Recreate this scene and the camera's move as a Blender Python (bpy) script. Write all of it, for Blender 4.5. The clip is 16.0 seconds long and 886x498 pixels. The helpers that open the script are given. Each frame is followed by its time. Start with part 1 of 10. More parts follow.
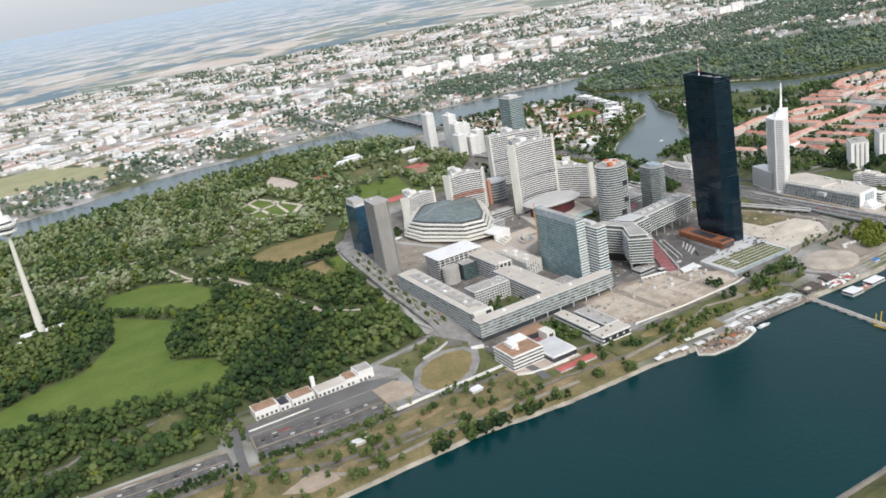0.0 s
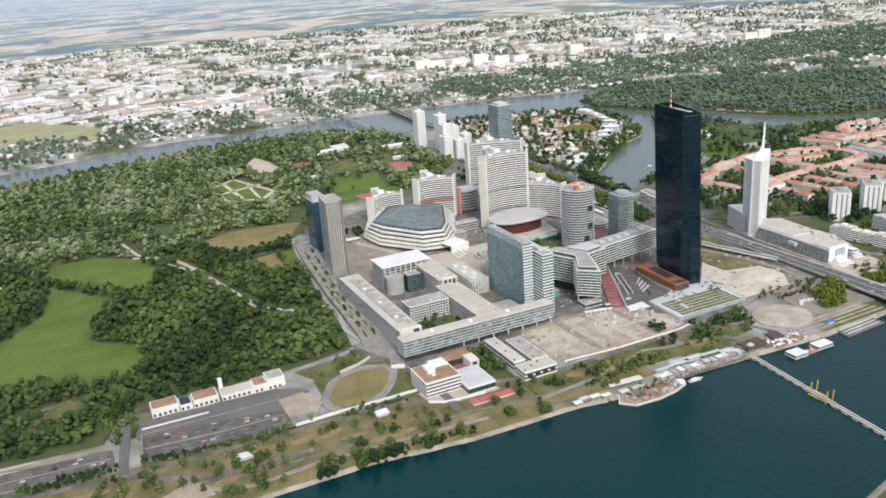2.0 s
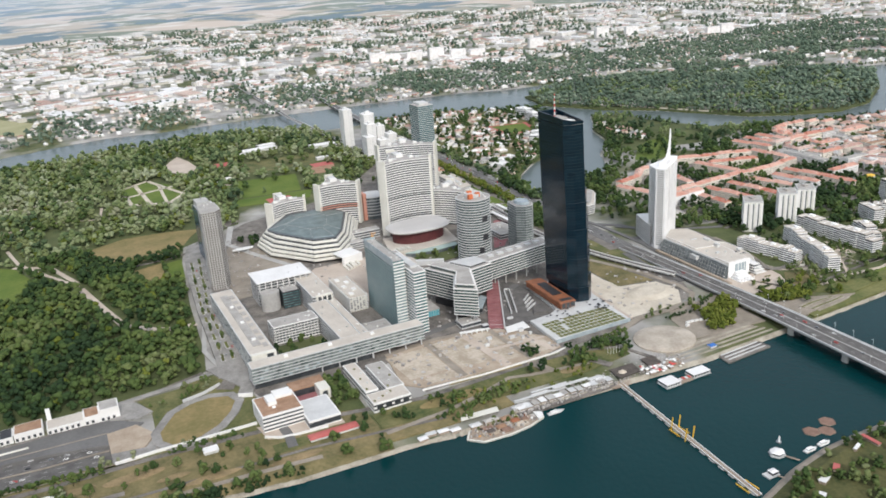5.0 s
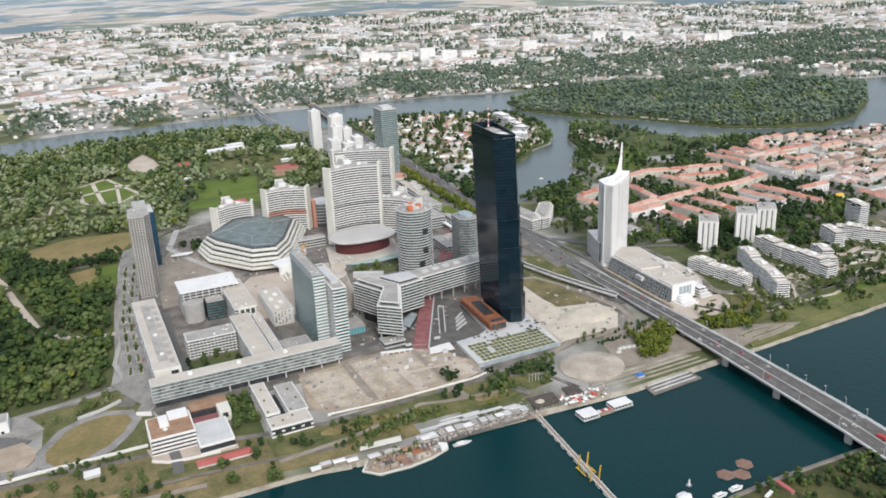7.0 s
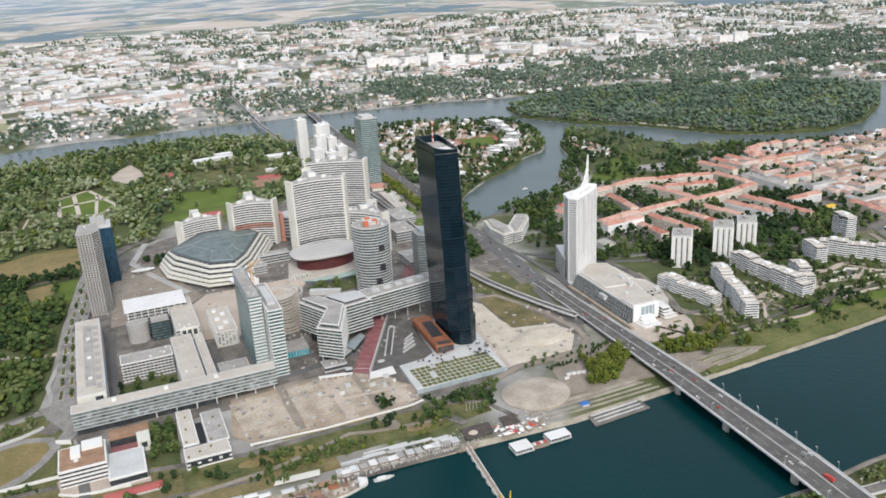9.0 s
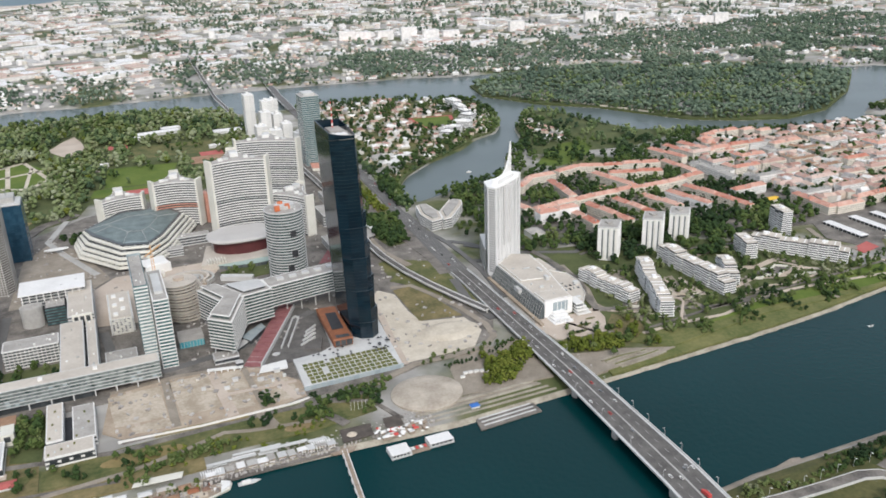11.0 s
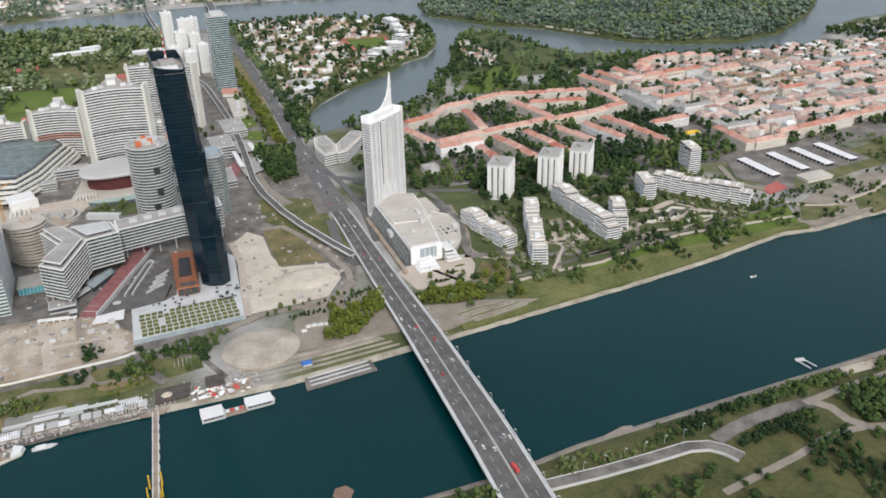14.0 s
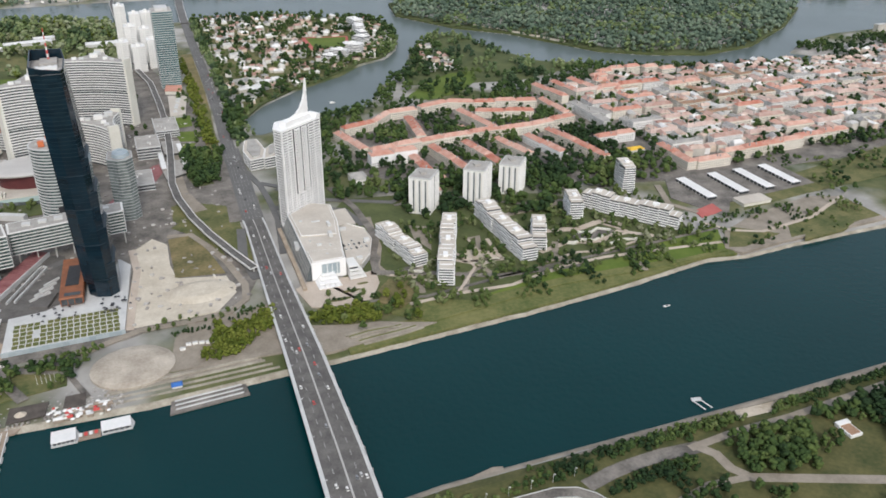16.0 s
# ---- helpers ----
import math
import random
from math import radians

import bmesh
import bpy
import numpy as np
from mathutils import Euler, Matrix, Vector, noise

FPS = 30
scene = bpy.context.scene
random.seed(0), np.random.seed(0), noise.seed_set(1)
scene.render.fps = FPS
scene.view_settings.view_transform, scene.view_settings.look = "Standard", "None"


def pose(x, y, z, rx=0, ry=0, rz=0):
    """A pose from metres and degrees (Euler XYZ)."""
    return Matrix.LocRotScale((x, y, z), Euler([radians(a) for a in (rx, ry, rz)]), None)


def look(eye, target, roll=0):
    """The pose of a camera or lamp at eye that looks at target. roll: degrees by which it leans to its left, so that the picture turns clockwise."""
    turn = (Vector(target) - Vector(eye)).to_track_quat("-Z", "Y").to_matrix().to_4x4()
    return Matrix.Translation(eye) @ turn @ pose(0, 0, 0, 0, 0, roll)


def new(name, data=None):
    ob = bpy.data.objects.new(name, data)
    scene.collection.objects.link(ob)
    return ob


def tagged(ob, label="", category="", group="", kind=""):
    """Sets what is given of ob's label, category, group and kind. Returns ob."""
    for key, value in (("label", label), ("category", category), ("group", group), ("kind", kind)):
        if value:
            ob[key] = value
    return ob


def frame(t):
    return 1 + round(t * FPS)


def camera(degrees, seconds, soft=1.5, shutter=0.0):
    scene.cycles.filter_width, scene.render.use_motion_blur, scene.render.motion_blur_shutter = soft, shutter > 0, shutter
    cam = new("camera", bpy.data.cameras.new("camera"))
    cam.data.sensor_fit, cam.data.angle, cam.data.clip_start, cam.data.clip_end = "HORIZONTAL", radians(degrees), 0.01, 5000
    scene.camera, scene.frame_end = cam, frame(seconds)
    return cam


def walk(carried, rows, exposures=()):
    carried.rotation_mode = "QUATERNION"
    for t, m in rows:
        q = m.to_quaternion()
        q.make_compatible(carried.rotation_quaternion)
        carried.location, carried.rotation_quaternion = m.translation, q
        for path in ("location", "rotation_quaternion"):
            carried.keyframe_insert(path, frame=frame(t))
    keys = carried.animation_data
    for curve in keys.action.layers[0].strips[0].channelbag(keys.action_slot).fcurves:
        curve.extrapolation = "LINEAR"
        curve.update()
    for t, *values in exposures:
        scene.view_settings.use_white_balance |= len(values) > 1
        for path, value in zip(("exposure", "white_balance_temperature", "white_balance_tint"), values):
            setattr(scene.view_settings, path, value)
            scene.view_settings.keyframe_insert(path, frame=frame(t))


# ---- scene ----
cam = camera(55.9, 16.0, 1.75)
UNIT = 0.75
PATH = [
    (0, (1.335, -0.949, 308.914), (2.1600, 0.7582, 308.2788), -10.00),
    (0.5, (20.636, -0.852, 308.913), (21.4595, 0.8710, 308.3220), -8.60),
    (1, (39.933, -0.763, 308.912), (40.7120, 0.9642, 308.2692), -7.50),
    (1.5, (59.218, -0.689, 308.910), (59.9778, 1.0225, 308.2060), -6.80),
    (2, (78.482, -0.630, 308.906), (79.2692, 1.0900, 308.2565), -4.00),
    (2.5, (97.713, -0.590, 308.898), (98.5400, 1.1355, 308.3170), 1.50),
    (3, (116.912, -0.569, 308.888), (117.6505, 1.1805, 308.2622), -1.60),
    (3.5, (136.082, -0.565, 308.877), (136.8435, 1.1643, 308.2200), -2.40),
    (4, (155.237, -0.570, 308.864), (156.0833, 1.1310, 308.2373), -1.40),
    (4.5, (174.397, -0.572, 308.851), (175.2117, 1.1288, 308.1858), -3.40),
    (4.7, (182.071, -0.567, 308.846), (182.8758, 1.1370, 308.1745), -3.70),
    (7, (270.477, -0.437, 308.636), (271.2610, 1.2737, 307.9603), -2.30),
    (7.5, (289.791, -0.443, 308.618), (290.5160, 1.2915, 307.9325), -2.30),
    (8, (309.212, -0.479, 308.604), (309.9095, 1.2608, 307.9080), -2.60),
    (8.5, (328.742, -0.544, 308.591), (329.4393, 1.2082, 307.9243), -3.90),
    (8.7, (336.597, -0.578, 308.587), (337.3060, 1.1695, 307.9217), -3.50),
    (10.8, (419.491, -1.001, 308.417), (420.1898, 0.7305, 307.6993), -1.50),
    (11, (427.389, -1.025, 308.413), (428.1040, 0.6965, 307.6867), -1.80),
    (11.5, (447.137, -1.037, 308.400), (447.8773, 0.6718, 307.6720), -2.40),
    (12, (466.884, -0.997, 308.387), (467.5820, 0.7062, 307.6033), -1.70),
    (12.5, (486.627, -0.896, 308.375), (487.2770, 0.7988, 307.5345), -2.10),
    (13, (506.369, -0.730, 308.362), (507.0175, 0.9385, 307.4715), -2.40),
    (13.5, (526.109, -0.503, 308.351), (526.7632, 1.1505, 307.4352), -2.70),
    (14, (545.856, -0.212, 308.339), (546.5310, 1.4367, 307.4312), -1.50),
    (14.5, (565.612, 0.130, 308.328), (566.3038, 1.7808, 307.4370), 0.10),
    (15, (585.376, 0.509, 308.318), (586.0277, 2.1633, 307.4013), -0.30),
    (15.5, (605.146, 0.910, 308.310), (605.7838, 2.5667, 307.3910), -0.30),
    (16, (624.918, 1.318, 308.305), (625.5890, 2.9668, 307.3925), 0.40),
]
walk(cam, [(t, look(eye, target, roll)) for t, eye, target, roll in PATH], [(0, -0.03), (4.5, -0.05), (7, -0.11), (11, -0.16), (13.5, -0.21), (16, -0.23)])

# ---------- light ----------
world = bpy.data.worlds.new("world")
scene.world = world
world.use_nodes = True
wn = world.node_tree.nodes
sky = wn.new("ShaderNodeTexSky")
sky.sky_type = "NISHITA"
sky.sun_disc = False
sky.sun_elevation, sky.sun_rotation = radians(39), radians(188)
sky.air_density, sky.dust_density, sky.ozone_density = 1.0, 3.2, 1.5
wn["Background"].inputs["Strength"].default_value = 0.165
veil = wn.new("ShaderNodeMix")
veil.data_type = "RGBA"
veil.inputs["Factor"].default_value = 0.58
veil.inputs["B"].default_value = (5.7, 6.1, 6.7, 1)
world.node_tree.links.new(sky.outputs["Color"], veil.inputs["A"])
world.node_tree.links.new(veil.outputs["Result"], wn["Background"].inputs["Color"])
sun = new("sun", bpy.data.lights.new("sun", "SUN"))
sun.data.energy, sun.data.angle, sun.data.color = 2.3, radians(14), (1.0, 0.98, 0.965)
sun.matrix_world = look((200, -1000, 1145), (400, 400, 0))

# ---------- materials ----------
def node_material(name):
    m = bpy.data.materials.new(name)
    m.use_nodes = True
    return m, m.node_tree.nodes, m.node_tree.links, m.node_tree.nodes["Principled BSDF"]


def surface(name, a, b, size=20.0, fine=2.0, rough=0.8, metal=0.0, bump=0.0, spread=0.25, random_by=""):
    """A two-scale mottled surface between the colours a and b; size and fine are the blotches in metres."""
    m, n, l, p = node_material(name)
    geo = n.new("ShaderNodeNewGeometry")
    big, small = n.new("ShaderNodeTexNoise"), n.new("ShaderNodeTexNoise")
    big.inputs["Scale"].default_value, small.inputs["Scale"].default_value = 1 / size, 1 / fine
    big.inputs["Detail"].default_value, small.inputs["Detail"].default_value = 5, 3
    for t in (big, small):
        l.new(geo.outputs["Position"], t.inputs["Vector"])
    add = n.new("ShaderNodeMath")
    add.operation = "MULTIPLY_ADD"
    l.new(small.outputs["Fac"], add.inputs[0])
    add.inputs[1].default_value = 0.5
    l.new(big.outputs["Fac"], add.inputs[2])
    fac = add.outputs[0]
    if random_by:
        rnd = n.new("ShaderNodeObjectInfo") if random_by == "object" else geo
        more = n.new("ShaderNodeMath")
        more.operation = "MULTIPLY_ADD"
        l.new(rnd.outputs["Random" if random_by == "object" else "Random Per Island"], more.inputs[0])
        more.inputs[1].default_value = 0.5
        l.new(fac, more.inputs[2])
        fac = more.outputs[0]
    mid = 1.0 if random_by else 0.75
    ramp = n.new("ShaderNodeMapRange")
    ramp.inputs["From Min"].default_value, ramp.inputs["From Max"].default_value = mid - spread, mid + spread
    l.new(fac, ramp.inputs["Value"])
    mix = n.new("ShaderNodeMix")
    mix.data_type = "RGBA"
    mix.inputs["A"].default_value, mix.inputs["B"].default_value = (*a, 1), (*b, 1)
    l.new(ramp.outputs["Result"], mix.inputs["Factor"])
    l.new(mix.outputs["Result"], p.inputs["Base Color"])
    p.inputs["Roughness"].default_value, p.inputs["Metallic"].default_value = rough, metal
    if bump:
        bn = n.new("ShaderNodeBump")
        bn.inputs["Strength"].default_value, bn.inputs["Distance"].default_value = 0.6, bump
        l.new(small.outputs["Fac"], bn.inputs["Height"])
        l.new(bn.outputs["Normal"], p.inputs["Normal"])
    return m


def tinted(name, stops, rough=0.8, size=6.0, amount=0.25, constant=True):
    """A surface whose colour is picked from stops by the mesh's own 'tint' attribute, with blotches."""
    m, n, l, p = node_material(name)
    at = n.new("ShaderNodeAttribute")
    at.attribute_name = "tint"
    ramp = n.new("ShaderNodeValToRGB")
    ramp.color_ramp.interpolation = "CONSTANT" if constant else "LINEAR"
    el = ramp.color_ramp.elements
    el[0].position, el[0].color = 0.0, (*stops[0], 1)
    el[1].position, el[1].color = (len(stops) - 1) / (len(stops) if constant else len(stops) - 1), (*stops[-1], 1)
    for i, c in enumerate(stops[1:-1], 1):
        e = el.new(i / (len(stops) if constant else len(stops) - 1))
        e.color = (*c, 1)
    l.new(at.outputs["Fac"], ramp.inputs["Fac"])
    geo, tex = n.new("ShaderNodeNewGeometry"), n.new("ShaderNodeTexNoise")
    tex.inputs["Scale"].default_value, tex.inputs["Detail"].default_value = 1 / size, 4
    l.new(geo.outputs["Position"], tex.inputs["Vector"])
    rng = n.new("ShaderNodeMapRange")
    rng.inputs["From Min"].default_value, rng.inputs["From Max"].default_value = 0.3, 0.7
    rng.inputs["To Min"].default_value, rng.inputs["To Max"].default_value = 1 - amount, 1 + amount
    l.new(tex.outputs["Fac"], rng.inputs["Value"])
    mul = n.new("ShaderNodeVectorMath")
    mul.operation = "SCALE"
    l.new(ramp.outputs["Color"], mul.inputs[0])
    l.new(rng.outputs["Result"], mul.inputs["Scale"])
    l.new(mul.outputs["Vector"], p.inputs["Base Color"])
    p.inputs["Roughness"].default_value = rough
    return m


def foliage(name, stops):
    m = tinted(name, stops, 0.85, 5.0, 0.14, False)
    m.node_tree.nodes["Principled BSDF"].inputs["Specular IOR Level"].default_value = 0.15
    n, l = m.node_tree.nodes, m.node_tree.links
    geo, tex, bn = n.new("ShaderNodeNewGeometry"), n.new("ShaderNodeTexNoise"), n.new("ShaderNodeBump")
    tex.inputs["Scale"].default_value, tex.inputs["Detail"].default_value = 1.1, 4
    bn.inputs["Strength"].default_value, bn.inputs["Distance"].default_value = 0.4, 0.6
    l.new(geo.outputs["Position"], tex.inputs["Vector"])
    l.new(tex.outputs["Fac"], bn.inputs["Height"])
    l.new(bn.outputs["Normal"], n["Principled BSDF"].inputs["Normal"])
    return m


def glazing(name, a, b, rough=0.12, pane=3.0, wave=0.0):
    """Facade glass: dark, glossy, every pane a little different in tone and tilt."""
    m, n, l, p = node_material(name)
    geo, mp, cell = n.new("ShaderNodeNewGeometry"), n.new("ShaderNodeVectorMath"), n.new("ShaderNodeTexWhiteNoise")
    mp.operation = "SNAP"
    mp.inputs[1].default_value = (pane, pane, 3.6)
    l.new(geo.outputs["Position"], mp.inputs[0])
    l.new(mp.outputs["Vector"], cell.inputs["Vector"])
    tex = n.new("ShaderNodeTexNoise")
    tex.inputs["Scale"].default_value = 0.03
    l.new(geo.outputs["Position"], tex.inputs["Vector"])
    add = n.new("ShaderNodeMath")
    add.operation = "MULTIPLY"
    l.new(cell.outputs["Value"], add.inputs[0])
    l.new(tex.outputs["Fac"], add.inputs[1])
    mix = n.new("ShaderNodeMix")
    mix.data_type = "RGBA"
    mix.inputs["A"].default_value, mix.inputs["B"].default_value = (*a, 1), (*b, 1)
    l.new(add.outputs[0], mix.inputs["Factor"])
    l.new(mix.outputs["Result"], p.inputs["Base Color"])
    p.inputs["Roughness"].default_value = rough
    if wave:
        bn = n.new("ShaderNodeBump")
        bn.inputs["Strength"].default_value, bn.inputs["Distance"].default_value = 0.3, wave
        l.new(tex.outputs["Fac"], bn.inputs["Height"])
        l.new(bn.outputs["Normal"], p.inputs["Normal"])
    return m


def water_material(name, colour, ripple, rough):
    m, n, l, p = node_material(name)
    geo, tex, fine, bn = n.new("ShaderNodeNewGeometry"), n.new("ShaderNodeTexNoise"), n.new("ShaderNodeTexNoise"), n.new("ShaderNodeBump")
    tex.inputs["Scale"].default_value, tex.inputs["Detail"].default_value = 0.006, 6
    fine.inputs["Scale"].default_value, fine.inputs["Detail"].default_value = 0.25, 5
    for t in (tex, fine):
        l.new(geo.outputs["Position"], t.inputs["Vector"])
    mix = n.new("ShaderNodeMix")
    mix.data_type = "RGBA"
    mix.inputs["A"].default_value = (*[c * 0.75 for c in colour], 1)
    mix.inputs["B"].default_value = (*[c * 1.25 for c in colour], 1)
    l.new(tex.outputs["Fac"], mix.inputs["Factor"])
    l.new(mix.outputs["Result"], p.inputs["Base Color"])
    p.inputs["Roughness"].default_value, p.inputs["IOR"].default_value = rough, 1.33
    p.inputs["Specular IOR Level"].default_value = 0.3
    bn.inputs["Strength"].default_value, bn.inputs["Distance"].default_value = 0.5, ripple
    l.new(fine.outputs["Fac"], bn.inputs["Height"])
    l.new(bn.outputs["Normal"], p.inputs["Normal"])
    return m


M = dict(
    white=surface("white_render", (0.72, 0.71, 0.68), (0.82, 0.81, 0.78), 14, 1.5, 0.7),
    snow=surface("bright_white_render", (0.8, 0.79, 0.77), (0.9, 0.895, 0.88), 9, 1.2, 0.65),
    cream=surface("cream_concrete", (0.62, 0.6, 0.52), (0.75, 0.73, 0.66), 18, 2, 0.75),
    concrete=surface("grey_concrete", (0.36, 0.35, 0.33), (0.5, 0.49, 0.46), 16, 2, 0.85),
    lightgrey=surface("light_grey_cladding", (0.5, 0.5, 0.49), (0.64, 0.64, 0.62), 15, 2, 0.6),
    ovalroof=surface("pale_warm_roof_sheet", (0.46, 0.44, 0.42), (0.56, 0.54, 0.51), 30, 2, 0.7),
    roofgrey=surface("gravel_roof", (0.3, 0.285, 0.262), (0.47, 0.445, 0.41), 9, 1.5, 0.95),
    roofbeige=surface("beige_roof_screed", (0.48, 0.43, 0.37), (0.6, 0.55, 0.48), 16, 2, 0.95),
    roofwhite=surface("white_roof_membrane", (0.7, 0.69, 0.67), (0.82, 0.81, 0.79), 20, 2.5, 0.7),
    paletile=surface("faded_pink_tile_roof", (0.34, 0.19, 0.15), (0.62, 0.5, 0.44), 7, 1.2, 0.9, bump=0.1, random_by="object", spread=0.42),
    redtile=surface("terracotta_tile_roof", (0.41, 0.13, 0.08), (0.63, 0.42, 0.34), 7, 1.2, 0.9, bump=0.1, random_by="object", spread=0.38),
    brownroof=surface("brown_sedum_roof", (0.25, 0.145, 0.088), (0.4, 0.255, 0.165), 7, 1.2, 0.95),
    plasterA=surface("warm_plaster", (0.64, 0.58, 0.48), (0.8, 0.75, 0.66), 15, 2, 0.85, random_by="object", spread=0.45),
    orange=surface("orange_cladding", (0.55, 0.14, 0.05), (0.68, 0.22, 0.09), 6, 1, 0.6),
    salmon=surface("faded_salmon_cladding", (0.52, 0.24, 0.17), (0.64, 0.33, 0.25), 8, 1, 0.7),
    maroon=surface("maroon_cladding", (0.075, 0.016, 0.018), (0.12, 0.028, 0.028), 10, 1, 0.6),
    rust=surface("rust_steel", (0.2, 0.075, 0.036), (0.33, 0.125, 0.058), 7, 1, 0.65),
    redfelt=surface("red_paving", (0.24, 0.085, 0.09), (0.34, 0.15, 0.15), 7, 1, 0.9),
    redcourt=surface("red_sports_court", (0.42, 0.1, 0.09), (0.5, 0.15, 0.13), 12, 2, 0.9),
    # near black: dark goods, and solid pieces standing in for shade in openings
    dark=surface("near_black_and_shade", (0.02, 0.022, 0.025), (0.045, 0.045, 0.05), 5, 1, 0.6),
    steel=surface("steel", (0.35, 0.36, 0.37), (0.5, 0.5, 0.5), 5, 0.6, 0.4, 0.8),
    roofglass=surface("grey_green_roof_glass", (0.09, 0.12, 0.12), (0.2, 0.25, 0.24), 9, 2, 0.45),
    olive=surface("olive_scrub_grass", (0.042, 0.056, 0.014), (0.128, 0.116, 0.042), 20, 2.5, 0.95, bump=0.4),
    clutter=surface("mixed_site_goods", (0.12, 0.1, 0.09), (0.65, 0.62, 0.58), 5, 1, 0.8, random_by="island", spread=0.5),
    paleteal=glazing("pale_teal_glass", (0.16, 0.24, 0.245), (0.36, 0.45, 0.44), 0.3),
    yellow=surface("yellow_paint", (0.7, 0.42, 0.03), (0.8, 0.52, 0.06), 4, 0.5, 0.5),
    cranep=surface("crane_orange", (0.6, 0.3, 0.08), (0.72, 0.4, 0.14), 4, 0.5, 0.5),
    raftwood=surface("brown_raft_boards", (0.17, 0.1, 0.07), (0.3, 0.19, 0.14), 5, 0.8, 0.85),
    timber=surface("timber_deck", (0.26, 0.2, 0.15), (0.4, 0.33, 0.26), 6, 0.8, 0.85),
    asphalt=surface("asphalt", (0.11, 0.107, 0.103), (0.17, 0.165, 0.158), 30, 2, 0.9),
    asphaltd=surface("dark_asphalt", (0.085, 0.08, 0.075), (0.16, 0.15, 0.14), 9, 1.2, 0.9, spread=0.2),
    paving=surface("pale_paving", (0.1, 0.09, 0.08), (0.25, 0.226, 0.197), 13, 1.6, 0.9, spread=0.2),
    boulevard=surface("boulevard_paving", (0.2, 0.19, 0.174), (0.35, 0.333, 0.308), 12, 1.8, 0.9, spread=0.2),
    plaza=surface("beige_plaza", (0.45, 0.37, 0.3), (0.58, 0.5, 0.42), 25, 2, 0.9),
    sand=surface("building_sand", (0.36, 0.3, 0.225), (0.55, 0.48, 0.39), 14, 2, 0.95, bump=0.5, spread=0.16),
    moundsand=surface("dusty_mound_sand", (0.33, 0.285, 0.23), (0.55, 0.49, 0.41), 13, 1.6, 0.95, bump=0.5),
    gravel=surface("gravel", (0.225, 0.193, 0.152), (0.35, 0.305, 0.25), 10, 1.5, 0.95, bump=0.3),
    meadow=surface("mown_meadow", (0.07, 0.122, 0.012), (0.14, 0.182, 0.03), 34, 4, 0.95, bump=0.3),
    grass=surface("rough_grass", (0.05, 0.075, 0.018), (0.19, 0.17, 0.07), 16, 2.5, 0.95, bump=0.4),
    bankgrass=surface("green_bank_grass", (0.07, 0.098, 0.022), (0.2, 0.19, 0.07), 20, 2.5, 0.95, bump=0.4),
    drygrass=surface("dry_grass", (0.09, 0.09, 0.033), (0.27, 0.21, 0.1), 18, 2.5, 0.95, bump=0.3),
    rustgrass=surface("withered_tan_grass", (0.16, 0.125, 0.06), (0.36, 0.26, 0.14), 9, 1.4, 0.95, bump=0.3),
    strawgrass=surface("straw_coloured_grass", (0.16, 0.14, 0.05), (0.3, 0.22, 0.1), 24, 3, 0.95, bump=0.3),
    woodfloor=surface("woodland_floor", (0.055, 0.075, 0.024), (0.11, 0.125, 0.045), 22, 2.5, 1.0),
    stonebank=surface("stone_bank", (0.22, 0.195, 0.15), (0.46, 0.42, 0.345), 11, 1.4, 0.95, bump=0.4),
    bark=surface("bark", (0.07, 0.05, 0.035), (0.13, 0.1, 0.07), 3, 0.3, 0.95),
    line=surface("worn_road_paint", (0.3, 0.3, 0.29), (0.5, 0.5, 0.48), 5, 0.5, 0.8),
    palesand=surface("pale_dug_sand", (0.48, 0.42, 0.33), (0.66, 0.6, 0.5), 12, 2, 0.95, bump=0.5),
    field=surface("stubble_field", (0.28, 0.28, 0.14), (0.4, 0.37, 0.22), 60, 5, 0.95),
    blackedge=surface("dark_steel_floor_edge", (0.012, 0.026, 0.036), (0.022, 0.04, 0.05), 6, 1, 0.4),
    earth=surface("brown_earth", (0.32, 0.25, 0.183), (0.47, 0.39, 0.3), 9, 1.5, 0.95, bump=0.5),
    # dark roof felt, also the painted shade of the shell's open floors
    felt=surface("dark_brown_felt_and_shade", (0.06, 0.05, 0.043), (0.12, 0.1, 0.085), 5, 0.8, 0.95),
    mint=surface("pale_green_metal_roof", (0.3, 0.4, 0.36), (0.42, 0.5, 0.46), 9, 1.5, 0.6),
    cyan=glazing("bright_teal_glass", (0.06, 0.28, 0.34), (0.16, 0.45, 0.5), 0.25),
    tyre=surface("rubber", (0.02, 0.02, 0.02), (0.035, 0.035, 0.035), 2, 0.3, 0.9),
    blue=surface("blue_tarpaulin", (0.03, 0.12, 0.4), (0.05, 0.18, 0.5), 4, 0.5, 0.6),
    redcloth=surface("red_cloth", (0.5, 0.05, 0.05), (0.6, 0.1, 0.08), 4, 0.5, 0.8),
    green_roof=surface("sedum_planting", (0.09, 0.11, 0.025), (0.17, 0.16, 0.05), 5, 1, 0.95, random_by="object", spread=0.4),
    blackglass=glazing("black_glass", (0.004, 0.013, 0.022), (0.011, 0.031, 0.046), 0.1, 6.0, 0.2),
    tealglass=glazing("teal_glass", (0.05, 0.105, 0.11), (0.2, 0.3, 0.3), 0.25),
    greyglass=glazing("grey_glass", (0.07, 0.085, 0.09), (0.3, 0.33, 0.33), 0.3, 2.4),
    windowglass=glazing("window_glass", (0.03, 0.036, 0.04), (0.09, 0.1, 0.105), 0.3),
    blueglass=glazing("blue_glass", (0.015, 0.05, 0.085), (0.04, 0.1, 0.15), 0.12),
    paleglass=glazing("pale_glass", (0.3, 0.36, 0.38), (0.5, 0.55, 0.56), 0.25, 4.0),
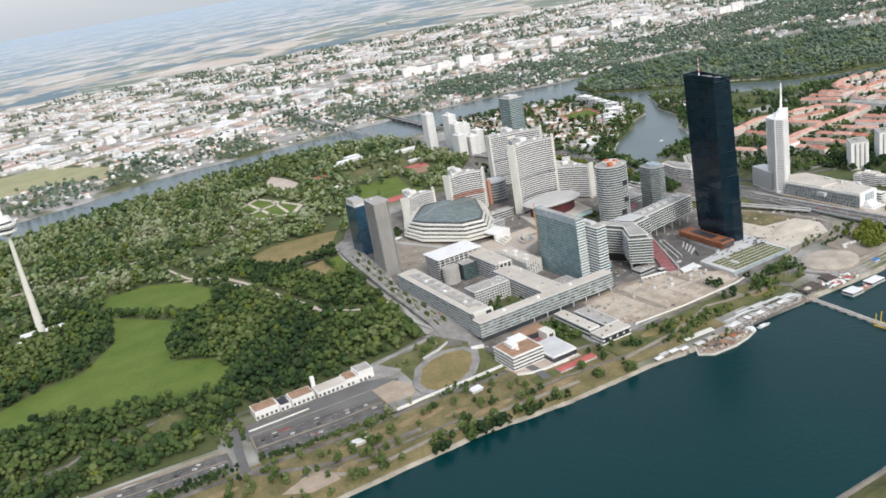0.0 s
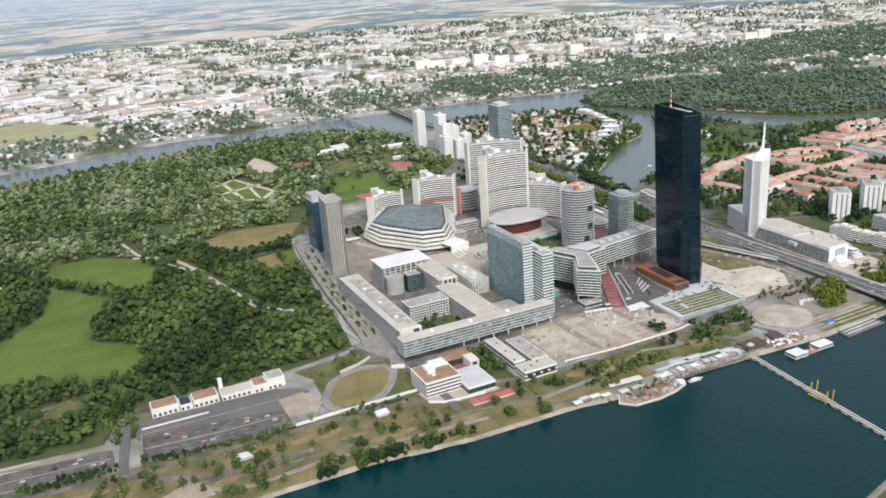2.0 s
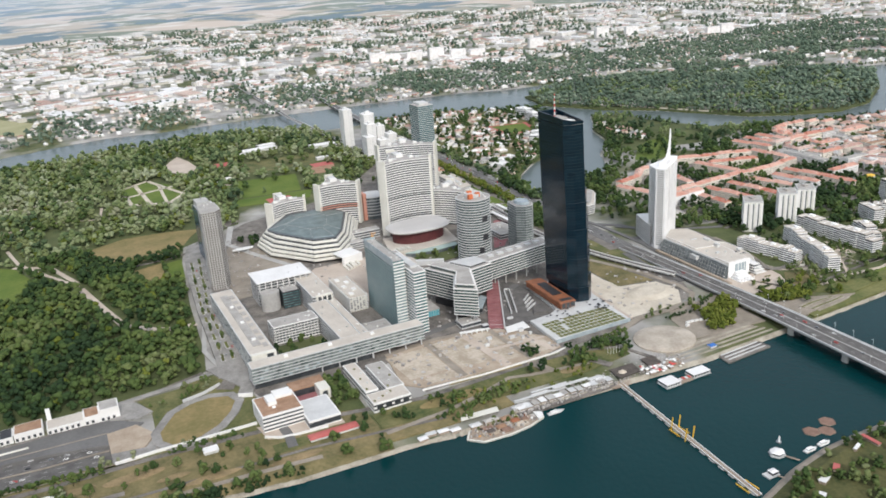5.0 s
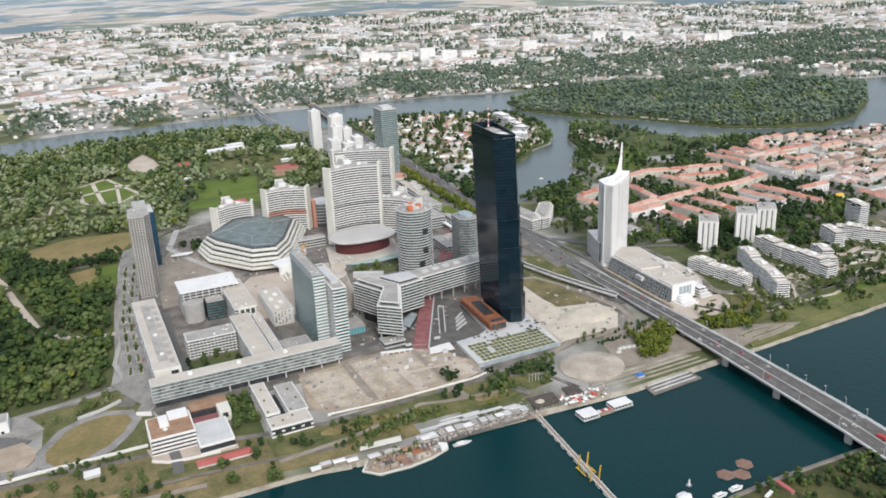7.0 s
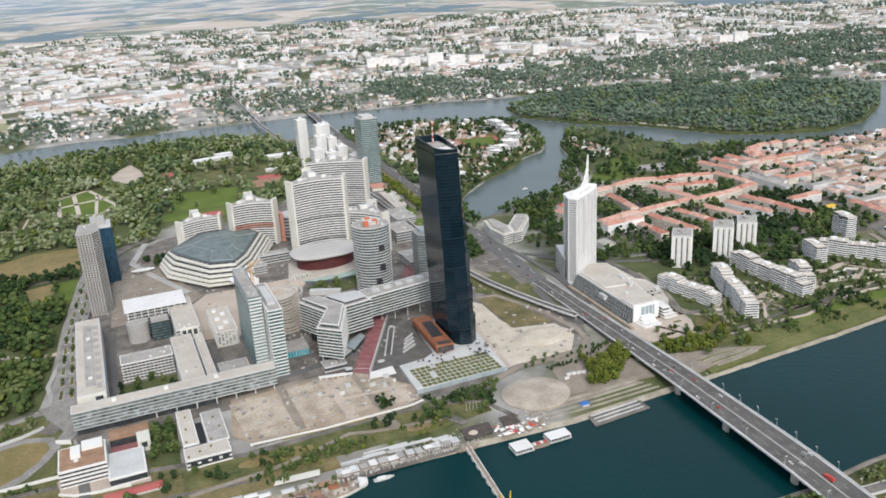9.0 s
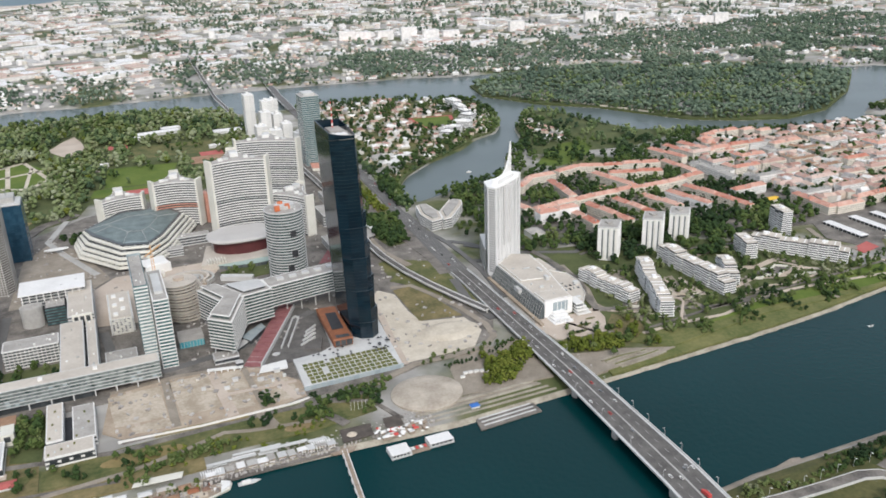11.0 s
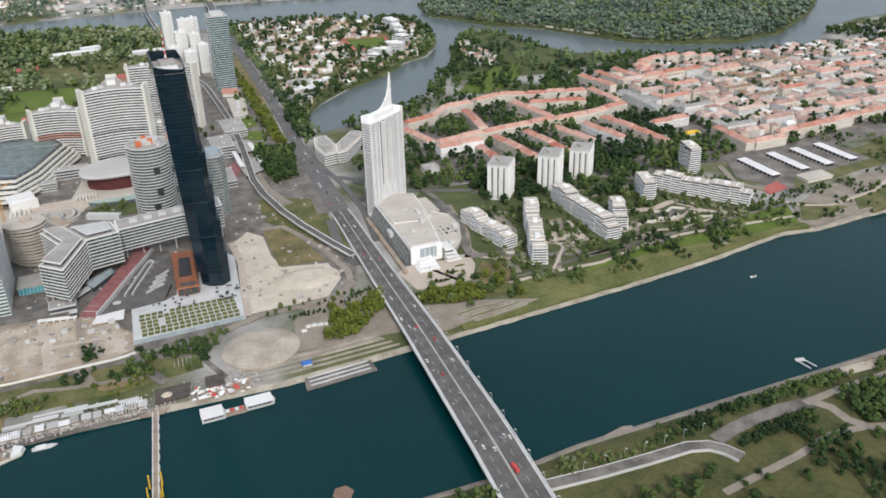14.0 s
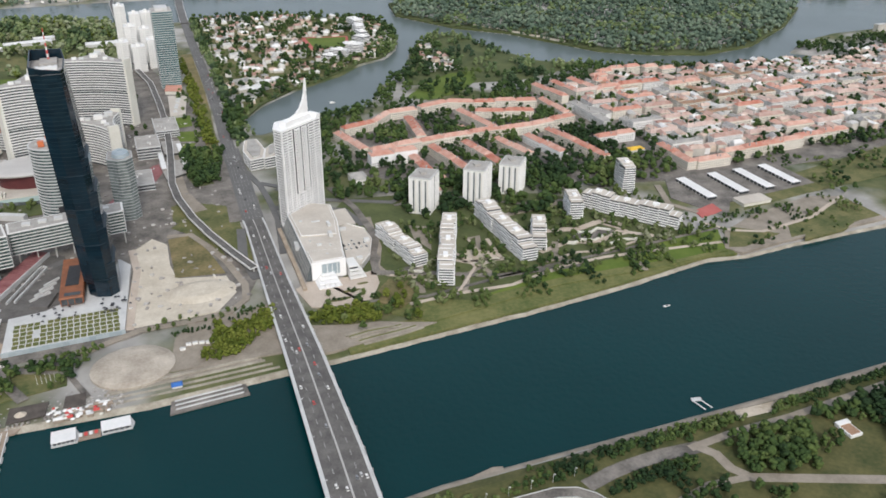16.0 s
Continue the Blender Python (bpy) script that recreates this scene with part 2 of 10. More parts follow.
    leaf=foliage("foliage", [(0.02, 0.04, 0.016), (0.046, 0.078, 0.024), (0.088, 0.122, 0.036), (0.145, 0.172, 0.07), (0.24, 0.25, 0.16)]),
    # grey-green crowns, paled further in colour to carry the haze of distance
    leafpale=foliage("hazed_grey_green_foliage", [(0.042, 0.07, 0.038), (0.084, 0.125, 0.056), (0.15, 0.195, 0.08), (0.215, 0.25, 0.13), (0.29, 0.32, 0.21)]),
    slabglass=glazing("pale_grey_green_glass", (0.1, 0.125, 0.12), (0.36, 0.405, 0.39), 0.3, 2.4),
    # leaves of the far woods: haze put into the colour, paler and bluer
    leaffar=foliage("hazed_blue_green_foliage", [(0.062, 0.094, 0.068), (0.098, 0.14, 0.098), (0.14, 0.188, 0.128), (0.185, 0.228, 0.165)]),
    officeglass=glazing("grey_green_glass", (0.05, 0.075, 0.072), (0.18, 0.225, 0.215), 0.25, 2.4),
    leafbright=foliage("bright_foliage", [(0.066, 0.09, 0.014), (0.12, 0.144, 0.025), (0.165, 0.184, 0.04)]),
    water=water_material("river_water", (0.001, 0.031, 0.034), 0.5, 0.24),
    lake=water_material("lake_water", (0.115, 0.142, 0.142), 0.25, 0.2),
    carpaint=tinted("car_paint", [(0.7, 0.7, 0.7), (0.05, 0.05, 0.06), (0.4, 0.42, 0.44)], 0.3),
)
M["wallfar"] = tinted("town_walls", [(0.72, 0.7, 0.66), (0.6, 0.57, 0.5), (0.78, 0.76, 0.74), (0.5, 0.47, 0.42), (0.66, 0.55, 0.45)], 0.85, 8, 0.15)
M["rooffar"] = tinted("town_roofs", [(0.7, 0.69, 0.67), (0.5, 0.49, 0.47), (0.44, 0.29, 0.24), (0.34, 0.2, 0.16), (0.3, 0.29, 0.28), (0.55, 0.42, 0.35), (0.78, 0.77, 0.76)], 0.85, 6, 0.2)


for gloss in ("blackglass",):
    M[gloss].node_tree.nodes["Principled BSDF"].inputs["Specular IOR Level"].default_value = 0.42


# ---------- builders ----------
class Mesh:
    """Collects corners and faces; link() makes the object."""
    def __init__(self):
        self.v, self.f = [], []

    def face(self, pts):
        k = len(self.v)
        self.v += [tuple(p) for p in pts]
        self.f.append(list(range(k, k + len(pts))))
        return self

    def prism(self, poly, z0, z1, poly_top=None):
        """An upright block on an anticlockwise outline; poly_top narrows or shifts the top."""
        n, k = len(poly), len(self.v)
        top = poly_top or poly
        self.v += [(x, y, z0) for x, y in poly] + [(x, y, z1) for x, y in top]
        self.f += [[k + i, k + (i + 1) % n, k + n + (i + 1) % n, k + n + i] for i in range(n)]
        self.f += [list(range(k + n, k + 2 * n)), list(range(k + n - 1, k - 1, -1))]
        return self

    def box(self, x0, x1, y0, y1, z0, z1):
        return self.prism([(x0, y0), (x1, y0), (x1, y1), (x0, y1)], z0, z1)

    def beam(self, a, b, w, h=None):
        """A square bar from a to b."""
        a, b = Vector(a), Vector(b)
        d = (b - a).normalized()
        s = d.cross(Vector((0, 0, 1)))
        s = s.normalized() if s.length > 1e-4 else Vector((1, 0, 0))
        u = s.cross(d).normalized()
        s, u = s * w / 2, u * (h or w) / 2
        k = len(self.v)
        for c in (a, b):
            self.v += [tuple(c - s - u), tuple(c + s - u), tuple(c + s + u), tuple(c - s + u)]
        self.f += [[k, k + 1, k + 5, k + 4], [k + 1, k + 2, k + 6, k + 5], [k + 2, k + 3, k + 7, k + 6], [k + 3, k, k + 4, k + 7], [k + 3, k + 2, k + 1, k], [k + 4, k + 5, k + 6, k + 7]]
        return self

    def cone(self, x, y, z0, z1, r0, r1, n=10):
        a = [(x + r0 * math.cos(2 * math.pi * i / n), y + r0 * math.sin(2 * math.pi * i / n)) for i in range(n)]
        b = [(x + r1 * math.cos(2 * math.pi * i / n), y + r1 * math.sin(2 * math.pi * i / n)) for i in range(n)]
        return self.prism(a, z0, z1, b)

    def gable(self, x0, x1, y0, y1, z, h, over=0.5):
        """A hipped roof along the longer side."""
        x0, x1, y0, y1 = x0 - over, x1 + over, y0 - over, y1 + over
        k = len(self.v)
        self.v += [(x0, y0, z), (x1, y0, z), (x1, y1, z), (x0, y1, z)]
        if x1 - x0 > y1 - y0:
            e, m = min((y1 - y0) / 3, (x1 - x0) / 3), (y0 + y1) / 2
            self.v += [(x0 + e, m, z + h), (x1 - e, m, z + h)]
            self.f += [[k, k + 1, k + 5, k + 4], [k + 2, k + 3, k + 4, k + 5], [k + 3, k, k + 4], [k + 1, k + 2, k + 5], [k + 3, k + 2, k + 1, k]]
        else:
            e, m = min((x1 - x0) / 3, (y1 - y0) / 3), (x0 + x1) / 2
            self.v += [(m, y0 + e, z + h), (m, y1 - e, z + h)]
            self.f += [[k, k + 1, k + 4], [k + 1, k + 2, k + 5, k + 4], [k + 2, k + 3, k + 5], [k + 3, k, k + 4, k + 5], [k + 3, k + 2, k + 1, k]]
        return self

    def link(self, name, material, parent=None, label="", smooth=False):
        me = bpy.data.meshes.new(name)
        me.from_pydata(self.v, [], self.f)
        me.materials.append(material)
        if smooth:
            me.polygons.foreach_set("use_smooth", [True] * len(me.polygons))
        me.update()
        ob = new(name, me)
        ob.parent = parent
        if label:
            ob["label"] = label
        return ob


def thing(name, label, category, group="", at=(0, 0, 0)):
    ob = new(name)
    ob.location = at
    return tagged(ob, label, category, group)


def structure(name, mesh, material, label, category):
    return tagged(mesh.link(name, material), label, category, "", "structure")


def outset(poly, d):
    """The anticlockwise outline grown by d."""
    n, out = len(poly), []
    for i in range(n):
        (ax, ay), (bx, by), (cx, cy) = poly[i - 1], poly[i], poly[(i + 1) % n]
        u, w = Vector((bx - ax, by - ay)).normalized(), Vector((cx - bx, cy - by)).normalized()
        a, b = Vector((u.y, -u.x)), Vector((w.y, -w.x))
        s = (a + b) / max(0.35, 1 + a.dot(b))
        out.append((bx + s.x * d, by + s.y * d))
    return out


def rect(x0, x1, y0, y1):
    return [(x0, y0), (x1, y0), (x1, y1), (x0, y1)]


def strip(path, half):
    """The outline of a band along a path of points."""
    left, right = [], []
    for i, p in enumerate(path):
        a, b = Vector(path[max(0, i - 1)]), Vector(path[min(len(path) - 1, i + 1)])
        d = (b - a).normalized()
        left.append((p[0] - d.y * half, p[1] + d.x * half))
        right.append((p[0] + d.y * half, p[1] - d.x * half))
    return right + left[::-1]


def ellipse(cx, cy, rx, ry, n=32):
    return [(cx + rx * math.cos(2 * math.pi * i / n), cy + ry * math.sin(2 * math.pi * i / n)) for i in range(n)]


def inside(px, py, poly):
    """Which of the points lie in the outline."""
    r = np.zeros(len(px), bool)
    for (ax, ay), (bx, by) in zip(poly, poly[1:] + poly[:1]):
        if ay != by:
            r ^= ((ay > py) != (by > py)) & (px < (bx - ax) * (py - ay) / (by - ay) + ax)
    return r


def storeys(parent, poly, z0, z1, step, band, out, material, name="storey_band"):
    """One projecting parapet band for every storey."""
    ring = outset(poly, out)
    n = max(1, round((z1 - z0) / step))
    for i in range(n + 1):
        z = z0 + (z1 - z0) * i / n
        Mesh().prism(ring, z - band / 2, z + band / 2).link(name, material, parent)


def fast_mesh(name, verts, tris, materials, mat_index=None, tint=None, smooth=False):
    """A large joined mesh of triangles, from arrays."""
    me = bpy.data.meshes.new(name)
    me.vertices.add(len(verts))
    me.vertices.foreach_set("co", np.asarray(verts, np.float32).ravel())
    me.loops.add(len(tris) * 3)
    me.loops.foreach_set("vertex_index", np.asarray(tris, np.int32).ravel())
    me.polygons.add(len(tris))
    me.polygons.foreach_set("loop_start", np.arange(0, len(tris) * 3, 3, dtype=np.int32))
    for m in materials:
        me.materials.append(m)
    if mat_index is not None:
        me.polygons.foreach_set("material_index", np.asarray(mat_index, np.int32))
    me.polygons.foreach_set("use_smooth", np.full(len(tris), smooth))
    me.update(calc_edges=True)
    if tint is not None:
        me.attributes.new("tint", "FLOAT", "POINT").data.foreach_set("value", np.asarray(tint, np.float32))
    me.validate()
    return new(name, me)

# ---------- ground and water ----------
SHORE_N = [(-5000, 660), (-200, 618), (141, 604), (302, 605), (394, 592), (500, 590), (545, 584), (620, 586), (656, 582), (708, 580), (820, 573), (934, 578), (1054, 584), (1187, 592), (1264, 599), (1383, 616), (1430, 608), (1491, 612), (1624, 612), (2500, 640), (5000, 700)]
SHORE_S = [(-5000, 330), (500, 345), (581, 351), (650, 368), (700, 384), (745, 398), (790, 406), (835, 407), (930, 404), (1000, 410), (1300, 407), (2200, 415), (5000, 460)]
LAKE = [(-5000, 1560), (-900, 1830), (-57, 1976), (133, 2045), (317, 2079), (466, 2120), (614, 2120), (757, 2095), (896, 2010), (1112, 2000), (1200, 1985), (1340, 1935), (1413, 1880), (1440, 1783), (1395, 1640), (1371, 1585), (1329, 1528), (1276, 1503), (1215, 1442), (1128, 1385), (1055, 1318), (1010, 1250), (1018, 1178), (1091, 1208), (1155, 1235), (1213, 1258), (1265, 1355), (1352, 1455), (1384, 1545), (1440, 1620), (1490, 1700), (1543, 1640), (1561, 1510), (1600, 1400), (1680, 1345), (1760, 1300), (1880, 1262), (1994, 1241), (2249, 1187), (5000, 900), (5000, 1500), (2800, 1660), (2554, 1753), (2370, 1890), (2178, 1985), (2061, 2078), (1912, 2160), (1700, 2190), (1540, 2205), (1421, 2258), (1182, 2285), (906, 2309), (667, 2311), (537, 2307), (403, 2330), (281, 2300), (135, 2249), (-59, 2215), (-900, 2080), (-5000, 1900)]
ISLE = [(1510, 2040), (1480, 1900), (1557, 1737), (1649, 1639), (1701, 1533), (1750, 1435), (1831, 1377), (1936, 1336), (2068, 1361), (2270, 1487), (2450, 1640), (2400, 1790), (2200, 1905), (2061, 2010), (1912, 2095), (1706, 2125)]
SPIT = [(2104, 1290), (2203, 1362), (2333, 1399), (2483, 1403), (2700, 1380), (2700, 1120), (2231, 1160)]


CUTTING = [[(-760, 750), (-44, 733), (100, 717), (100, 754), (-44, 769), (-760, 785)], [(121, 713), (150, 703), (201, 699), (258, 699), (258, 754), (182, 757), (125, 759)]]


def edge_distance(px, py, poly, closed=True):
    d = np.full(px.shape, 1e9)
    for (ax, ay), (bx, by) in zip(poly, poly[1:] + (poly[:1] if closed else [])):
        lx, ly = bx - ax, by - ay
        t = np.clip(((px - ax) * lx + (py - ay) * ly) / max(1e-9, lx * lx + ly * ly), 0, 1)
        d = np.minimum(d, np.hypot(px - ax - t * lx, py - ay - t * ly))
    return d


def land_depth(px, py):
    """How far inland a place lies; negative in the water."""
    n = np.interp(px, *zip(*SHORE_N))
    s = np.interp(px, *zip(*SHORE_S))
    river = np.where(py > (n + s) / 2, py - n, s - py)
    lake = np.where(inside(px, py, LAKE), -1, 1) * edge_distance(px, py, LAKE)
    for isle in (ISLE, SPIT):
        lake = np.maximum(lake, np.where(inside(px, py, isle), 1, -1) * edge_distance(px, py, isle))
    return np.minimum(river, lake)


def ground_height(px, py):
    d = land_depth(px, py)
    bank = np.interp(d, [-12, 0, 5, 20, 60], [-3, -0.2, 2.2, 4.0, 5.0])
    for cut in CUTTING:
        bank = np.where(inside(px, py, cut), 1.5, bank)
    return bank


def steps(*runs):
    return np.array(sorted({v for a, b, s in runs for v in range(a, b + 1, s)}), float)


gx = steps((-6000, -260, 82), (-260, 2600, 11), (2600, 6900, 86))
gy = steps((-4500, 260, 85), (260, 720, 6), (720, 800, 4), (800, 2400, 12), (2400, 6500, 82))
GX, GY = np.meshgrid(gx, gy)
px, py = GX.ravel(), GY.ravel()
pz = ground_height(px, py)
rough = np.array([noise.noise((a / 40, b / 40, 0)) for a, b in zip(px, py)])
pz = pz + np.where(pz > 2.5, 0.25 * rough, 0)
w, h = len(gx), len(gy)
q = (np.arange(h - 1)[:, None] * w + np.arange(w - 1)[None, :]).ravel()
tris = np.concatenate([np.stack([q, q + 1, q + w + 1], 1), np.stack([q, q + w + 1, q + w], 1)])


def town_ground():
    m, n, l, p = node_material("town_ground")
    geo = n.new("ShaderNodeNewGeometry")
    def tex(scale, detail=5):
        t = n.new("ShaderNodeTexNoise")
        t.inputs["Scale"].default_value, t.inputs["Detail"].default_value = scale, detail
        l.new(geo.outputs["Position"], t.inputs["Vector"])
        return t.outputs["Fac"]
    def mix(fac, a, b, lo, hi):
        r = n.new("ShaderNodeMapRange")
        r.inputs["From Min"].default_value, r.inputs["From Max"].default_value = lo, hi
        l.new(fac, r.inputs["Value"])
        x = n.new("ShaderNodeMix")
        x.data_type = "RGBA"
        for s, c in (("A", a), ("B", b)):
            if isinstance(c, tuple):
                x.inputs[s].default_value = (*c, 1)
            else:
                l.new(c, x.inputs[s])
        l.new(r.outputs["Result"], x.inputs["Factor"])
        return x.outputs["Result"]
    green = mix(tex(0.05), (0.05, 0.075, 0.02), (0.14, 0.14, 0.06), 0.35, 0.65)
    pale = mix(tex(0.03), (0.26, 0.25, 0.23), (0.44, 0.42, 0.39), 0.35, 0.65)
    l.new(mix(tex(0.008, 8), green, pale, 0.42, 0.54), p.inputs["Base Color"])
    p.inputs["Roughness"].default_value = 0.95
    return m


ground = tagged(fast_mesh("ground", np.stack([px, py, pz], 1), tris, [town_ground()], smooth=True), "gently sloping river plain with grass and gravel", "ground", "", "structure")
structure("water_1", Mesh().face([(-6600, 300, 0), (7400, 300, 0), (7400, 760, 0), (-6600, 760, 0)]), M["water"], "dark teal river with a calm surface", "river")
structure("water_2", Mesh().face([(-5000, 880, 0), (5400, 880, 0), (5400, 2400, 0), (-5000, 2400, 0)]), M["lake"], "grey calm water of an old river arm", "lake")


def far_country():
    """The far plain: fields, woods and hills; haze is painted in, with a faint glow for bright far air."""
    m, n, l, p = node_material("far_country")
    geo, sep = n.new("ShaderNodeNewGeometry"), n.new("ShaderNodeSeparateXYZ")
    l.new(geo.outputs["Position"], sep.inputs[0])
    rest = n.new("ShaderNodeMath")
    rest.operation = "SUBTRACT"
    rest.inputs[0].default_value = 330.0
    l.new(sep.outputs["Z"], rest.inputs[1])
    far = n.new("ShaderNodeMath")
    far.operation = "DIVIDE"
    far.inputs[0].default_value = 330.0
    l.new(rest.outputs[0], far.inputs[1])
    mp = n.new("ShaderNodeVectorMath")
    mp.operation = "SCALE"
    l.new(geo.outputs["Position"], mp.inputs[0])
    l.new(far.outputs[0], mp.inputs["Scale"])
    flat = n.new("ShaderNodeVectorMath")
    flat.operation = "MULTIPLY"
    flat.inputs[1].default_value = (1, 1, 0)
    l.new(mp.outputs["Vector"], flat.inputs[0])
    def tex(scale, detail):
        t = n.new("ShaderNodeTexNoise")
        t.inputs["Scale"].default_value, t.inputs["Detail"].default_value = scale, detail
        t.inputs["Roughness"].default_value = 0.56
        l.new(flat.outputs["Vector"], t.inputs["Vector"])
        return t.outputs["Fac"]
    cells = n.new("ShaderNodeTexVoronoi")
    cells.inputs["Scale"].default_value = 0.0024
    l.new(flat.outputs["Vector"], cells.inputs["Vector"])
    hue = n.new("ShaderNodeSeparateColor")
    l.new(cells.outputs["Color"], hue.inputs["Color"])
    land = n.new("ShaderNodeValToRGB")
    e = land.color_ramp.elements
    e[0].position, e[0].color = 0.15, (0.17, 0.2, 0.16, 1)
    e[1].position, e[1].color = 0.9, (0.46, 0.4, 0.35, 1)
    e.new(0.45).color = (0.32, 0.3, 0.25, 1)
    l.new(hue.outputs[0], land.inputs["Fac"])
    towns = n.new("ShaderNodeMix")
    towns.data_type = "RGBA"
    towns.inputs["B"].default_value = (0.52, 0.5, 0.47, 1)
    tr = n.new("ShaderNodeMapRange")
    tr.inputs["From Min"].default_value, tr.inputs["From Max"].default_value = 0.52, 0.62
    l.new(tex(0.0045, 5), tr.inputs["Value"])
    l.new(tr.outputs["Result"], towns.inputs["Factor"])
    l.new(land.outputs["Color"], towns.inputs["A"])
    woods = n.new("ShaderNodeMix")
    woods.data_type = "RGBA"
    woods.inputs["B"].default_value = (0.13, 0.18, 0.21, 1)
    wr = n.new("ShaderNodeMapRange")
    wr.inputs["From Min"].default_value, wr.inputs["From Max"].default_value = 0.53, 0.57
    l.new(tex(0.0016, 6), wr.inputs["Value"])
    l.new(wr.outputs["Result"], woods.inputs["Factor"])
    l.new(towns.outputs["Result"], woods.inputs["A"])
    # painted haze: the colour turns blue towards the horizon
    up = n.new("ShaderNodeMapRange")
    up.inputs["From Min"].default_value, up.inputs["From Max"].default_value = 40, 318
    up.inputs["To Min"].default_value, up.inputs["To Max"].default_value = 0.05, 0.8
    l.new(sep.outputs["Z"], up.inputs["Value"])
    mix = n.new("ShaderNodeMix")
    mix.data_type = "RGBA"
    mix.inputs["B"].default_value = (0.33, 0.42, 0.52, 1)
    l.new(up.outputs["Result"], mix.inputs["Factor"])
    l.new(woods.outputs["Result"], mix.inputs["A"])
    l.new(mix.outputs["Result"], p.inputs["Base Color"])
    # faint added emission in place of bright air
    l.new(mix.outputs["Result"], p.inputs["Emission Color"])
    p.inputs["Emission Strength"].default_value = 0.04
    p.inputs["Roughness"].default_value = 1.0
    return m


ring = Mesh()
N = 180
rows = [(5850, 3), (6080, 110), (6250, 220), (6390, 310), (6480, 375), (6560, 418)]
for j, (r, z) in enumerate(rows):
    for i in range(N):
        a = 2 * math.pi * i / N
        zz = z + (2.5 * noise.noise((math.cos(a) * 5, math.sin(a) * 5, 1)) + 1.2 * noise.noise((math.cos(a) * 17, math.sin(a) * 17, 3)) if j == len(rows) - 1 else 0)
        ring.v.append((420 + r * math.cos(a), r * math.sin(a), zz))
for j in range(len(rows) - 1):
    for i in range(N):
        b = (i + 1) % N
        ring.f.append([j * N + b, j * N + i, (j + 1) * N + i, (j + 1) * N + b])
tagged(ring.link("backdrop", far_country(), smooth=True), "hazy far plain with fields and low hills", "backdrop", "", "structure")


def patch(name, poly, z, material, label, category):
    """A thin level sheet of ground cover with a real edge."""
    return structure(name, Mesh().prism(poly, z - 3, z), material, label, category)


DONAUPARK = [(-700, 790), (-44, 775), (92, 762), (96, 800), (140, 815), (262, 814), (284, 817), (330, 822), (364, 832), (372, 880), (384, 1030), (404, 1200), (418, 1270), (520, 1340), (560, 1480), (720, 1420), (870, 1560), (880, 1980), (757, 2085), (614, 2112), (466, 2112), (317, 2070), (133, 2036), (-57, 1966), (-700, 1840)]
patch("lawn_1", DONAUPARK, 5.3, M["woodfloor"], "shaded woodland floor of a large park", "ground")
MEADOWS = [
    [(-420, 960), (-102, 968), (-43, 968), (43, 925), (132, 890), (156, 927), (140, 990), (97, 1022), (115, 1100), (146, 1130), (120, 1180), (60, 1262), (46, 1152), (0, 1084), (-49, 1072), (-100, 1049), (-420, 1060)],
    [(52, 1282), (120, 1215), (176, 1168), (200, 1210), (206, 1252), (182, 1325), (128, 1370), (60, 1372)],
]
for i, poly in enumerate(MEADOWS):
    patch(f"lawn_{i + 2}", poly, 5.6, M["meadow"], "broad mown green meadow among trees", "lawn")
DRY = [[(275, 1338), (300, 1280), (336, 1240), (375, 1246), (412, 1262), (435, 1312), (458, 1350), (410, 1368), (342, 1374)], [(338, 1205), (343, 1133), (371, 1125), (378, 1217)], [(382, 1211), (374, 1128), (396, 1127), (406, 1216)]]
for i, poly in enumerate(DRY):
    patch(f"lawn_{i + 4}", poly, 5.65, M["strawgrass"] if i < 2 else M["meadow"], "sun-dried yellow grass field" if i < 2 else "small green lawn by the street", "lawn")
SPORT = [[(612, 1672), (616, 1776), (786, 1764), (782, 1665)], [(566, 1490), (576, 1622), (700, 1606), (672, 1480)], [(540, 1440), (550, 1485), (690, 1470), (670, 1420)]]
for i, poly in enumerate(SPORT):
    patch(f"lawn_{i + 7}", poly[::-1], 5.6, M["grass"] if i == 0 else M["meadow"], "green sports lawn beyond the towers", "lawn")
ROSE = [(376, 1709), (380, 1580), (443, 1550), (478, 1598), (470, 1680), (431, 1750)]
patch("lawn_10", ROSE, 5.6, M["meadow"], "formal garden lawn", "lawn")
rg = Mesh()
for a, b, w in (((376, 1709), (380, 1580), 4), ((380, 1580), (443, 1550), 5), ((443, 1550), (478, 1598), 5), ((478, 1598), (431, 1750), 4), ((431, 1750), (376, 1709), 5), ((378, 1640), (468, 1672), 4.5), ((412, 1566), (404, 1728), 4), ((440, 1556), (446, 1700), 3)):
    rg.prism(strip([a, b], w), 5.5, 5.72)
structure("path_1", rg, M["palesand"], "pale crossing garden paths", "path")

# donau city plateau and works
CITY = [(378, 800), (395, 770), (400, 745), (540, 742), (545, 665), (710, 668), (808, 674), (850, 690), (915, 700), (935, 740), (940, 860), (945, 1350), (900, 1620), (720, 1400), (530, 1335), (440, 1250), (396, 1000)]
patch("pavement_1", CITY, 5.7, M["paving"], "pale paved plateau between office towers", "pavement")
patch("pavement_2", [(525, 920), (600, 905), (650, 960), (690, 1040), (670, 1060), (560, 1060), (520, 1010)], 5.95, M["plaza"], "wide beige stone plaza", "plaza")
patch("pavement_3", [(440, 1010), (520, 1015), (555, 1060), (520, 1190), (480, 1230), (450, 1170)], 5.95, M["gravel"], "grey cobbled forecourt", "pavement")
WORKS = [(530, 690), (546, 672), (612, 668), (669, 664), (708, 672), (712, 700), (668, 758), (585, 765), (540, 757)]
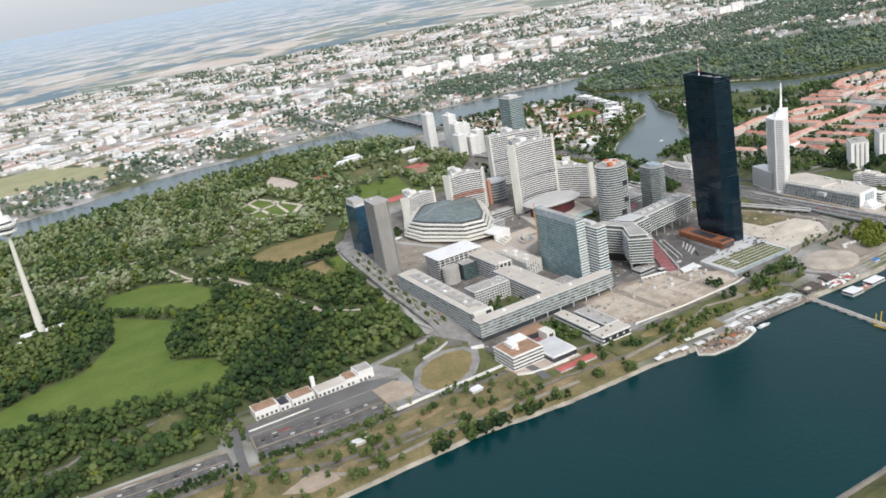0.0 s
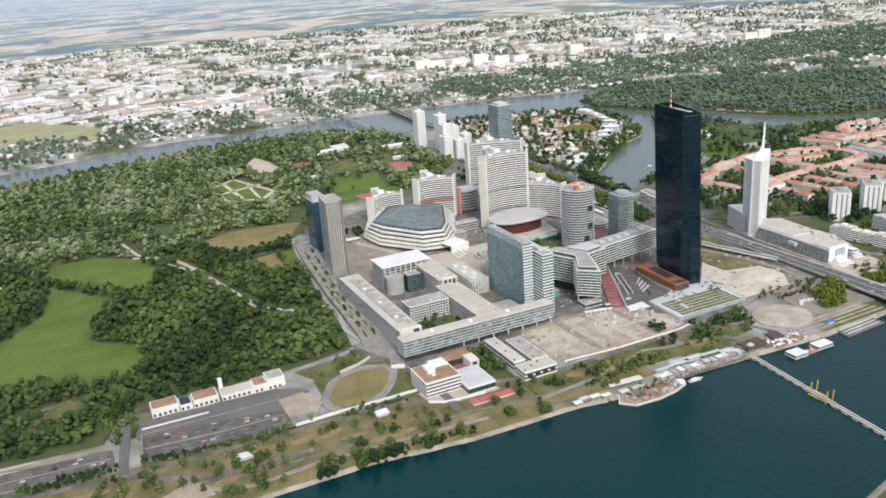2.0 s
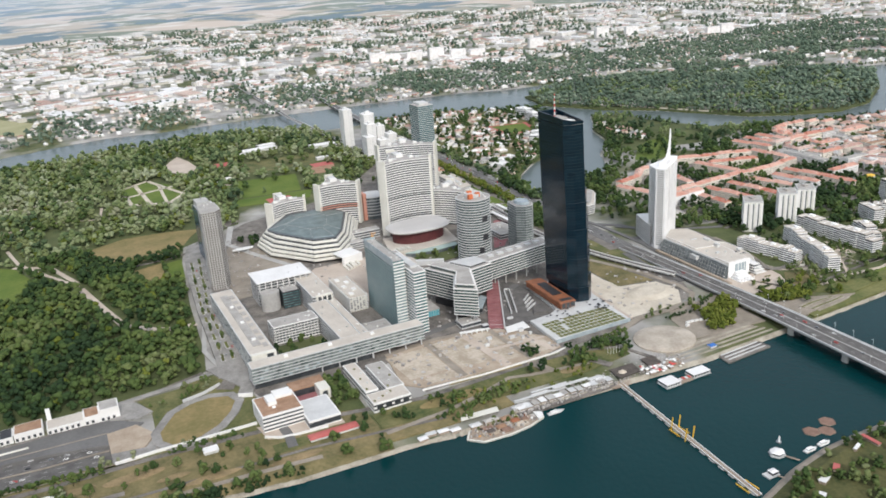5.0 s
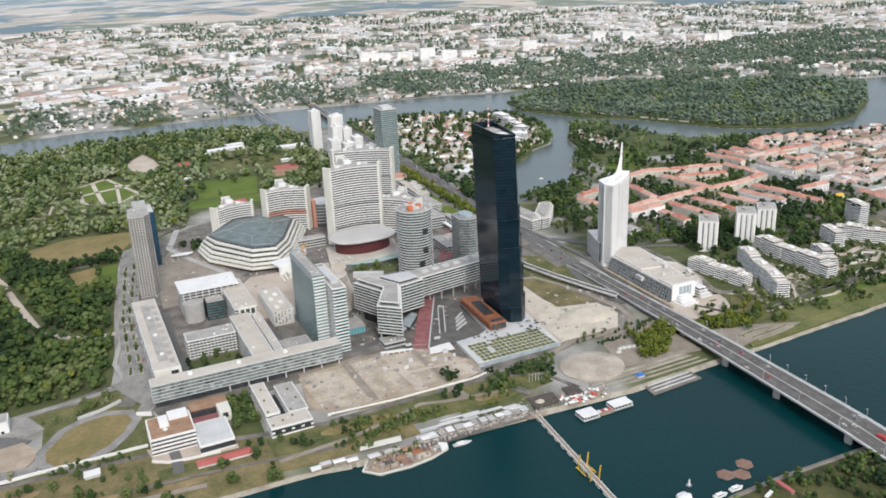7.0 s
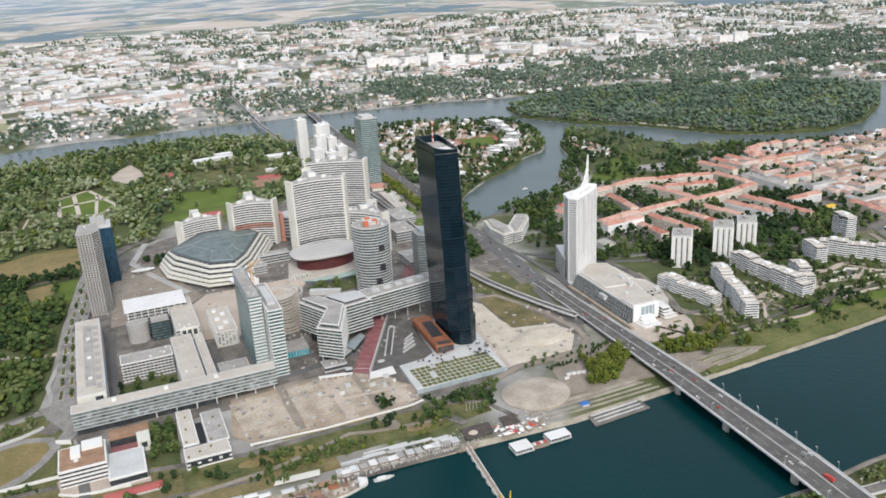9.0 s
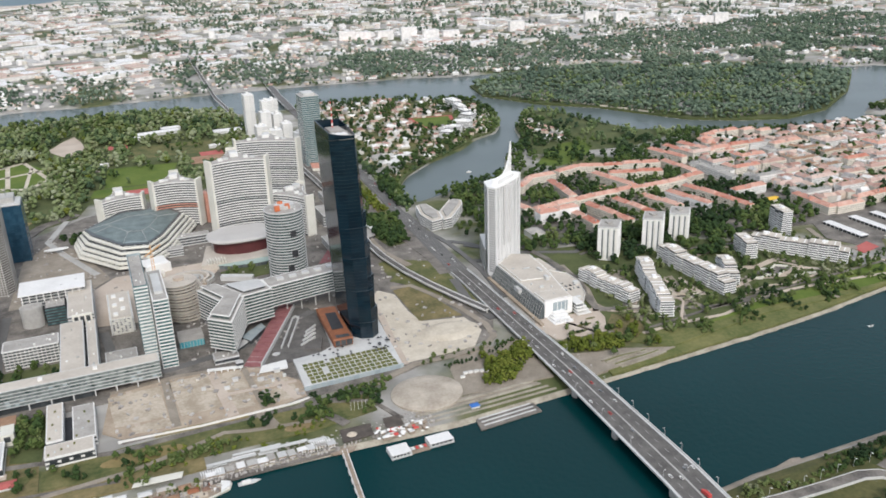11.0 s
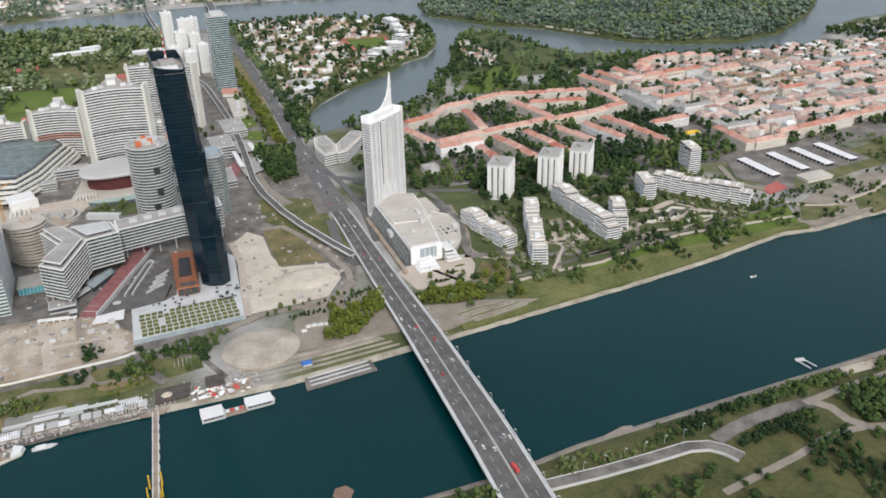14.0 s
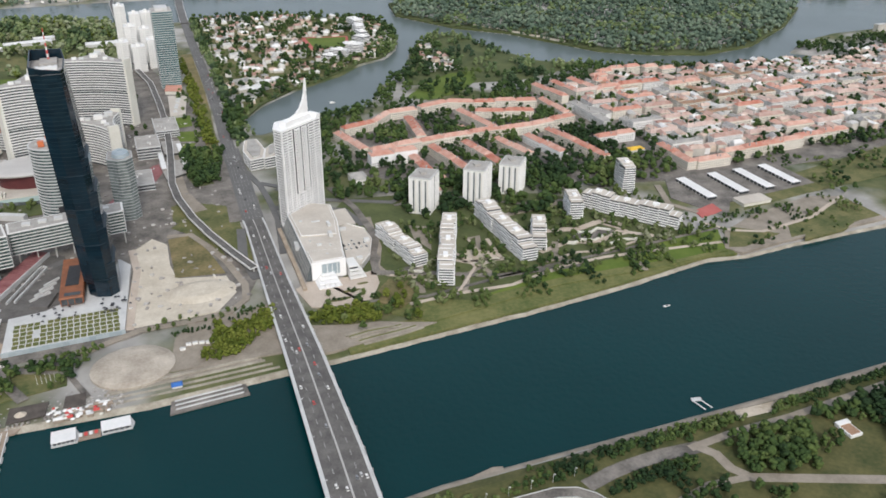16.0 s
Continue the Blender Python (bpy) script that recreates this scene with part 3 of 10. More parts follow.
structure("ground_mound_top", Mesh().prism(ellipse(811, 630, 22, 20), 8.6, 9.4, ellipse(810, 631, 12, 11)), M["moundsand"], "pale sandy top of the mound", "ground")
patch("ground_works", WORKS, 6.0, M["earth"], "bare sandy building ground", "ground")
patch("ground_mound_field", [(806, 690), (842, 690), (890, 692), (912, 722), (908, 758), (862, 770), (858, 800), (860, 850), (846, 870), (828, 850), (822, 790)], 6.0, M["palesand"], "pale sand around a building site", "ground")
patch("lawn_11", [(860, 772), (908, 764), (900, 814), (886, 864), (862, 862)], 6.06, M["drygrass"], "dry grass beside curving rail tracks", "lawn")
patch("lawn_45", [(868, 890), (886, 866), (900, 832), (914, 800), (912, 826), (898, 866), (882, 905)], 6.1, M["grass"], "rough grass beside the rail viaduct", "lawn")
patch("lawn_12", [(872, 906), (886, 892), (920, 824), (940, 834), (943, 900), (934, 930), (892, 958), (874, 950)], 6.15, M["grass"], "rough green verge beside the road", "lawn")
patch("lawn_13", [(545, 660), (700, 664), (760, 662), (760, 622), (700, 615), (560, 618), (482, 625), (482, 652)], 5.42, M["grass"], "rough grass strip above the quay", "lawn")
patch("lawn_14", [(980, 700), (1010, 660), (1070, 612), (1214, 628), (1339, 620), (1414, 626), (1399, 660), (1420, 720), (1300, 830), (1180, 880), (1070, 900), (1040, 860), (1030, 720)], 5.4, M["woodfloor"], "planted grounds between terraced flats", "lawn")
patch("lawn_15", [(1010, 655), (1069, 604), (1214, 622), (1330, 616), (1414, 622), (1399, 648), (1259, 650), (1119, 625), (1040, 660)], 5.55, M["bankgrass"], "green riverside lawn", "lawn")
patch("lawn_16", [(1120, 628), (1214, 634), (1330, 628), (1395, 640), (1330, 650), (1220, 648)], 5.7, M["meadow"], "bright green riverside meadow", "lawn")
patch("beach", [(1415, 628), (1425, 612), (1485, 618), (1640, 622), (1640, 690), (1600, 705), (1497, 685), (1440, 660)], 5.35, M["gravel"], "sandy beach ground beside the river", "beach")
patch("lawn_17", [(1500, 700), (1600, 712), (1900, 730), (2400, 800), (2400, 900), (1800, 800), (1640, 770), (1540, 740)], 5.5, M["grass"], "wide rough grass field", "lawn")
PENFIELD = [(1278, 1262), (1310, 1238), (1372, 1258), (1425, 1312), (1452, 1378), (1400, 1374), (1340, 1330)]
PENWEST = [(1150, 1236), (1206, 1256), (1262, 1352), (1348, 1452), (1380, 1545), (1436, 1620), (1420, 1500), (1330, 1344), (1262, 1240), (1205, 1185)]
PENVIEW = [(1262, 1240), (1296, 1186), (1372, 1200), (1440, 1262), (1470, 1392), (1400, 1388), (1330, 1344)]
patch("lawn_18", PENFIELD, 5.6, M["meadow"], "green playing field beside the water", "lawn")
patch("lawn_19", [(-4000, 2420), (60, 2620), (216, 2519), (250, 2704), (69, 3023), (-66, 3012), (-4000, 2800)], 5.5, M["field"], "wide pale field beyond the water", "field")
patch("ground_isle", [(-4000, -500), (3000, -500), (3000, 395), (1300, 392), (1000, 394), (930, 388), (835, 391), (790, 390), (745, 382), (700, 368), (650, 352), (581, 335), (500, 329), (-4000, 314)], 5.35, M["olive"], "rough dark grass of the long river island", "ground")
patch("ground_bank", [(-4000, 632), (141, 618), (302, 619), (394, 607), (480, 606), (480, 690), (290, 700), (90, 706), (-4000, 735)], 5.35, M["drygrass"], "dry grassy river bank", "ground")
patch("pavement_quarter", [(1110, 960), (1130, 1130), (1300, 1200), (1480, 1230), (1700, 1300), (1800, 1240), (2300, 1160), (2600, 900), (1800, 790), (1520, 800), (1420, 820), (1200, 900)], 5.45, M["paving"], "streets and yards of an old quarter", "pavement")
patch("pavement_4", [(1470, 690), (1500, 725), (1640, 735), (1640, 815), (1470, 815), (1440, 760)], 5.75, M["paving"], "paved school yard", "pavement")
patch("lawn_20", [(1440, 700), (1474, 706), (1476, 728), (1442, 718)], 6.0, M["redcourt"], "red sports court", "court")
patch("pavement_9", [(838, 611), (932, 604), (938, 690), (905, 684), (862, 680), (848, 660)], 5.45, M["gravel"], "pale gravel bank under the bridge", "pavement")
structure("ground_gravel_mound", Mesh().prism(ellipse(811, 629, 34, 31), 3, 6.2).prism(ellipse(811, 629, 34, 31), 6.2, 7.8, ellipse(811, 629, 29, 26)).prism(ellipse(811, 629, 29, 26), 7.8, 8.9, ellipse(811, 630, 21, 19)), M["moundsand"], "round raised sandy gravel mound", "ground")

# stone river edges
def quay(name, xs, inner, outer, z0, z1, material, label, uneven=1.0):
    def wander(x, k):
        return 1.6 * noise.noise((x / 26, k, 0)) + 0.9 * noise.noise((x / 9, k, 4))
    top = [(x, np.interp(x, *zip(*SHORE_N)) + outer + uneven * wander(x, 1)) for x in xs]
    bot = [(x, np.interp(x, *zip(*SHORE_N)) + inner + uneven * wander(x, 8)) for x in xs]
    m = Mesh()
    for i in range(len(xs) - 1):
        m.face([(*bot[i], z0), (*bot[i + 1], z0), (*top[i + 1], z1), (*top[i], z1)])
        m.face([(*top[i], z1), (*top[i + 1], z1), (top[i + 1][0], top[i + 1][1] + 1.3, z1 + 0.3), (top[i][0], top[i][1] + 1.3, z1 + 0.3)])
    return structure(name, m, material, label, "river bank")


quay("bank_1", list(range(-400, 540, 4)), -1.5, 1.6, -0.6, 2.3, M["stonebank"], "pale stone-pitched river bank")
bank_slope = Mesh()
for x in range(-400, 480, 8):
    a, b = np.interp((x, x + 8), *zip(*SHORE_N))
    bank_slope.face([(x, a + 2.6, 2.45), (x + 8, b + 2.6, 2.45), (x + 8, b + 15.5, 5.37), (x, a + 15.5, 5.37)])
structure("ground_bank_slope", bank_slope, M["drygrass"], "dry grassy slope above the stones", "ground")
quay("bank_2", list(range(540, 960, 10)), -2, 3, -0.6, 2.8, M["stonebank"], "stone quay edge of the river", 0.1)
quay("bank_3", list(range(960, 2600, 5)), -1.5, 1.2, -0.6, 2.2, M["stonebank"], "pale gravel river bank")
m, slope = Mesh(), Mesh()
for x in range(-300, 2600, 10):
    a, b = np.interp((x, x + 10), *zip(*SHORE_S))
    m.face([(x, a - 2, 1.6), (x + 10, b - 2, 1.6), (x + 10, b + 2, -0.5), (x, a + 2, -0.5)])
    m.face([(x, a - 6, 2.3), (x + 10, b - 6, 2.3), (x + 10, b - 2, 1.6), (x, a - 2, 1.6)])
    slope.face([(x, a - 16, 5.37), (x + 10, b - 16, 5.37), (x + 10, b - 6, 2.3), (x, a - 6, 2.3)])
structure("ground_isle_slope", slope, M["olive"], "grassy slope of the river island", "ground")
structure("bank_4", m, M["gravel"], "stone bank of the river island", "river bank")
for k in range(5):
    p = [(1000 - 3 * k, 591.5 + 4.2 * k), (1018 - 3 * k, 593 + 4.6 * k), (1036 - 3.5 * k, 594.5 + 4.0 * k), (1058 - 6 * k, 598.5 + 2.6 * k)]
    structure("steps_east", Mesh().prism(strip(p, 0.9), 1.5, 5.5 + 0.35 * k), M["stonebank"], "long curved stone bank steps", "steps")
    if k % 2:
        structure("bed_bank", Mesh().prism(strip([(x, y + 2.1) for x, y in p], 0.8), 1.5, 5.52 + 0.3 * k), M["bankgrass"], "thin grass between bank steps", "lawn")
for k in range(4):
    m = Mesh().prism(strip([(775 + 6 * k, 586 + 6 * k), (858, 586 + 6 * k), (925 - 5 * k, 588 + 6 * k)], 1.4), 1.5, 3.2 + 0.7 * k)
    structure("steps_west", m, M["stonebank"], "long stone bank steps", "steps")
    m = Mesh().prism(strip([(777 + 6 * k, 589 + 6 * k), (858, 589 + 6 * k), (923 - 5 * k, 591 + 6 * k)], 1.7), 1.5, 3.0 + 0.7 * k)
    structure("landing_west", m, M["gravel"] if k != 1 else M["drygrass"], "trodden gravel between the bank steps", "steps")
structure("ground_bank_gravel", Mesh().prism([(842, 582), (932, 584), (936, 606), (846, 606)], 1.0, 3.0, [(846, 600), (932, 600), (936, 606), (846, 606)]), M["gravel"], "pale gravel slope by the bridge pier", "ground")

def road(name, path, half, z, material="asphalt", label="grey asphalt road", lines=0, thick=0.8):
    structure(name, Mesh().prism(strip(path, half), z - thick, z), M[material], label, "road")
    if lines:
        m = Mesh()
        for k in range(1, lines):
            off = -half + 2 * half * k / lines
            for (ax, ay), (bx, by) in zip(path, path[1:]):
                d = Vector((bx - ax, by - ay))
                n, u = max(1, int(d.length / 12)), d.normalized()
                for i in range(n):
                    s = Vector((ax, ay)) + d * ((i + 0.2) / n) + Vector((-u.y, u.x)) * -off
                    e = s + u * min(6, d.length / n * 0.6)
                    m.prism(strip([s[:], e[:]], 0.14), z, z + 0.02)
        structure(name + "_lines", m, M["line"], "white painted lane marks", "road marking")


road("road_1", [(956.5, 856), (960, 930), (966, 1030), (969, 1120)], 12, 6.3, "asphalt", "wide grey avenue running inland", 6)
road("road_27", [(969, 1118), (972, 1180), (979, 1280), (985, 1400), (991, 1550), (1000, 1800), (1008, 1985)], 8.5, 6.32, "asphalt", "straight grey avenue between green strips", 4)
road("road_36", [(971, 785), (977, 825), (984, 874), (985, 931), (984, 975), (976, 1030)], 3.6, 6.34, "asphalt", "slip road curving round the white tower")
patch("lawn_41", [(940, 1130), (957, 1130), (961, 1200), (968, 1290), (975, 1400), (982, 1560), (986, 1680), (966, 1680), (958, 1470), (944, 1200)], 6.1, M["drygrass"], "long grass strip beside the avenue", "lawn")
patch("lawn_42", [(918, 943), (906, 867), (926, 779), (939, 780), (943.5, 840), (938, 914)], 6.12, M["grass"], "rough green triangle inside the rail curve", "lawn")
road("road_2", [(-700, 766), (-41, 751), (94, 736), (110, 734)], 16, 3.2, "asphaltd", "dark motorway in a cutting", 6)
TROUGH = [(121, 713), (150, 703), (201, 699), (258, 699), (258, 754), (182, 757), (125, 759)]
patch("road_3", TROUGH, 3.2, M["asphaltd"], "wide dark motorway running to a covered mouth", "road")
m = Mesh()
for f in (0.14, 0.27, 0.4, 0.6, 0.73, 0.86):
    for k in range(9):
        x0, x1 = 128 + 14 * k, 134 + 14 * k
        ys = [np.interp(x, [121, 150, 201, 258], [713, 703, 699, 699]) * (1 - f) + np.interp(x, [125, 182, 258], [759, 757, 754]) * f for x in (x0, x1)]
        m.prism(strip([(x0, ys[0]), (x1, ys[1])], 0.16), 3.2, 3.23)
structure("road_3_lines", m, M["line"], "white painted lane marks", "road marking")
m = Mesh().prism(strip([(-700, 784), (-44, 769), (98, 754)], 0.8), 2, 5.6).prism(strip([(-700, 748), (-44, 733), (98, 717)], 0.7), 2, 5.2)
m.prism(strip([(-700, 766), (-41, 751), (94, 736)], 0.5), 2, 4.0)
structure("wall_motorway", m, M["gravel"], "concrete retaining walls along the motorway", "wall")
m = Mesh().prism(strip([(124, 760), (182, 758.2), (258, 755.4)], 0.7), 2, 6.2).prism(strip([(121, 712), (150, 702), (201, 698), (258, 697.6)], 0.7), 2, 5.8).prism(strip([(124, 736), (200, 728), (256, 727)], 0.5), 2, 4.2).prism(strip([(120.5, 712), (124.4, 760)], 0.7), 3, 6.2)
structure("wall_motorway_east", m, M["gravel"], "pale concrete walls along the covered motorway", "wall")
patch("pavement_5", [(256.5, 716), (285, 711), (297, 731), (283, 757), (256.5, 754)], 6.2, M["earth"], "sandy roof over the motorway tunnel", "pavement")
patch("pavement_15", [(256.5, 697), (290, 697), (296, 710), (285, 711), (256.5, 716)], 6.0, M["boulevard"], "pale ramp beside the tunnel roof", "pavement")
patch("pavement_16", [(125, 761), (182, 759.5), (262, 757), (284, 758), (270, 781), (204, 784), (126, 786)], 5.6, M["paving"], "worn grey yard below the service building", "pavement")
structure("wall_depot", Mesh().prism(strip([(126, 770), (150, 769), (190, 768)], 0.8), 4, 7.0), M["cream"], "pale wall below the service building", "wall")
road("road_4", [(120, 820), (114, 778), (107, 740), (102, 698)], 4.2, 6.3, "asphalt", "grey service road bridging the motorway")
road("road_5", [(-700, 712), (25, 706), (98, 698), (200, 690), (290, 690), (400, 680), (540, 655), (660, 660), (760, 656)], 3.2, 5.55, "paving", "pale riverside cycle road")
road("road_6", [(140, 655), (200, 640), (300, 636), (420, 630), (540, 612)], 1.8, 5.5, "paving", "pale footpath along the bank")
road("road_7", [(262, 806), (284, 809), (330, 814), (373, 824)], 3.4, 6.5, "boulevard", "pale road along the wood's edge")
OVAL = [(301, 728), (301, 712), (308, 701), (318, 697), (334, 702), (352, 713), (367, 731), (376, 750), (372, 763), (354, 770), (336, 767), (319, 757)]
patch("road_8", outset(OVAL, 8.5), 6.4, M["boulevard"], "pale ramp road round an oval lawn", "road")
patch("pavement_13", [(364, 832), (376, 800), (388, 776), (380, 758), (392, 752), (404, 770), (404, 834)], 7.05, M["boulevard"], "broad pale junction before the office slab", "pavement")
patch("pavement_14", [(254, 808), (262, 778), (286, 766), (301, 774), (286, 806)], 6.42, M["boulevard"], "pale parking bay by the service building", "pavement")
structure("wall_underpass", Mesh().prism(strip([(381, 756), (394, 750)], 0.6), 4, 9.6), M["white"], "white parapet over a short underpass", "wall")
structure("wall_ramp_side", Mesh().prism(strip([(330, 776), (352, 782), (370, 792)], 0.7), 4, 8.4), M["lightgrey"], "pale side wall of a sinking ramp", "wall")
patch("lawn_21", OVAL, 6.5, M["strawgrass"], "oval dry lawn inside a ramp loop", "lawn")
road("road_9", [(372, 780), (386, 800), (392, 860), (400, 960), (410, 1050), (424, 1150), (436, 1250), (470, 1320), (520, 1360)], 9, 6.2, "paving", "pale street along the office slab")
BOULEVARD = [(806, 372, 403.6, 7.0), (850, 378, 403.6, 9.5), (900, 381, 403.6, 11.0), (985, 386, 403.6, 11.5), (1030, 390, 414, 11.5), (1100, 396, 423.5, 11.0), (1170, 404, 433.5, 9.5), (1220, 411, 440, 8.0), (1270, 424, 456, 6.4)]
m = Mesh()
for y, x0, x1, z in BOULEVARD:
    m.v += [(x0, y, 4), (x0, y, z), (x1, y, z), (x1, y, 4)]
for k in range(len(BOULEVARD) - 1):
    m.f += [[4 * k + a, 4 * k + b, 4 * k + 4 + b, 4 * k + 4 + a] for a, b in ((0, 1), (1, 2), (2, 3))]
m.f += [[3, 2, 1, 0]]
structure("pavement_12", m, M["boulevard"], "wide pale boulevard on a raised deck", "street")
road("road_10", [(380, 820), (372, 880), (388, 960), (400, 1050), (413, 1160), (420, 1240)], 2.5, 6.35, "concrete", "pale walkway along the park edge")
road("road_11", [(395, 745), (402, 700), (404, 660), (402, 640)], 4.5, 6.1, "asphalt", "narrow access road")
road("road_12", [(770, 664), (820, 684), (862, 683), (900, 687), (918, 705), (922, 733), (913, 787), (900, 830), (886, 866), (862, 870)], 3.6, 6.35, "gravel", "curved ramp road round the site")
road("road_13", [(700, 664), (760, 640), (775, 600)], 2.4, 5.5, "paving", "pale footpath to the quay")
road("road_14", [(1040, 860), (1052, 800), (1060, 740), (1045, 710), (1100, 690), (1160, 660), (1250, 650)], 3.5, 6.0, "paving", "pale garden road among flats")
road("road_15", [(1000, 700), (1020, 660), (1080, 648), (1200, 660), (1330, 665), (1440, 670)], 2.0, 6.0, "paving", "pale footpath above the lawn")
road("road_16", [(264, 1176), (283, 1089), (301, 1011), (330, 979), (355, 964), (380, 965)], 4.5, 5.75, "plaza", "pale park path")
road("road_17", [(180, 1330), (230, 1300), (262, 1200)], 3.5, 5.75, "plaza", "pale park path")
road("road_18", [(339, 1226), (385, 1228), (420, 1240)], 2.5, 5.9, "paving", "pale path between dry fields")
road("road_19", [(-300, 838), (-42, 847), (-18, 862), (11, 866), (68, 873)], 3, 5.6, "paving", "pale path at the wood's edge")
road("road_20", [(120, 815), (200, 812), (290, 808), (360, 830)], 2.5, 5.6, "paving", "pale path behind the depot")
road("road_21", [(944, 378), (958, 375.5), (993, 372), (1033, 369.5), (1066, 368.5), (1080, 363.5), (1088, 355), (1093, 344)], 4.6, 7.2, "paving", "pale ramp road curving off the bridge", thick=3)
road("road_53", [(1090, 368), (1112, 373), (1128, 375), (1157, 376), (1189, 373)], 6, 5.6, "paving", "wide pale road along the island")
for k, off in enumerate((4.8, -4.8)):
    line = strip([(950, 377), (958, 375.5), (993, 372), (1033, 369.5), (1066, 368.5), (1080, 363.5), (1088, 355), (1093, 344)], abs(off))
    half = len(line) // 2
    structure(f"wall_ramp_{k + 1}", Mesh().prism(strip(line[:half] if off > 0 else line[half:][::-1], 0.22), 4.5, 7.8), M["lightgrey"], "pale parapet of the bridge ramp", "wall")
road("road_30", [(1180, 374), (1223, 377), (1276, 376), (1335, 379), (1378, 381), (1700, 385), (2400, 392)], 3.4, 5.62, "gravel", "tan gravel track along the island")
road("road_22", [(1186, 374), (1194, 362), (1194, 346), (1202, 333), (1287, 297), (1400, 250)], 4.2, 5.65, "gravel", "pale road across the island")
road("road_23", [(1000, 960), (1050, 905), (1120, 870), (1170, 900)], 4, 6.1, "asphalt", "side street")
road("road_24", [(985, 905), (1060, 870), (1075, 800)], 5, 6.0, "asphalt", "curved slip road")
road("road_31", [(1200, 334), (1170, 338), (1130, 330), (1060, 322)], 3, 5.66, "gravel", "pale track across the island")
road("road_25", [(1090, 399.5), (1145, 401), (1225, 402), (1318, 400), (1404, 401), (1700, 403)], 1.8, 3.3, "gravel", "pale gravel path by the water")
GARDEN_WAYS = (([(1225, 787), (1240, 789), (1270, 792), (1305, 797)], 4), ([(1079, 840), (1068, 764), (1053, 724), (1059, 703), (1093, 708), (1077, 656)], 4.5), ([(1118, 645), (1134, 674), (1154, 683), (1159, 655)], 3.2), ([(1311, 656), (1306, 616)], 3.5), ([(1164, 747), (1178, 749), (1167, 719)], 3), ([(1251, 706), (1236, 678), (1238, 658)], 3.5), ([(1448, 800), (1427, 746), (1445, 714)], 4))
for k, (line, half) in enumerate(GARDEN_WAYS):
    road("path_%d" % (k + 31), line, half, 5.95 + 0.012 * k, "gravel", "pale paved way between the flats")
patch("pavement_10", [(1154, 727), (1166, 716), (1185, 693), (1152, 685), (1139, 700)], 5.9, M["palesand"], "pale paved terrace between the flats", "pavement")
patch("pavement_11", [(1117, 802), (1139, 790), (1119, 737), (1111, 768)], 5.9, M["gravel"], "pale paved forecourt of the flats", "pavement")
road("road_26", [(940, 860), (930, 790), (935, 740)], 5, 6.5, "asphalt", "slip road beside the bridge ramp")
road("road_28", [(985, 985), (1010, 960), (1030, 905)], 4, 6.2, "asphalt", "street behind the white tower")
road("road_31", [(950, 880), (955, 940), (950, 1010), (946, 1090)], 19, 6.2, "paving", "broad pale paved road junction")
# dark strip added as a patch of shade among the towers
road("road_32", [(590, 780), (640, 790), (680, 800), (760, 850)], 5, 6.15, "asphalt", "dark lane put in as shade between towers")
patch("lawn_25", [(118, 700), (290, 692), (400, 684), (398, 742), (386, 790), (365, 828), (330, 808), (290, 804), (300, 778), (296, 700), (262, 690), (118, 712)], 5.5, M["grass"], "rough grass round the ramp loop", "lawn")
patch("pavement_8", [(120, 756), (204, 746.5), (264, 732), (290, 758), (262, 780), (120, 780)], 5.9, M["asphalt"], "grey roadway below the service building", "pavement")
# two more dark strips, painting shade into the court and lane
road("road_33", [(440, 990), (436, 900), (440, 800)], 5, 6.15, "asphalt", "dark lane standing in for courtyard shade")
road("road_34", [(540, 900), (546, 840), (590, 786)], 5, 6.1, "asphalt", "dark lane put in as shade beside the scaffolded block")
road("road_35", [(505, 1330), (480, 1240), (500, 1180), (540, 1080)], 4.5, 6.2, "concrete", "curved pale drive below the conference centre")
road("road_36", [(1075, 690), (1120, 720), (1140, 700), (1180, 690), (1185, 740)], 2.2, 5.9, "plaza", "winding pale garden path")
road("road_37", [(1225, 690), (1260, 700), (1300, 690), (1330, 705), (1360, 680)], 3.2, 5.9, "plaza", "winding pale garden path")
road("road_38", [(1250, 735), (1290, 725), (1330, 735), (1345, 715)], 4.0, 5.85, "plaza", "pale terrace path in the gardens")
road("road_39", [(1120, 860), (1180, 872), (1260, 812), (1330, 800), (1400, 830)], 2.6, 5.9, "paving", "pale lane behind the flats")
patch("pavement_6", ellipse(1165, 705, 16, 9, 18), 5.95, M["plaza"], "round pale garden terrace", "terrace")
patch("pavement_7", ellipse(1300, 708, 26, 9, 18), 5.95, M["paving"], "pale play terrace among gardens", "terrace")

patch("ground_isle_dirt", [(1236, 388), (1272, 386), (1280, 396), (1240, 398)], 5.45, M["sand"], "bare reddish earth on the island", "ground")
patch("lawn_25", [(471, 1828), (500, 1764), (520, 1762), (542, 1797), (538, 1870), (523, 1940), (500, 1900)], 5.6, M["plaza"], "pale sandy clearing in the park", "clearing")
patch("lawn_26", [(722, 1580), (770, 1575), (795, 1640), (730, 1632)], 5.62, M["brownroof"], "brown clay sports court", "court")
for i, path in enumerate(([(330, 1600), (320, 1519), (255, 1549), (228, 1542), (66, 1527), (-4, 1545), (-260, 1560)], [(173, 1425), (188, 1345), (221, 1271), (262, 1190)], [(120, 1700), (260, 1690), (362, 1680)], [(480, 1620), (540, 1640), (570, 1600)])):
    road(f"road_{32 + i}", path, 2.6, 5.7, "plaza", "pale winding park path")
patch("pavement_10", [(805, 985), (822, 985), (864, 1036), (892, 1104), (866, 1094)], 6.0, M["redfelt"], "reddish paved forecourt", "pavement")
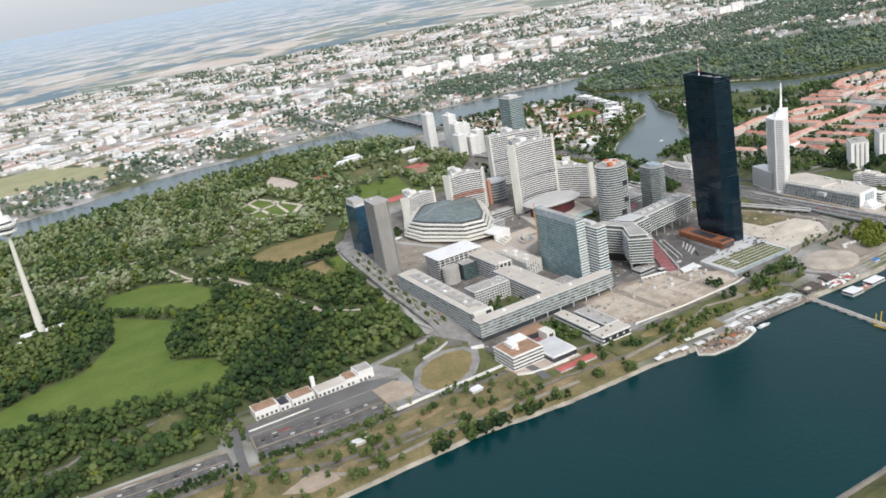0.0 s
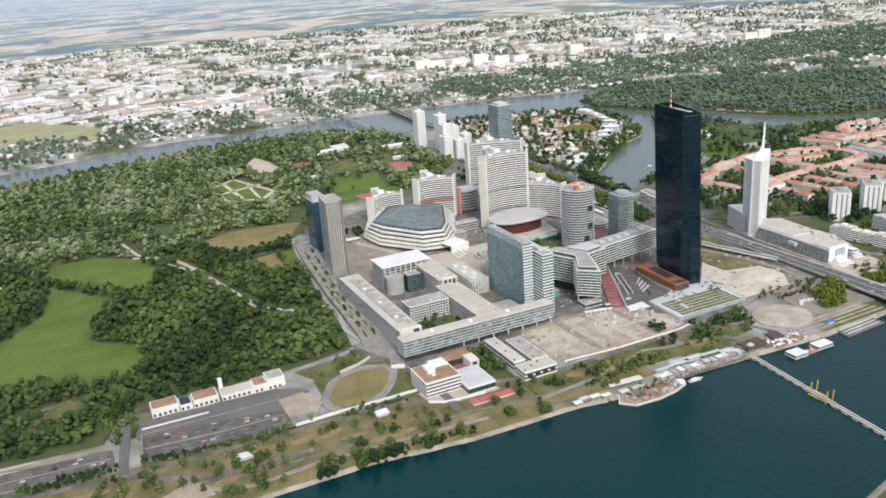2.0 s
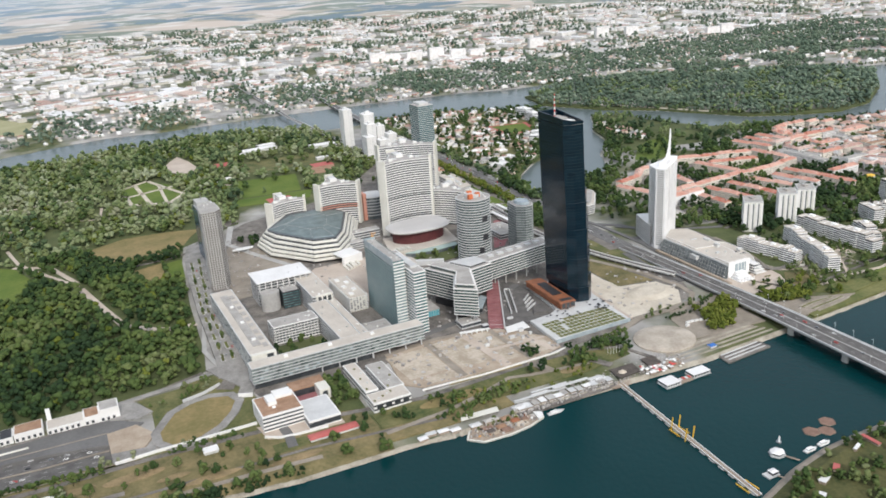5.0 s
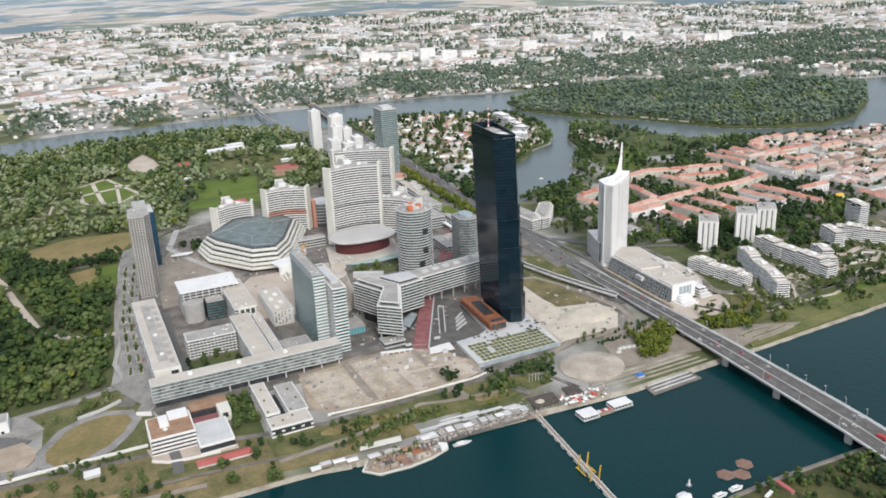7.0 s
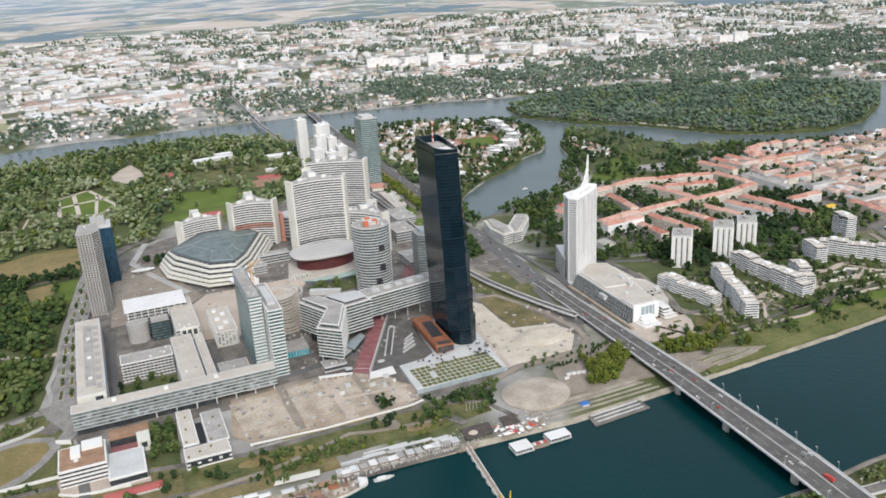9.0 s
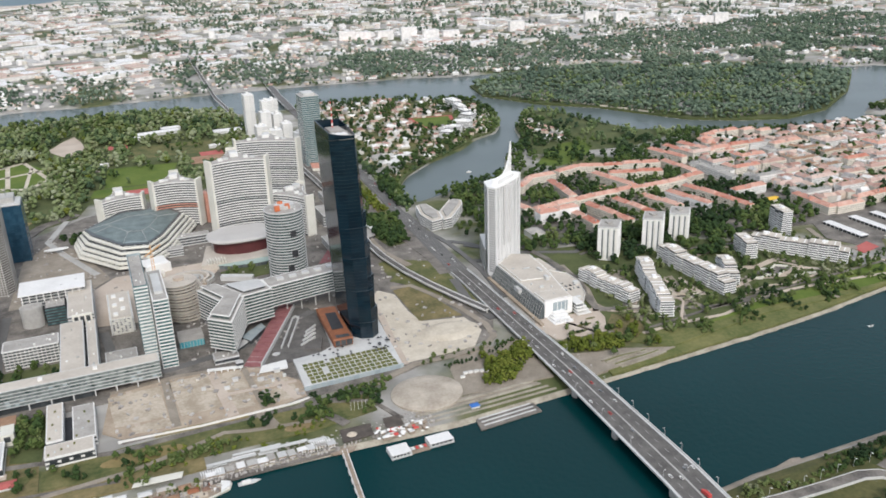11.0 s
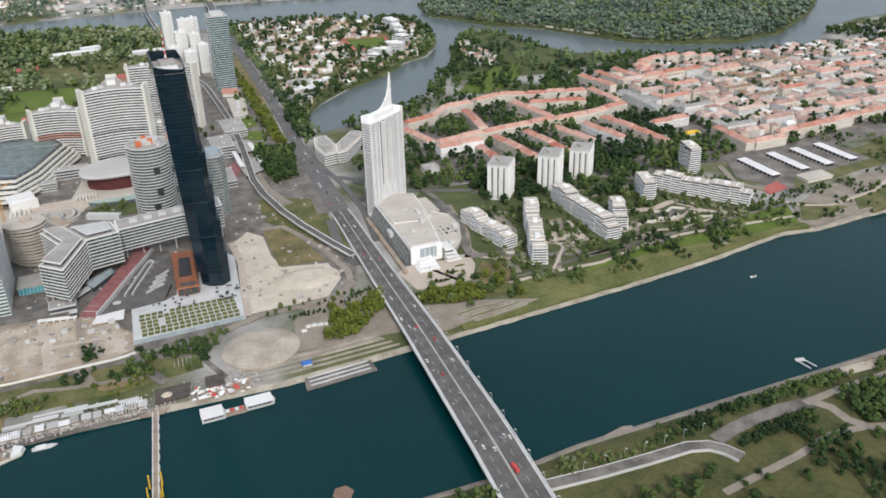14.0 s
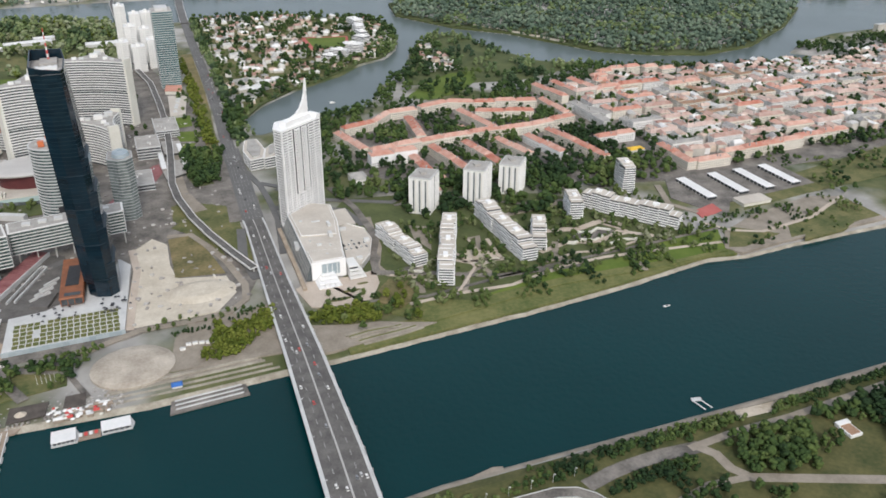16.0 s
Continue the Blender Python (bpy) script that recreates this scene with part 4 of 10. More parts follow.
for i, (x0, x1, y0, y1) in enumerate(((540, 586, 694, 752), (596, 632, 688, 756), (641, 662, 678, 706), (639, 662, 712, 752), (669, 704, 676, 700), (672, 700, 706, 728), (556, 588, 676, 690))):
    patch(f"ground_pad_{i + 1}", [(x0 + 1, y0), (x1, y0 - 1), (x1 - 2, y1), (x0 - 3, y1 - 2)], 6.12 + 0.01 * i, M["sand"], "levelled sandy building plot", "ground")
road("road_40", [(812, 688), (818, 742), (826, 800), (824, 850)], 3.6, 6.3, "plaza", "tan curved ramp beside the terrace")
road("road_41", [(1062, 940), (1074, 871), (1074, 819), (1072, 783), (1056, 745), (1050, 712), (1066, 703), (1091, 707)], 4, 6.3, "paving", "grey ring road below the tower")
patch("lawn_27", [(1034, 652), (1050, 636), (1068, 648), (1078, 680), (1056, 692), (1040, 676)], 6.2, M["drygrass"], "small dry lawn by the podium", "lawn")
patch("pavement_12", [(966, 706), (972, 668), (998, 656), (1030, 662), (1046, 690), (1050, 716), (1018, 712), (980, 716)], 6.0, M["plaza"], "pale forecourt before the white front", "pavement")
for i, (cx, cy, rx, ry) in enumerate(((1000, 672, 12, 3), (1016, 684, 9, 2.6), (982, 662, 6, 2.2), (1030, 694, 6, 2))):
    patch(f"bed_{i + 1}", ellipse(cx, cy, rx, ry, 14), 6.15, M["grass"], "rough hedge bed in the forecourt", "bed")
patch("beach_2", [(944, 592), (972, 590), (1002, 594), (1034, 595), (1072, 602), (1046, 612), (1024, 622), (1000, 626), (975, 634), (958, 640), (950, 612)], 5.45, M["gravel"], "pale worn gravel above the river", "beach")

patch("lawn_28", [(690, 1042), (764, 1034), (770, 1050), (700, 1058)], 6.1, M["grass"], "green strip before the hall", "lawn")
for i, path in enumerate(([(1165, 745), (1164, 718), (1176, 707), (1181, 694)], [(1145, 701), (1147, 685), (1124, 658), (1112, 645)], [(1255, 707), (1282, 690), (1310, 696), (1336, 696)], [(1273, 733), (1290, 727), (1317, 735), (1330, 716), (1339, 700)], [(1060, 700), (1078, 690), (1100, 668)], [(1130, 742), (1140, 720), (1145, 701)], [(1220, 668), (1260, 676), (1290, 668), (1340, 676)])):
    road(f"road_{42 + i}", path, 1.5, 6.35, "plaza", "pale winding garden path")
road("road_50", [(1060, 640), (1111, 642), (1166, 638), (1233, 654), (1283, 656), (1420, 640)], 2.2, 6.05, "plaza", "tan path above the riverside lawn")
structure("path_2", Mesh().prism(ellipse(1160, 704, 9, 7, 20), 5.4, 6.5).prism(ellipse(1160, 704, 6.5, 4.8, 20), 6.5, 6.9), M["sand"], "round pale garden terrace", "path")
for k, (p, h) in enumerate((([(1258, 700), (1268, 694), (1280, 699), (1292, 692), (1306, 698)], 8), ([(1285, 716), (1298, 710), (1310, 717), (1322, 708)], 8), ([(1300, 678), (1320, 684), (1338, 679)], 7.5), ([(1080, 700), (1092, 694), (1100, 700)], 8))):
    structure(f"wall_garden_{k + 1}", Mesh().prism(strip(p, 1.2), 5, h), M["cream"], "pale wavy garden wall", "wall")

patch("lawn_29", [(24, 840), (40, 832), (68, 836), (82, 866), (58, 876)], 5.62, M["grass"], "small rough clearing by the wood", "lawn")
patch("lawn_30", [(1500, 622), (1640, 630), (1640, 668), (1520, 650)], 5.5, M["grass"], "rough grass by the beach", "lawn")

road("road_51", [(708, 668), (714, 640), (728, 612)], 4.5, 5.75, "paving", "wide pale path down to the landing")
road("road_55", [(664, 712), (663, 690), (664, 660), (670, 634)], 5.5, 5.74, "gravel", "broad worn path from the building ground")
road("road_56", [(482, 616), (504, 618), (548, 622), (592, 633), (627, 645), (650, 638), (675, 634), (712, 628)], 2.4, 5.73, "gravel", "pale path winding through the bank meadow")
patch("lawn_31", ellipse(560, 640, 34, 9, 20), 5.66, M["strawgrass"], "worn tan patch in the lawn", "lawn")
patch("lawn_32", [(570, 664), (652, 660), (654, 680), (600, 684)], 5.72, M["strawgrass"], "yellowed grass strip below the wall", "lawn")
patch("lawn_52", [(676, 690), (700, 690), (706, 668), (676, 664)], 5.7, M["meadow"], "small green lawn below the terrace", "lawn")
patch("lawn_53", ellipse(690, 626, 14, 6, 16), 5.71, M["rustgrass"], "trampled tan grass by the landing", "lawn")
road("road_52", [(102, 698), (116, 683), (144, 668), (172, 654), (200, 650), (260, 648)], 3, 5.7, "paving", "pale path forking to the bank")
patch("ground_bank_earth", [(118, 640), (152, 656), (166, 640), (168, 626), (140, 624)], 5.75, M["earth"], "bare brown earth on the bank", "ground")
road("road_54", [(150, 662), (162, 640), (176, 628), (201, 621), (229, 623), (264, 625), (295, 622), (360, 618), (420, 612)], 2.6, 5.72, "gravel", "worn pale path above the stone bank")
for i, (cx, cy, rx, ry) in enumerate(((210, 672, 30, 6), (180, 640, 10, 5), (270, 668, 26, 7), (330, 632, 24, 5), (300, 650, 14, 4), (400, 622, 24, 5), (60, 680, 30, 6), (-20, 670, 40, 8))):
    patch(f"ground_bank_dry_{i + 1}", ellipse(cx, cy, rx, ry, 18), 5.6 + 0.02 * i, M["rustgrass"], "tan withered grass on the bank", "ground")

patch("lawn_33", [(470, 604), (540, 600), (606, 600), (606, 624), (482, 628)], 5.2, M["drygrass"], "worn grass behind the moored terrace", "lawn")
structure("wall_ramp_white", Mesh().prism(strip([(258, 696), (293, 697), (340, 696), (384, 696)], 0.8), 4.5, 8), M["white"], "long white parapet below the ramp loop", "wall")
structure("wall_terrace_white", Mesh().prism(strip([(384, 668), (396, 660), (412, 657), (440, 655)], 0.7), 4, 7.4), M["white"], "curved white terrace wall", "wall")
patch("pavement_11", [(382, 690), (386, 664), (412, 658), (456, 654), (456, 662), (426, 664), (424, 676)], 5.9, M["plaza"], "pale terrace before the white offices", "terrace")
patch("lawn_34", [(457, 676), (482, 668), (486, 740), (462, 746)], 5.9, M["woodfloor"], "shady garden between low offices", "lawn")
patch("lawn_35", [(386, 636), (470, 640), (480, 652), (386, 652)], 5.5, M["grass"], "green verge above the bank path", "lawn")

structure("ground_isle_shore", Mesh().prism(ISLE, -1, 4.4), M["woodfloor"], "dark reedy margin of the lake island", "ground")
structure("beach_isle", Mesh().prism(strip([(1584, 1800), (1612, 1742), (1648, 1672), (1684, 1600), (1722, 1520)], 7), -1, 4.9), M["palesand"], "narrow pale beach of the lake island", "beach")
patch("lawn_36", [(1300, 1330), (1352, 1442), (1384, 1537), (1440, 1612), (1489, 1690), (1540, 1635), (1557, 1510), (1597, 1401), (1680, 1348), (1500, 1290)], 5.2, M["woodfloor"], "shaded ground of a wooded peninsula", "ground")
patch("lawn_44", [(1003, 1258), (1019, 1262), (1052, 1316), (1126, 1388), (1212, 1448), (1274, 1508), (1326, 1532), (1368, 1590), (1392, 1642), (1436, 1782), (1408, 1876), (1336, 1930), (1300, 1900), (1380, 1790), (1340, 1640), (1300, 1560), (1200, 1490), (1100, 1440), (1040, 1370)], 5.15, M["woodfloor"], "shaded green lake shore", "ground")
patch("lawn_37", [(1420, 628), (1436, 622), (1495, 634), (1455, 668)], 5.6, M["grass"], "green edge of the beach", "lawn")
patch("lawn_38", [(1510, 612), (1570, 616), (1630, 640), (1640, 680), (1560, 664)], 5.65, M["grass"], "rough green beach meadow", "lawn")
patch("lawn_39", [(1339, 624), (1414, 626), (1442, 678), (1354, 662)], 5.68, M["meadow"], "bright green slope above the beach", "lawn")
road("road_53", [(1430, 690), (1450, 660), (1480, 645), (1560, 655), (1640, 690)], 2.4, 5.8, "plaza", "tan path across the beach meadow")

edge = [(x, float(np.interp(x, *zip(*SHORE_N)))) for x in range(985, 1430, 15)]
structure("lawn_40", Mesh().prism([(x, y + 4) for x, y in edge] + [(x, y + 40) for x, y in edge[::-1]], 0.5, 4.45), M["bankgrass"], "green sloping river bank", "lawn")

# ---------- bridge ----------
def make_bridge():
    b = thing("road_bridge", "long pale concrete road bridge over the river", "bridge")
    wp, ep = [(915, 340), (922, 456), (929.5, 582), (935.5, 700), (945, 860)], [(950.5, 340), (957, 456), (961, 582), (963, 720), (968, 860)]
    deck = Mesh()
    def edge(y):
        return np.interp(y, [p[1] for p in wp], [p[0] for p in wp]), np.interp(y, [p[1] for p in ep], [p[0] for p in ep])
    def height(y):
        return float(np.interp(y, [330, 420, 600, 720, 880], [8.8, 12.2, 12.2, 10.5, 6.4]))
    ys = list(range(300, 881, 20))
    def lane(name, f0, f1, up, thick, mat, label=""):
        m = Mesh()
        for y in ys:
            a, c = edge(y)
            x0, x1, z = a + (c - a) * f0, a + (c - a) * f1, height(y) + up
            m.v += [(x0, y, z - thick), (x1, y, z - thick), (x1, y, z), (x0, y, z)]
        for i in range(len(ys) - 1):
            k = 4 * i
            m.f += [[k + j, k + 4 + j, k + 4 + (j + 1) % 4, k + (j + 1) % 4] for j in range(4)]
        m.f += [[0, 1, 2, 3], [len(m.v) - 1, len(m.v) - 2, len(m.v) - 3, len(m.v) - 4]]
        m.link(name, M[mat], b, label)
    lane("girder", 0.1, 0.9, -0.6, 3.2, "concrete", "grey concrete box girder")
    lane("deck", 0.0, 1.0, 0, 0.6, "asphaltd", "dark asphalt carriageway")
    lane("footway", 0.0, 0.075, 0.22, 0.4, "lightgrey", "pale footway")
    lane("footway", 0.94, 1.0, 0.22, 0.4, "lightgrey", "pale footway")
    lane("parapet", -0.012, 0.012, 1.2, 1.6, "lightgrey", "pale steel parapet")
    lane("parapet", 0.988, 1.012, 1.2, 1.6, "lightgrey", "pale steel parapet")
    lane("median", 0.485, 0.525, 0.35, 0.5, "concrete", "pale median strip")
    for f in (0.27, 0.73):
        m = Mesh()
        for y in range(310, 870, 14):
            (a, c), z = edge(y), height(y)
            (a2, c2), z2 = edge(y + 6), height(y + 6)
            x, x2 = a + (c - a) * f, a2 + (c2 - a2) * f
            m.face([(x - 0.16, y, z + 0.03), (x + 0.16, y, z + 0.03), (x2 + 0.16, y + 6, z2 + 0.03), (x2 - 0.16, y + 6, z2 + 0.03)])
        tagged(m.link("lane_marking", M["line"], b, "worn white dashed lane marks"), "", "", "", "stuff")
    for y in (415, 500, 572, 640):
        a, c = edge(y)
        for x in (a + 6, c - 6):
            Mesh().prism(ellipse(x, y, 2.0, 4.0, 12), -1, height(y) - 3).link("pier", M["concrete"], b, "rounded concrete pier")
    for i, y in enumerate(range(330, 700, 23)):
        for x, s in ((edge(y)[0] + 0.6, 1), (edge(y)[1] - 0.6, -1)):
            if s == 1 and i % 2:
                continue
            z = height(y)
            lamp = thing("street_lamp", "slender pale street lamp on the bridge parapet", "street lamp", "lamps along the bridge", (x, y, z))
            Mesh().cone(0, 0, 0.2, 9, 0.16, 0.1, 8).link("pole", M["lightgrey"], lamp)
            Mesh().beam((0, 0, 8.9), (2.0 * s, 0, 9.4), 0.14).link("arm", M["lightgrey"], lamp)
            Mesh().box(1.4 * s - 0.6, 1.4 * s + 0.6, -0.3, 0.3, 9.25, 9.5).link("lamp_head", M["white"], lamp)
    return height, edge


bridge_height, bridge_edge = make_bridge()


# ---------- towers of the plateau ----------
def dark_tower():
    t = thing("skyscraper", "slender black glass skyscraper with a folded facade", "skyscraper")
    storeys_n, z0, z1 = 60, 5.7, 222.0
    step = (z1 - z0) / storeys_n
    for i in range(storeys_n):
        f = i / storeys_n
        s = 0.8 * math.sin(f * 9.0) + 0.5 * math.sin(f * 21 + 1)
        fold = 2.6 * ((f * 6.2) % 1.0) if f < 0.66 else 0.8
        deep = 1.6 * (((f * 6.2) + 0.4) % 1.0) if f < 0.66 else 0.5
        west = 781 if i < 5 else 779 - 8 * f
        poly = [(west, 808), (west, 762 + s - 5 * f), (788 - 8 * f, 754 - deep * 0.6), (800 - 5 * f, 751 - deep + 3 * f), (808 - 11 * f + fold, 757 + 3 * f), (810 - 12 * f + fold, 788), (806 - 9 * f, 808)]
        z = z0 + i * step
        Mesh().prism(poly, z, z + step - 0.22).link("storey", M["blackglass"], t)
        Mesh().prism(outset(poly, -0.12), z + step - 0.22, z + step).link("floor_edge", M["blackedge"], t)
    ring = [(771, 808), (771, 757), (780, 754), (795, 753), (798, 760), (799, 788), (797, 808)]
    Mesh().prism(ring, z1, z1 + 0.6).link("roof", M["roofgrey"], t)
    tops = [10, 7, 5, 3.2, 3.2, 5.5, 9]
    screen = Mesh()
    inner = outset(ring, -1.1)
    for k in range(len(ring)):
        a, b, c, d = ring[k], ring[(k + 1) % 7], inner[(k + 1) % 7], inner[k]
        ha, hb = z1 + tops[k], z1 + tops[(k + 1) % 7]
        screen.face([(*a, z1), (*b, z1), (*b, hb), (*a, ha)]).face([(*c, z1), (*d, z1), (*d, ha), (*c, hb)]).face([(*a, ha), (*b, hb), (*c, hb), (*d, ha)])
    screen.link("crown_screen", M["blackglass"], t, "dark glass crown rising to one corner")
    Mesh().box(776, 793, 766, 774, z1 + 0.5, z1 + 2.6).link("plant_room", M["white"], t, "white rooftop plant room")
    Mesh().box(779, 793, 780, 800, z1 + 0.5, z1 + 3.6).link("plant_room", M["roofgrey"], t, "grey rooftop plant room")
    for k in range(4):
        Mesh().box(775 + 5 * k, 778 + 5 * k, 776, 779, z1 + 0.5, z1 + 2.2).link("cooling_unit", M["lightgrey"], t)
    for k in range(9):
        z = z1 + 2 + k * 3.1
        w = 1.0 - 0.08 * k
        Mesh().cone(786, 796, z, z + 3.1, w, w - 0.08, 8).link("mast_section", M["redcloth"] if k % 2 == 0 else M["white"], t, "red mast section" if k % 2 == 0 else "white mast section")


dark_tower()


def slab_tower(name, label, poly, z0, z1, glass, band, step=3.6, height=1.2, out=0.35, roof="roofgrey", category="office tower"):
    t = thing(name, label, category)
    Mesh().prism(poly, z0, z1).link("body", M[glass], t)
    storeys(t, poly, z0 + 0.6, z1, step, height, out, M[band])
    flat = Mesh().prism(outset(poly, -0.6), z1, z1 + height / 2 + 0.05).link("roof", M[roof], t)
    rnd = random.Random(int(poly[0][0] * 3 + poly[0][1]))
    xs, ys = [p[0] for p in poly], [p[1] for p in poly]
    for k in range(5):
        x, y = rnd.uniform(min(xs) + 2.5, max(xs) - 4), rnd.uniform(min(ys) + 2.5, max(ys) - 4)
        if all(inside(np.array([x + a]), np.array([y + b]), poly)[0] for a in (-0.5, 2.5) for b in (-0.5, 2.5)):
            Mesh().box(x, x + rnd.uniform(1, 2.2), y, y + rnd.uniform(1, 2.2), z1 + 0.3, z1 + height / 2 + rnd.uniform(0.9, 2.2)).link("roof_unit", M[rnd.choice(["lightgrey", "white", "concrete"])], flat)
    return t


Z = 5.7
# paired teal tower
t = slab_tower("glass_tower", "slender teal glass office tower with white floor bands", rect(592, 606, 786, 866), Z, 80, "tealglass", "white", 3.7, 1.2, 0.6)
Mesh().box(595, 603, 800, 850, 80.4, 83.5).link("plant_room", M["lightgrey"], t)
t = slab_tower("glass_tower", "tall teal glass office slab beside its twin", rect(577, 590, 806, 894), Z, 90, "paleteal", "tealglass", 3.7, 0.6, 0.15)
Mesh().box(576.4, 577, 806, 894, 84, 93).link("wind_screen", M["paleglass"], t, "glass screen rising above the roof")
Mesh().box(576.4, 590.6, 893.4, 894, 84, 93).link("wind_screen", M["paleglass"], t)
for i in range(22):
    Mesh().box(577, 590.4, 805.2, 806, Z + 4 + i * 3.7, Z + 5.4 + i * 3.7).link("floor_band", M["white"], t)
# rounded banded tower with orange top
t = slab_tower("round_tower", "rounded grey office tower with pale bands and orange top", ellipse(761, 960, 23, 22, 28), Z, 96, "officeglass", "lightgrey", 3.6, 1.15, 0.7)
Mesh().prism(ellipse(763, 962, 12, 11, 18), 96.4, 101).link("plant_room", M["lightgrey"], t)
for x, y, w in ((752, 950, 6), (765, 954, 5.5), (759, 966, 6)):
    Mesh().box(x - w / 2, x + w / 2, y - 2.6, y + 2.6, 97, 103).link("roof_box", M["orange"], t, "orange-red roof housing")
# loggias are raised dark boxes; their shade is only colour
for x, z in ((766, 40), (766, 66), (760, 22)):
    Mesh().box(x - 3.5, x + 3.5, 936.4, 940, z, z + 8).link("loggia", M["dark"], t, "near-black raised block in place of a shaded loggia")
# glass wedge tower
t = slab_tower("wedge_tower", "slim grey glass office tower with a rounded crown", [(814, 936), (824, 928), (834, 928), (841, 936), (841, 956), (832, 964), (816, 962)], Z, 78, "slabglass", "lightgrey", 3.6, 0.6, 0.25)
Mesh().prism(ellipse(829, 946, 10, 14, 20), 78, 82, ellipse(829, 946, 8.5, 12, 20)).link("crown", M["paleglass"], t)
# dark blue tower and grey residential tower by the park
t = slab_tower("blue_tower", "dark blue glass office tower at the park edge", rect(434, 462, 1176, 1216), Z, 84, "blueglass", "blueglass", 3.7, 0.5, 0.12)
Mesh().box(436, 461, 1178, 1214, 84.3, 86).link("roof_edge", M["lightgrey"], t)
Mesh().box(436, 454, 1186, 1214, 86, 93).link("plant_room", M["concrete"], t, "grey rooftop plant room")
Mesh().cone(445, 1200, 93, 105, 0.5, 0.2, 6).link("mast", M["steel"], t)
t = slab_tower("residential_tower", "tall grey residential tower with stacked balconies", [(420, 1062), (438, 1060), (446, 1070), (446, 1104), (424, 1106)], Z, 112, "felt", "concrete", 3.0, 1.1, 0.5)
for k in range(6):
    Mesh().prism([(421 + 3.2 * k, 1059.6), (422.2 + 3.2 * k, 1059.6), (422.2 + 3.2 * k, 1061.6), (421 + 3.2 * k, 1061.6)], Z, 112).link("pier", M["concrete"], t)
for k in range(7):
    Mesh().box(446, 446.9, 1072 + 5 * k, 1073.2 + 5 * k, Z, 112).link("pier", M["concrete"], t)
# angular banded office building with two wings
t = thing("office_building", "angular grey-green glass offices with white bands", "office building")
arm = [(642, 787), (660, 770), (681, 823), (661, 862), (643, 862), (661, 822)]
joint = [(682, 824), (714, 830), (708, 860), (663, 862)]
link_wing = [(714, 846), (822, 864), (822, 888), (711, 872)]
for poly, low, top, step in ((outset(arm, 1.5), 18, 50, 3.6), (joint, 18, 51, 3.6), (link_wing, 22, 46, 3.6)):
    Mesh().prism(poly, low, top).link("wing", M["officeglass"], t)
    storeys(t, poly, low + 0.5, top, step, 0.7, 0.7, M["white"])
    Mesh().prism(outset(poly, -1.5), top + 0.65, top + 0.8).link("roof", M["roofgrey"], t)
Mesh().prism(outset(arm, -2.2), 50.8, 54.5).link("penthouse", M["officeglass"], t, "set-back glass top floor")
Mesh().prism(outset(arm, -0.4), 54.5, 55.4).link("roof_edge", M["white"], t)
Mesh().prism(outset(arm, -1.6), 55.4, 55.6).link("roof", M["roofgrey"], t)
Mesh().prism(outset(joint, -5), 51.8, 54).link("roof_court", M["windowglass"], t, "dark glazed roof court")
Mesh().prism(outset(joint, -4), 54, 54.6).link("roof_edge", M["lightgrey"], t)
for k in range(6):
    Mesh().box(726 + 15 * k, 734 + 15 * k, 858 + 2.4 * k, 864 + 2.4 * k, 46.8, 49).link("roof_unit", M["lightgrey"], t)
# solid near-black block for the shade beneath the raised wings
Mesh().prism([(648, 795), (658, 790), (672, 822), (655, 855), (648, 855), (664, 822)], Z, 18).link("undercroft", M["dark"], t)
for x, y in ((644, 790), (659, 776), (668, 795), (677, 818)):
    Mesh().cone(x, y, Z, 18, 0.8, 0.8, 8).link("column", M["lightgrey"], t)
for x in range(700, 822, 17):
    Mesh().box(x, x + 1.4, 852 + (x - 690) * 0.15, 853.4 + (x - 690) * 0.15, Z, 20).link("column", M["concrete"], t)
# steel canopy roof by the angular building
t = thing("pavilion", "low teal glass entrance pavilion", "pavilion")
tealbox = [(612, 822), (637, 822), (637, 848), (613, 848)]
Mesh().prism(tealbox, Z, 13).link("body", M["cyan"], t)
for k in range(8):
    Mesh().box(613 + 3.2 * k, 613.3 + 3.2 * k, 821.7, 822, Z, 13).link("mullion", M["lightgrey"], t)
Mesh().prism(outset(tealbox, 0.6), 13, 14).link("roof", M["roofgrey"], t)
t = thing("garden_hall", "low curved hall with a pale green roof", "hall")
arc = [(676, 1040), (700, 1026), (730, 1021), (764, 1024)]
Mesh().prism(strip(arc, 7), Z, 11).link("body", M["greyglass"], t)
Mesh().prism(strip(arc, 8), 11, 12, strip(arc, 6.5)).link("roof", M["mint"], t, "pale green curved roof")
# tower frame under construction
t = thing("concrete_frame", "round concrete building shell under construction", "building shell")
for k in range(13):
    g = 12 - k
    cx, cy, rx, ry = 624 + 0.5 * g, 903 + 2.6 * g, 21 + 1.0 * g, 19 + 3.0 * g
    Mesh().prism(ellipse(cx, cy, rx, ry, 28), Z + 3.4 * k + 2.6, Z + 3.4 * k + 3.4).link("floor_slab", M["roofbeige"], t)
    # storeys are solid; dark colour imitates the shade of open floors
    Mesh().prism(ellipse(cx, cy + 1, rx - 2.5, ry - 2.5, 24), Z + 3.4 * k, Z + 3.4 * k + 2.6).link("storey", M["felt"] if k % 3 else M["concrete"], t, "solid set-in storey, some darkened as shade of open floors")
    for q in range(11):
        a = math.pi * (1.0 + q / 10)
        x, y = cx + (rx - 1) * math.cos(a), cy + (ry - 1) * math.sin(a)
        Mesh().box(x - 0.4, x + 0.4, y - 0.4, y + 0.4, Z + 3.4 * k, Z + 3.4 * k + 2.6).link("column", M["concrete"], t)
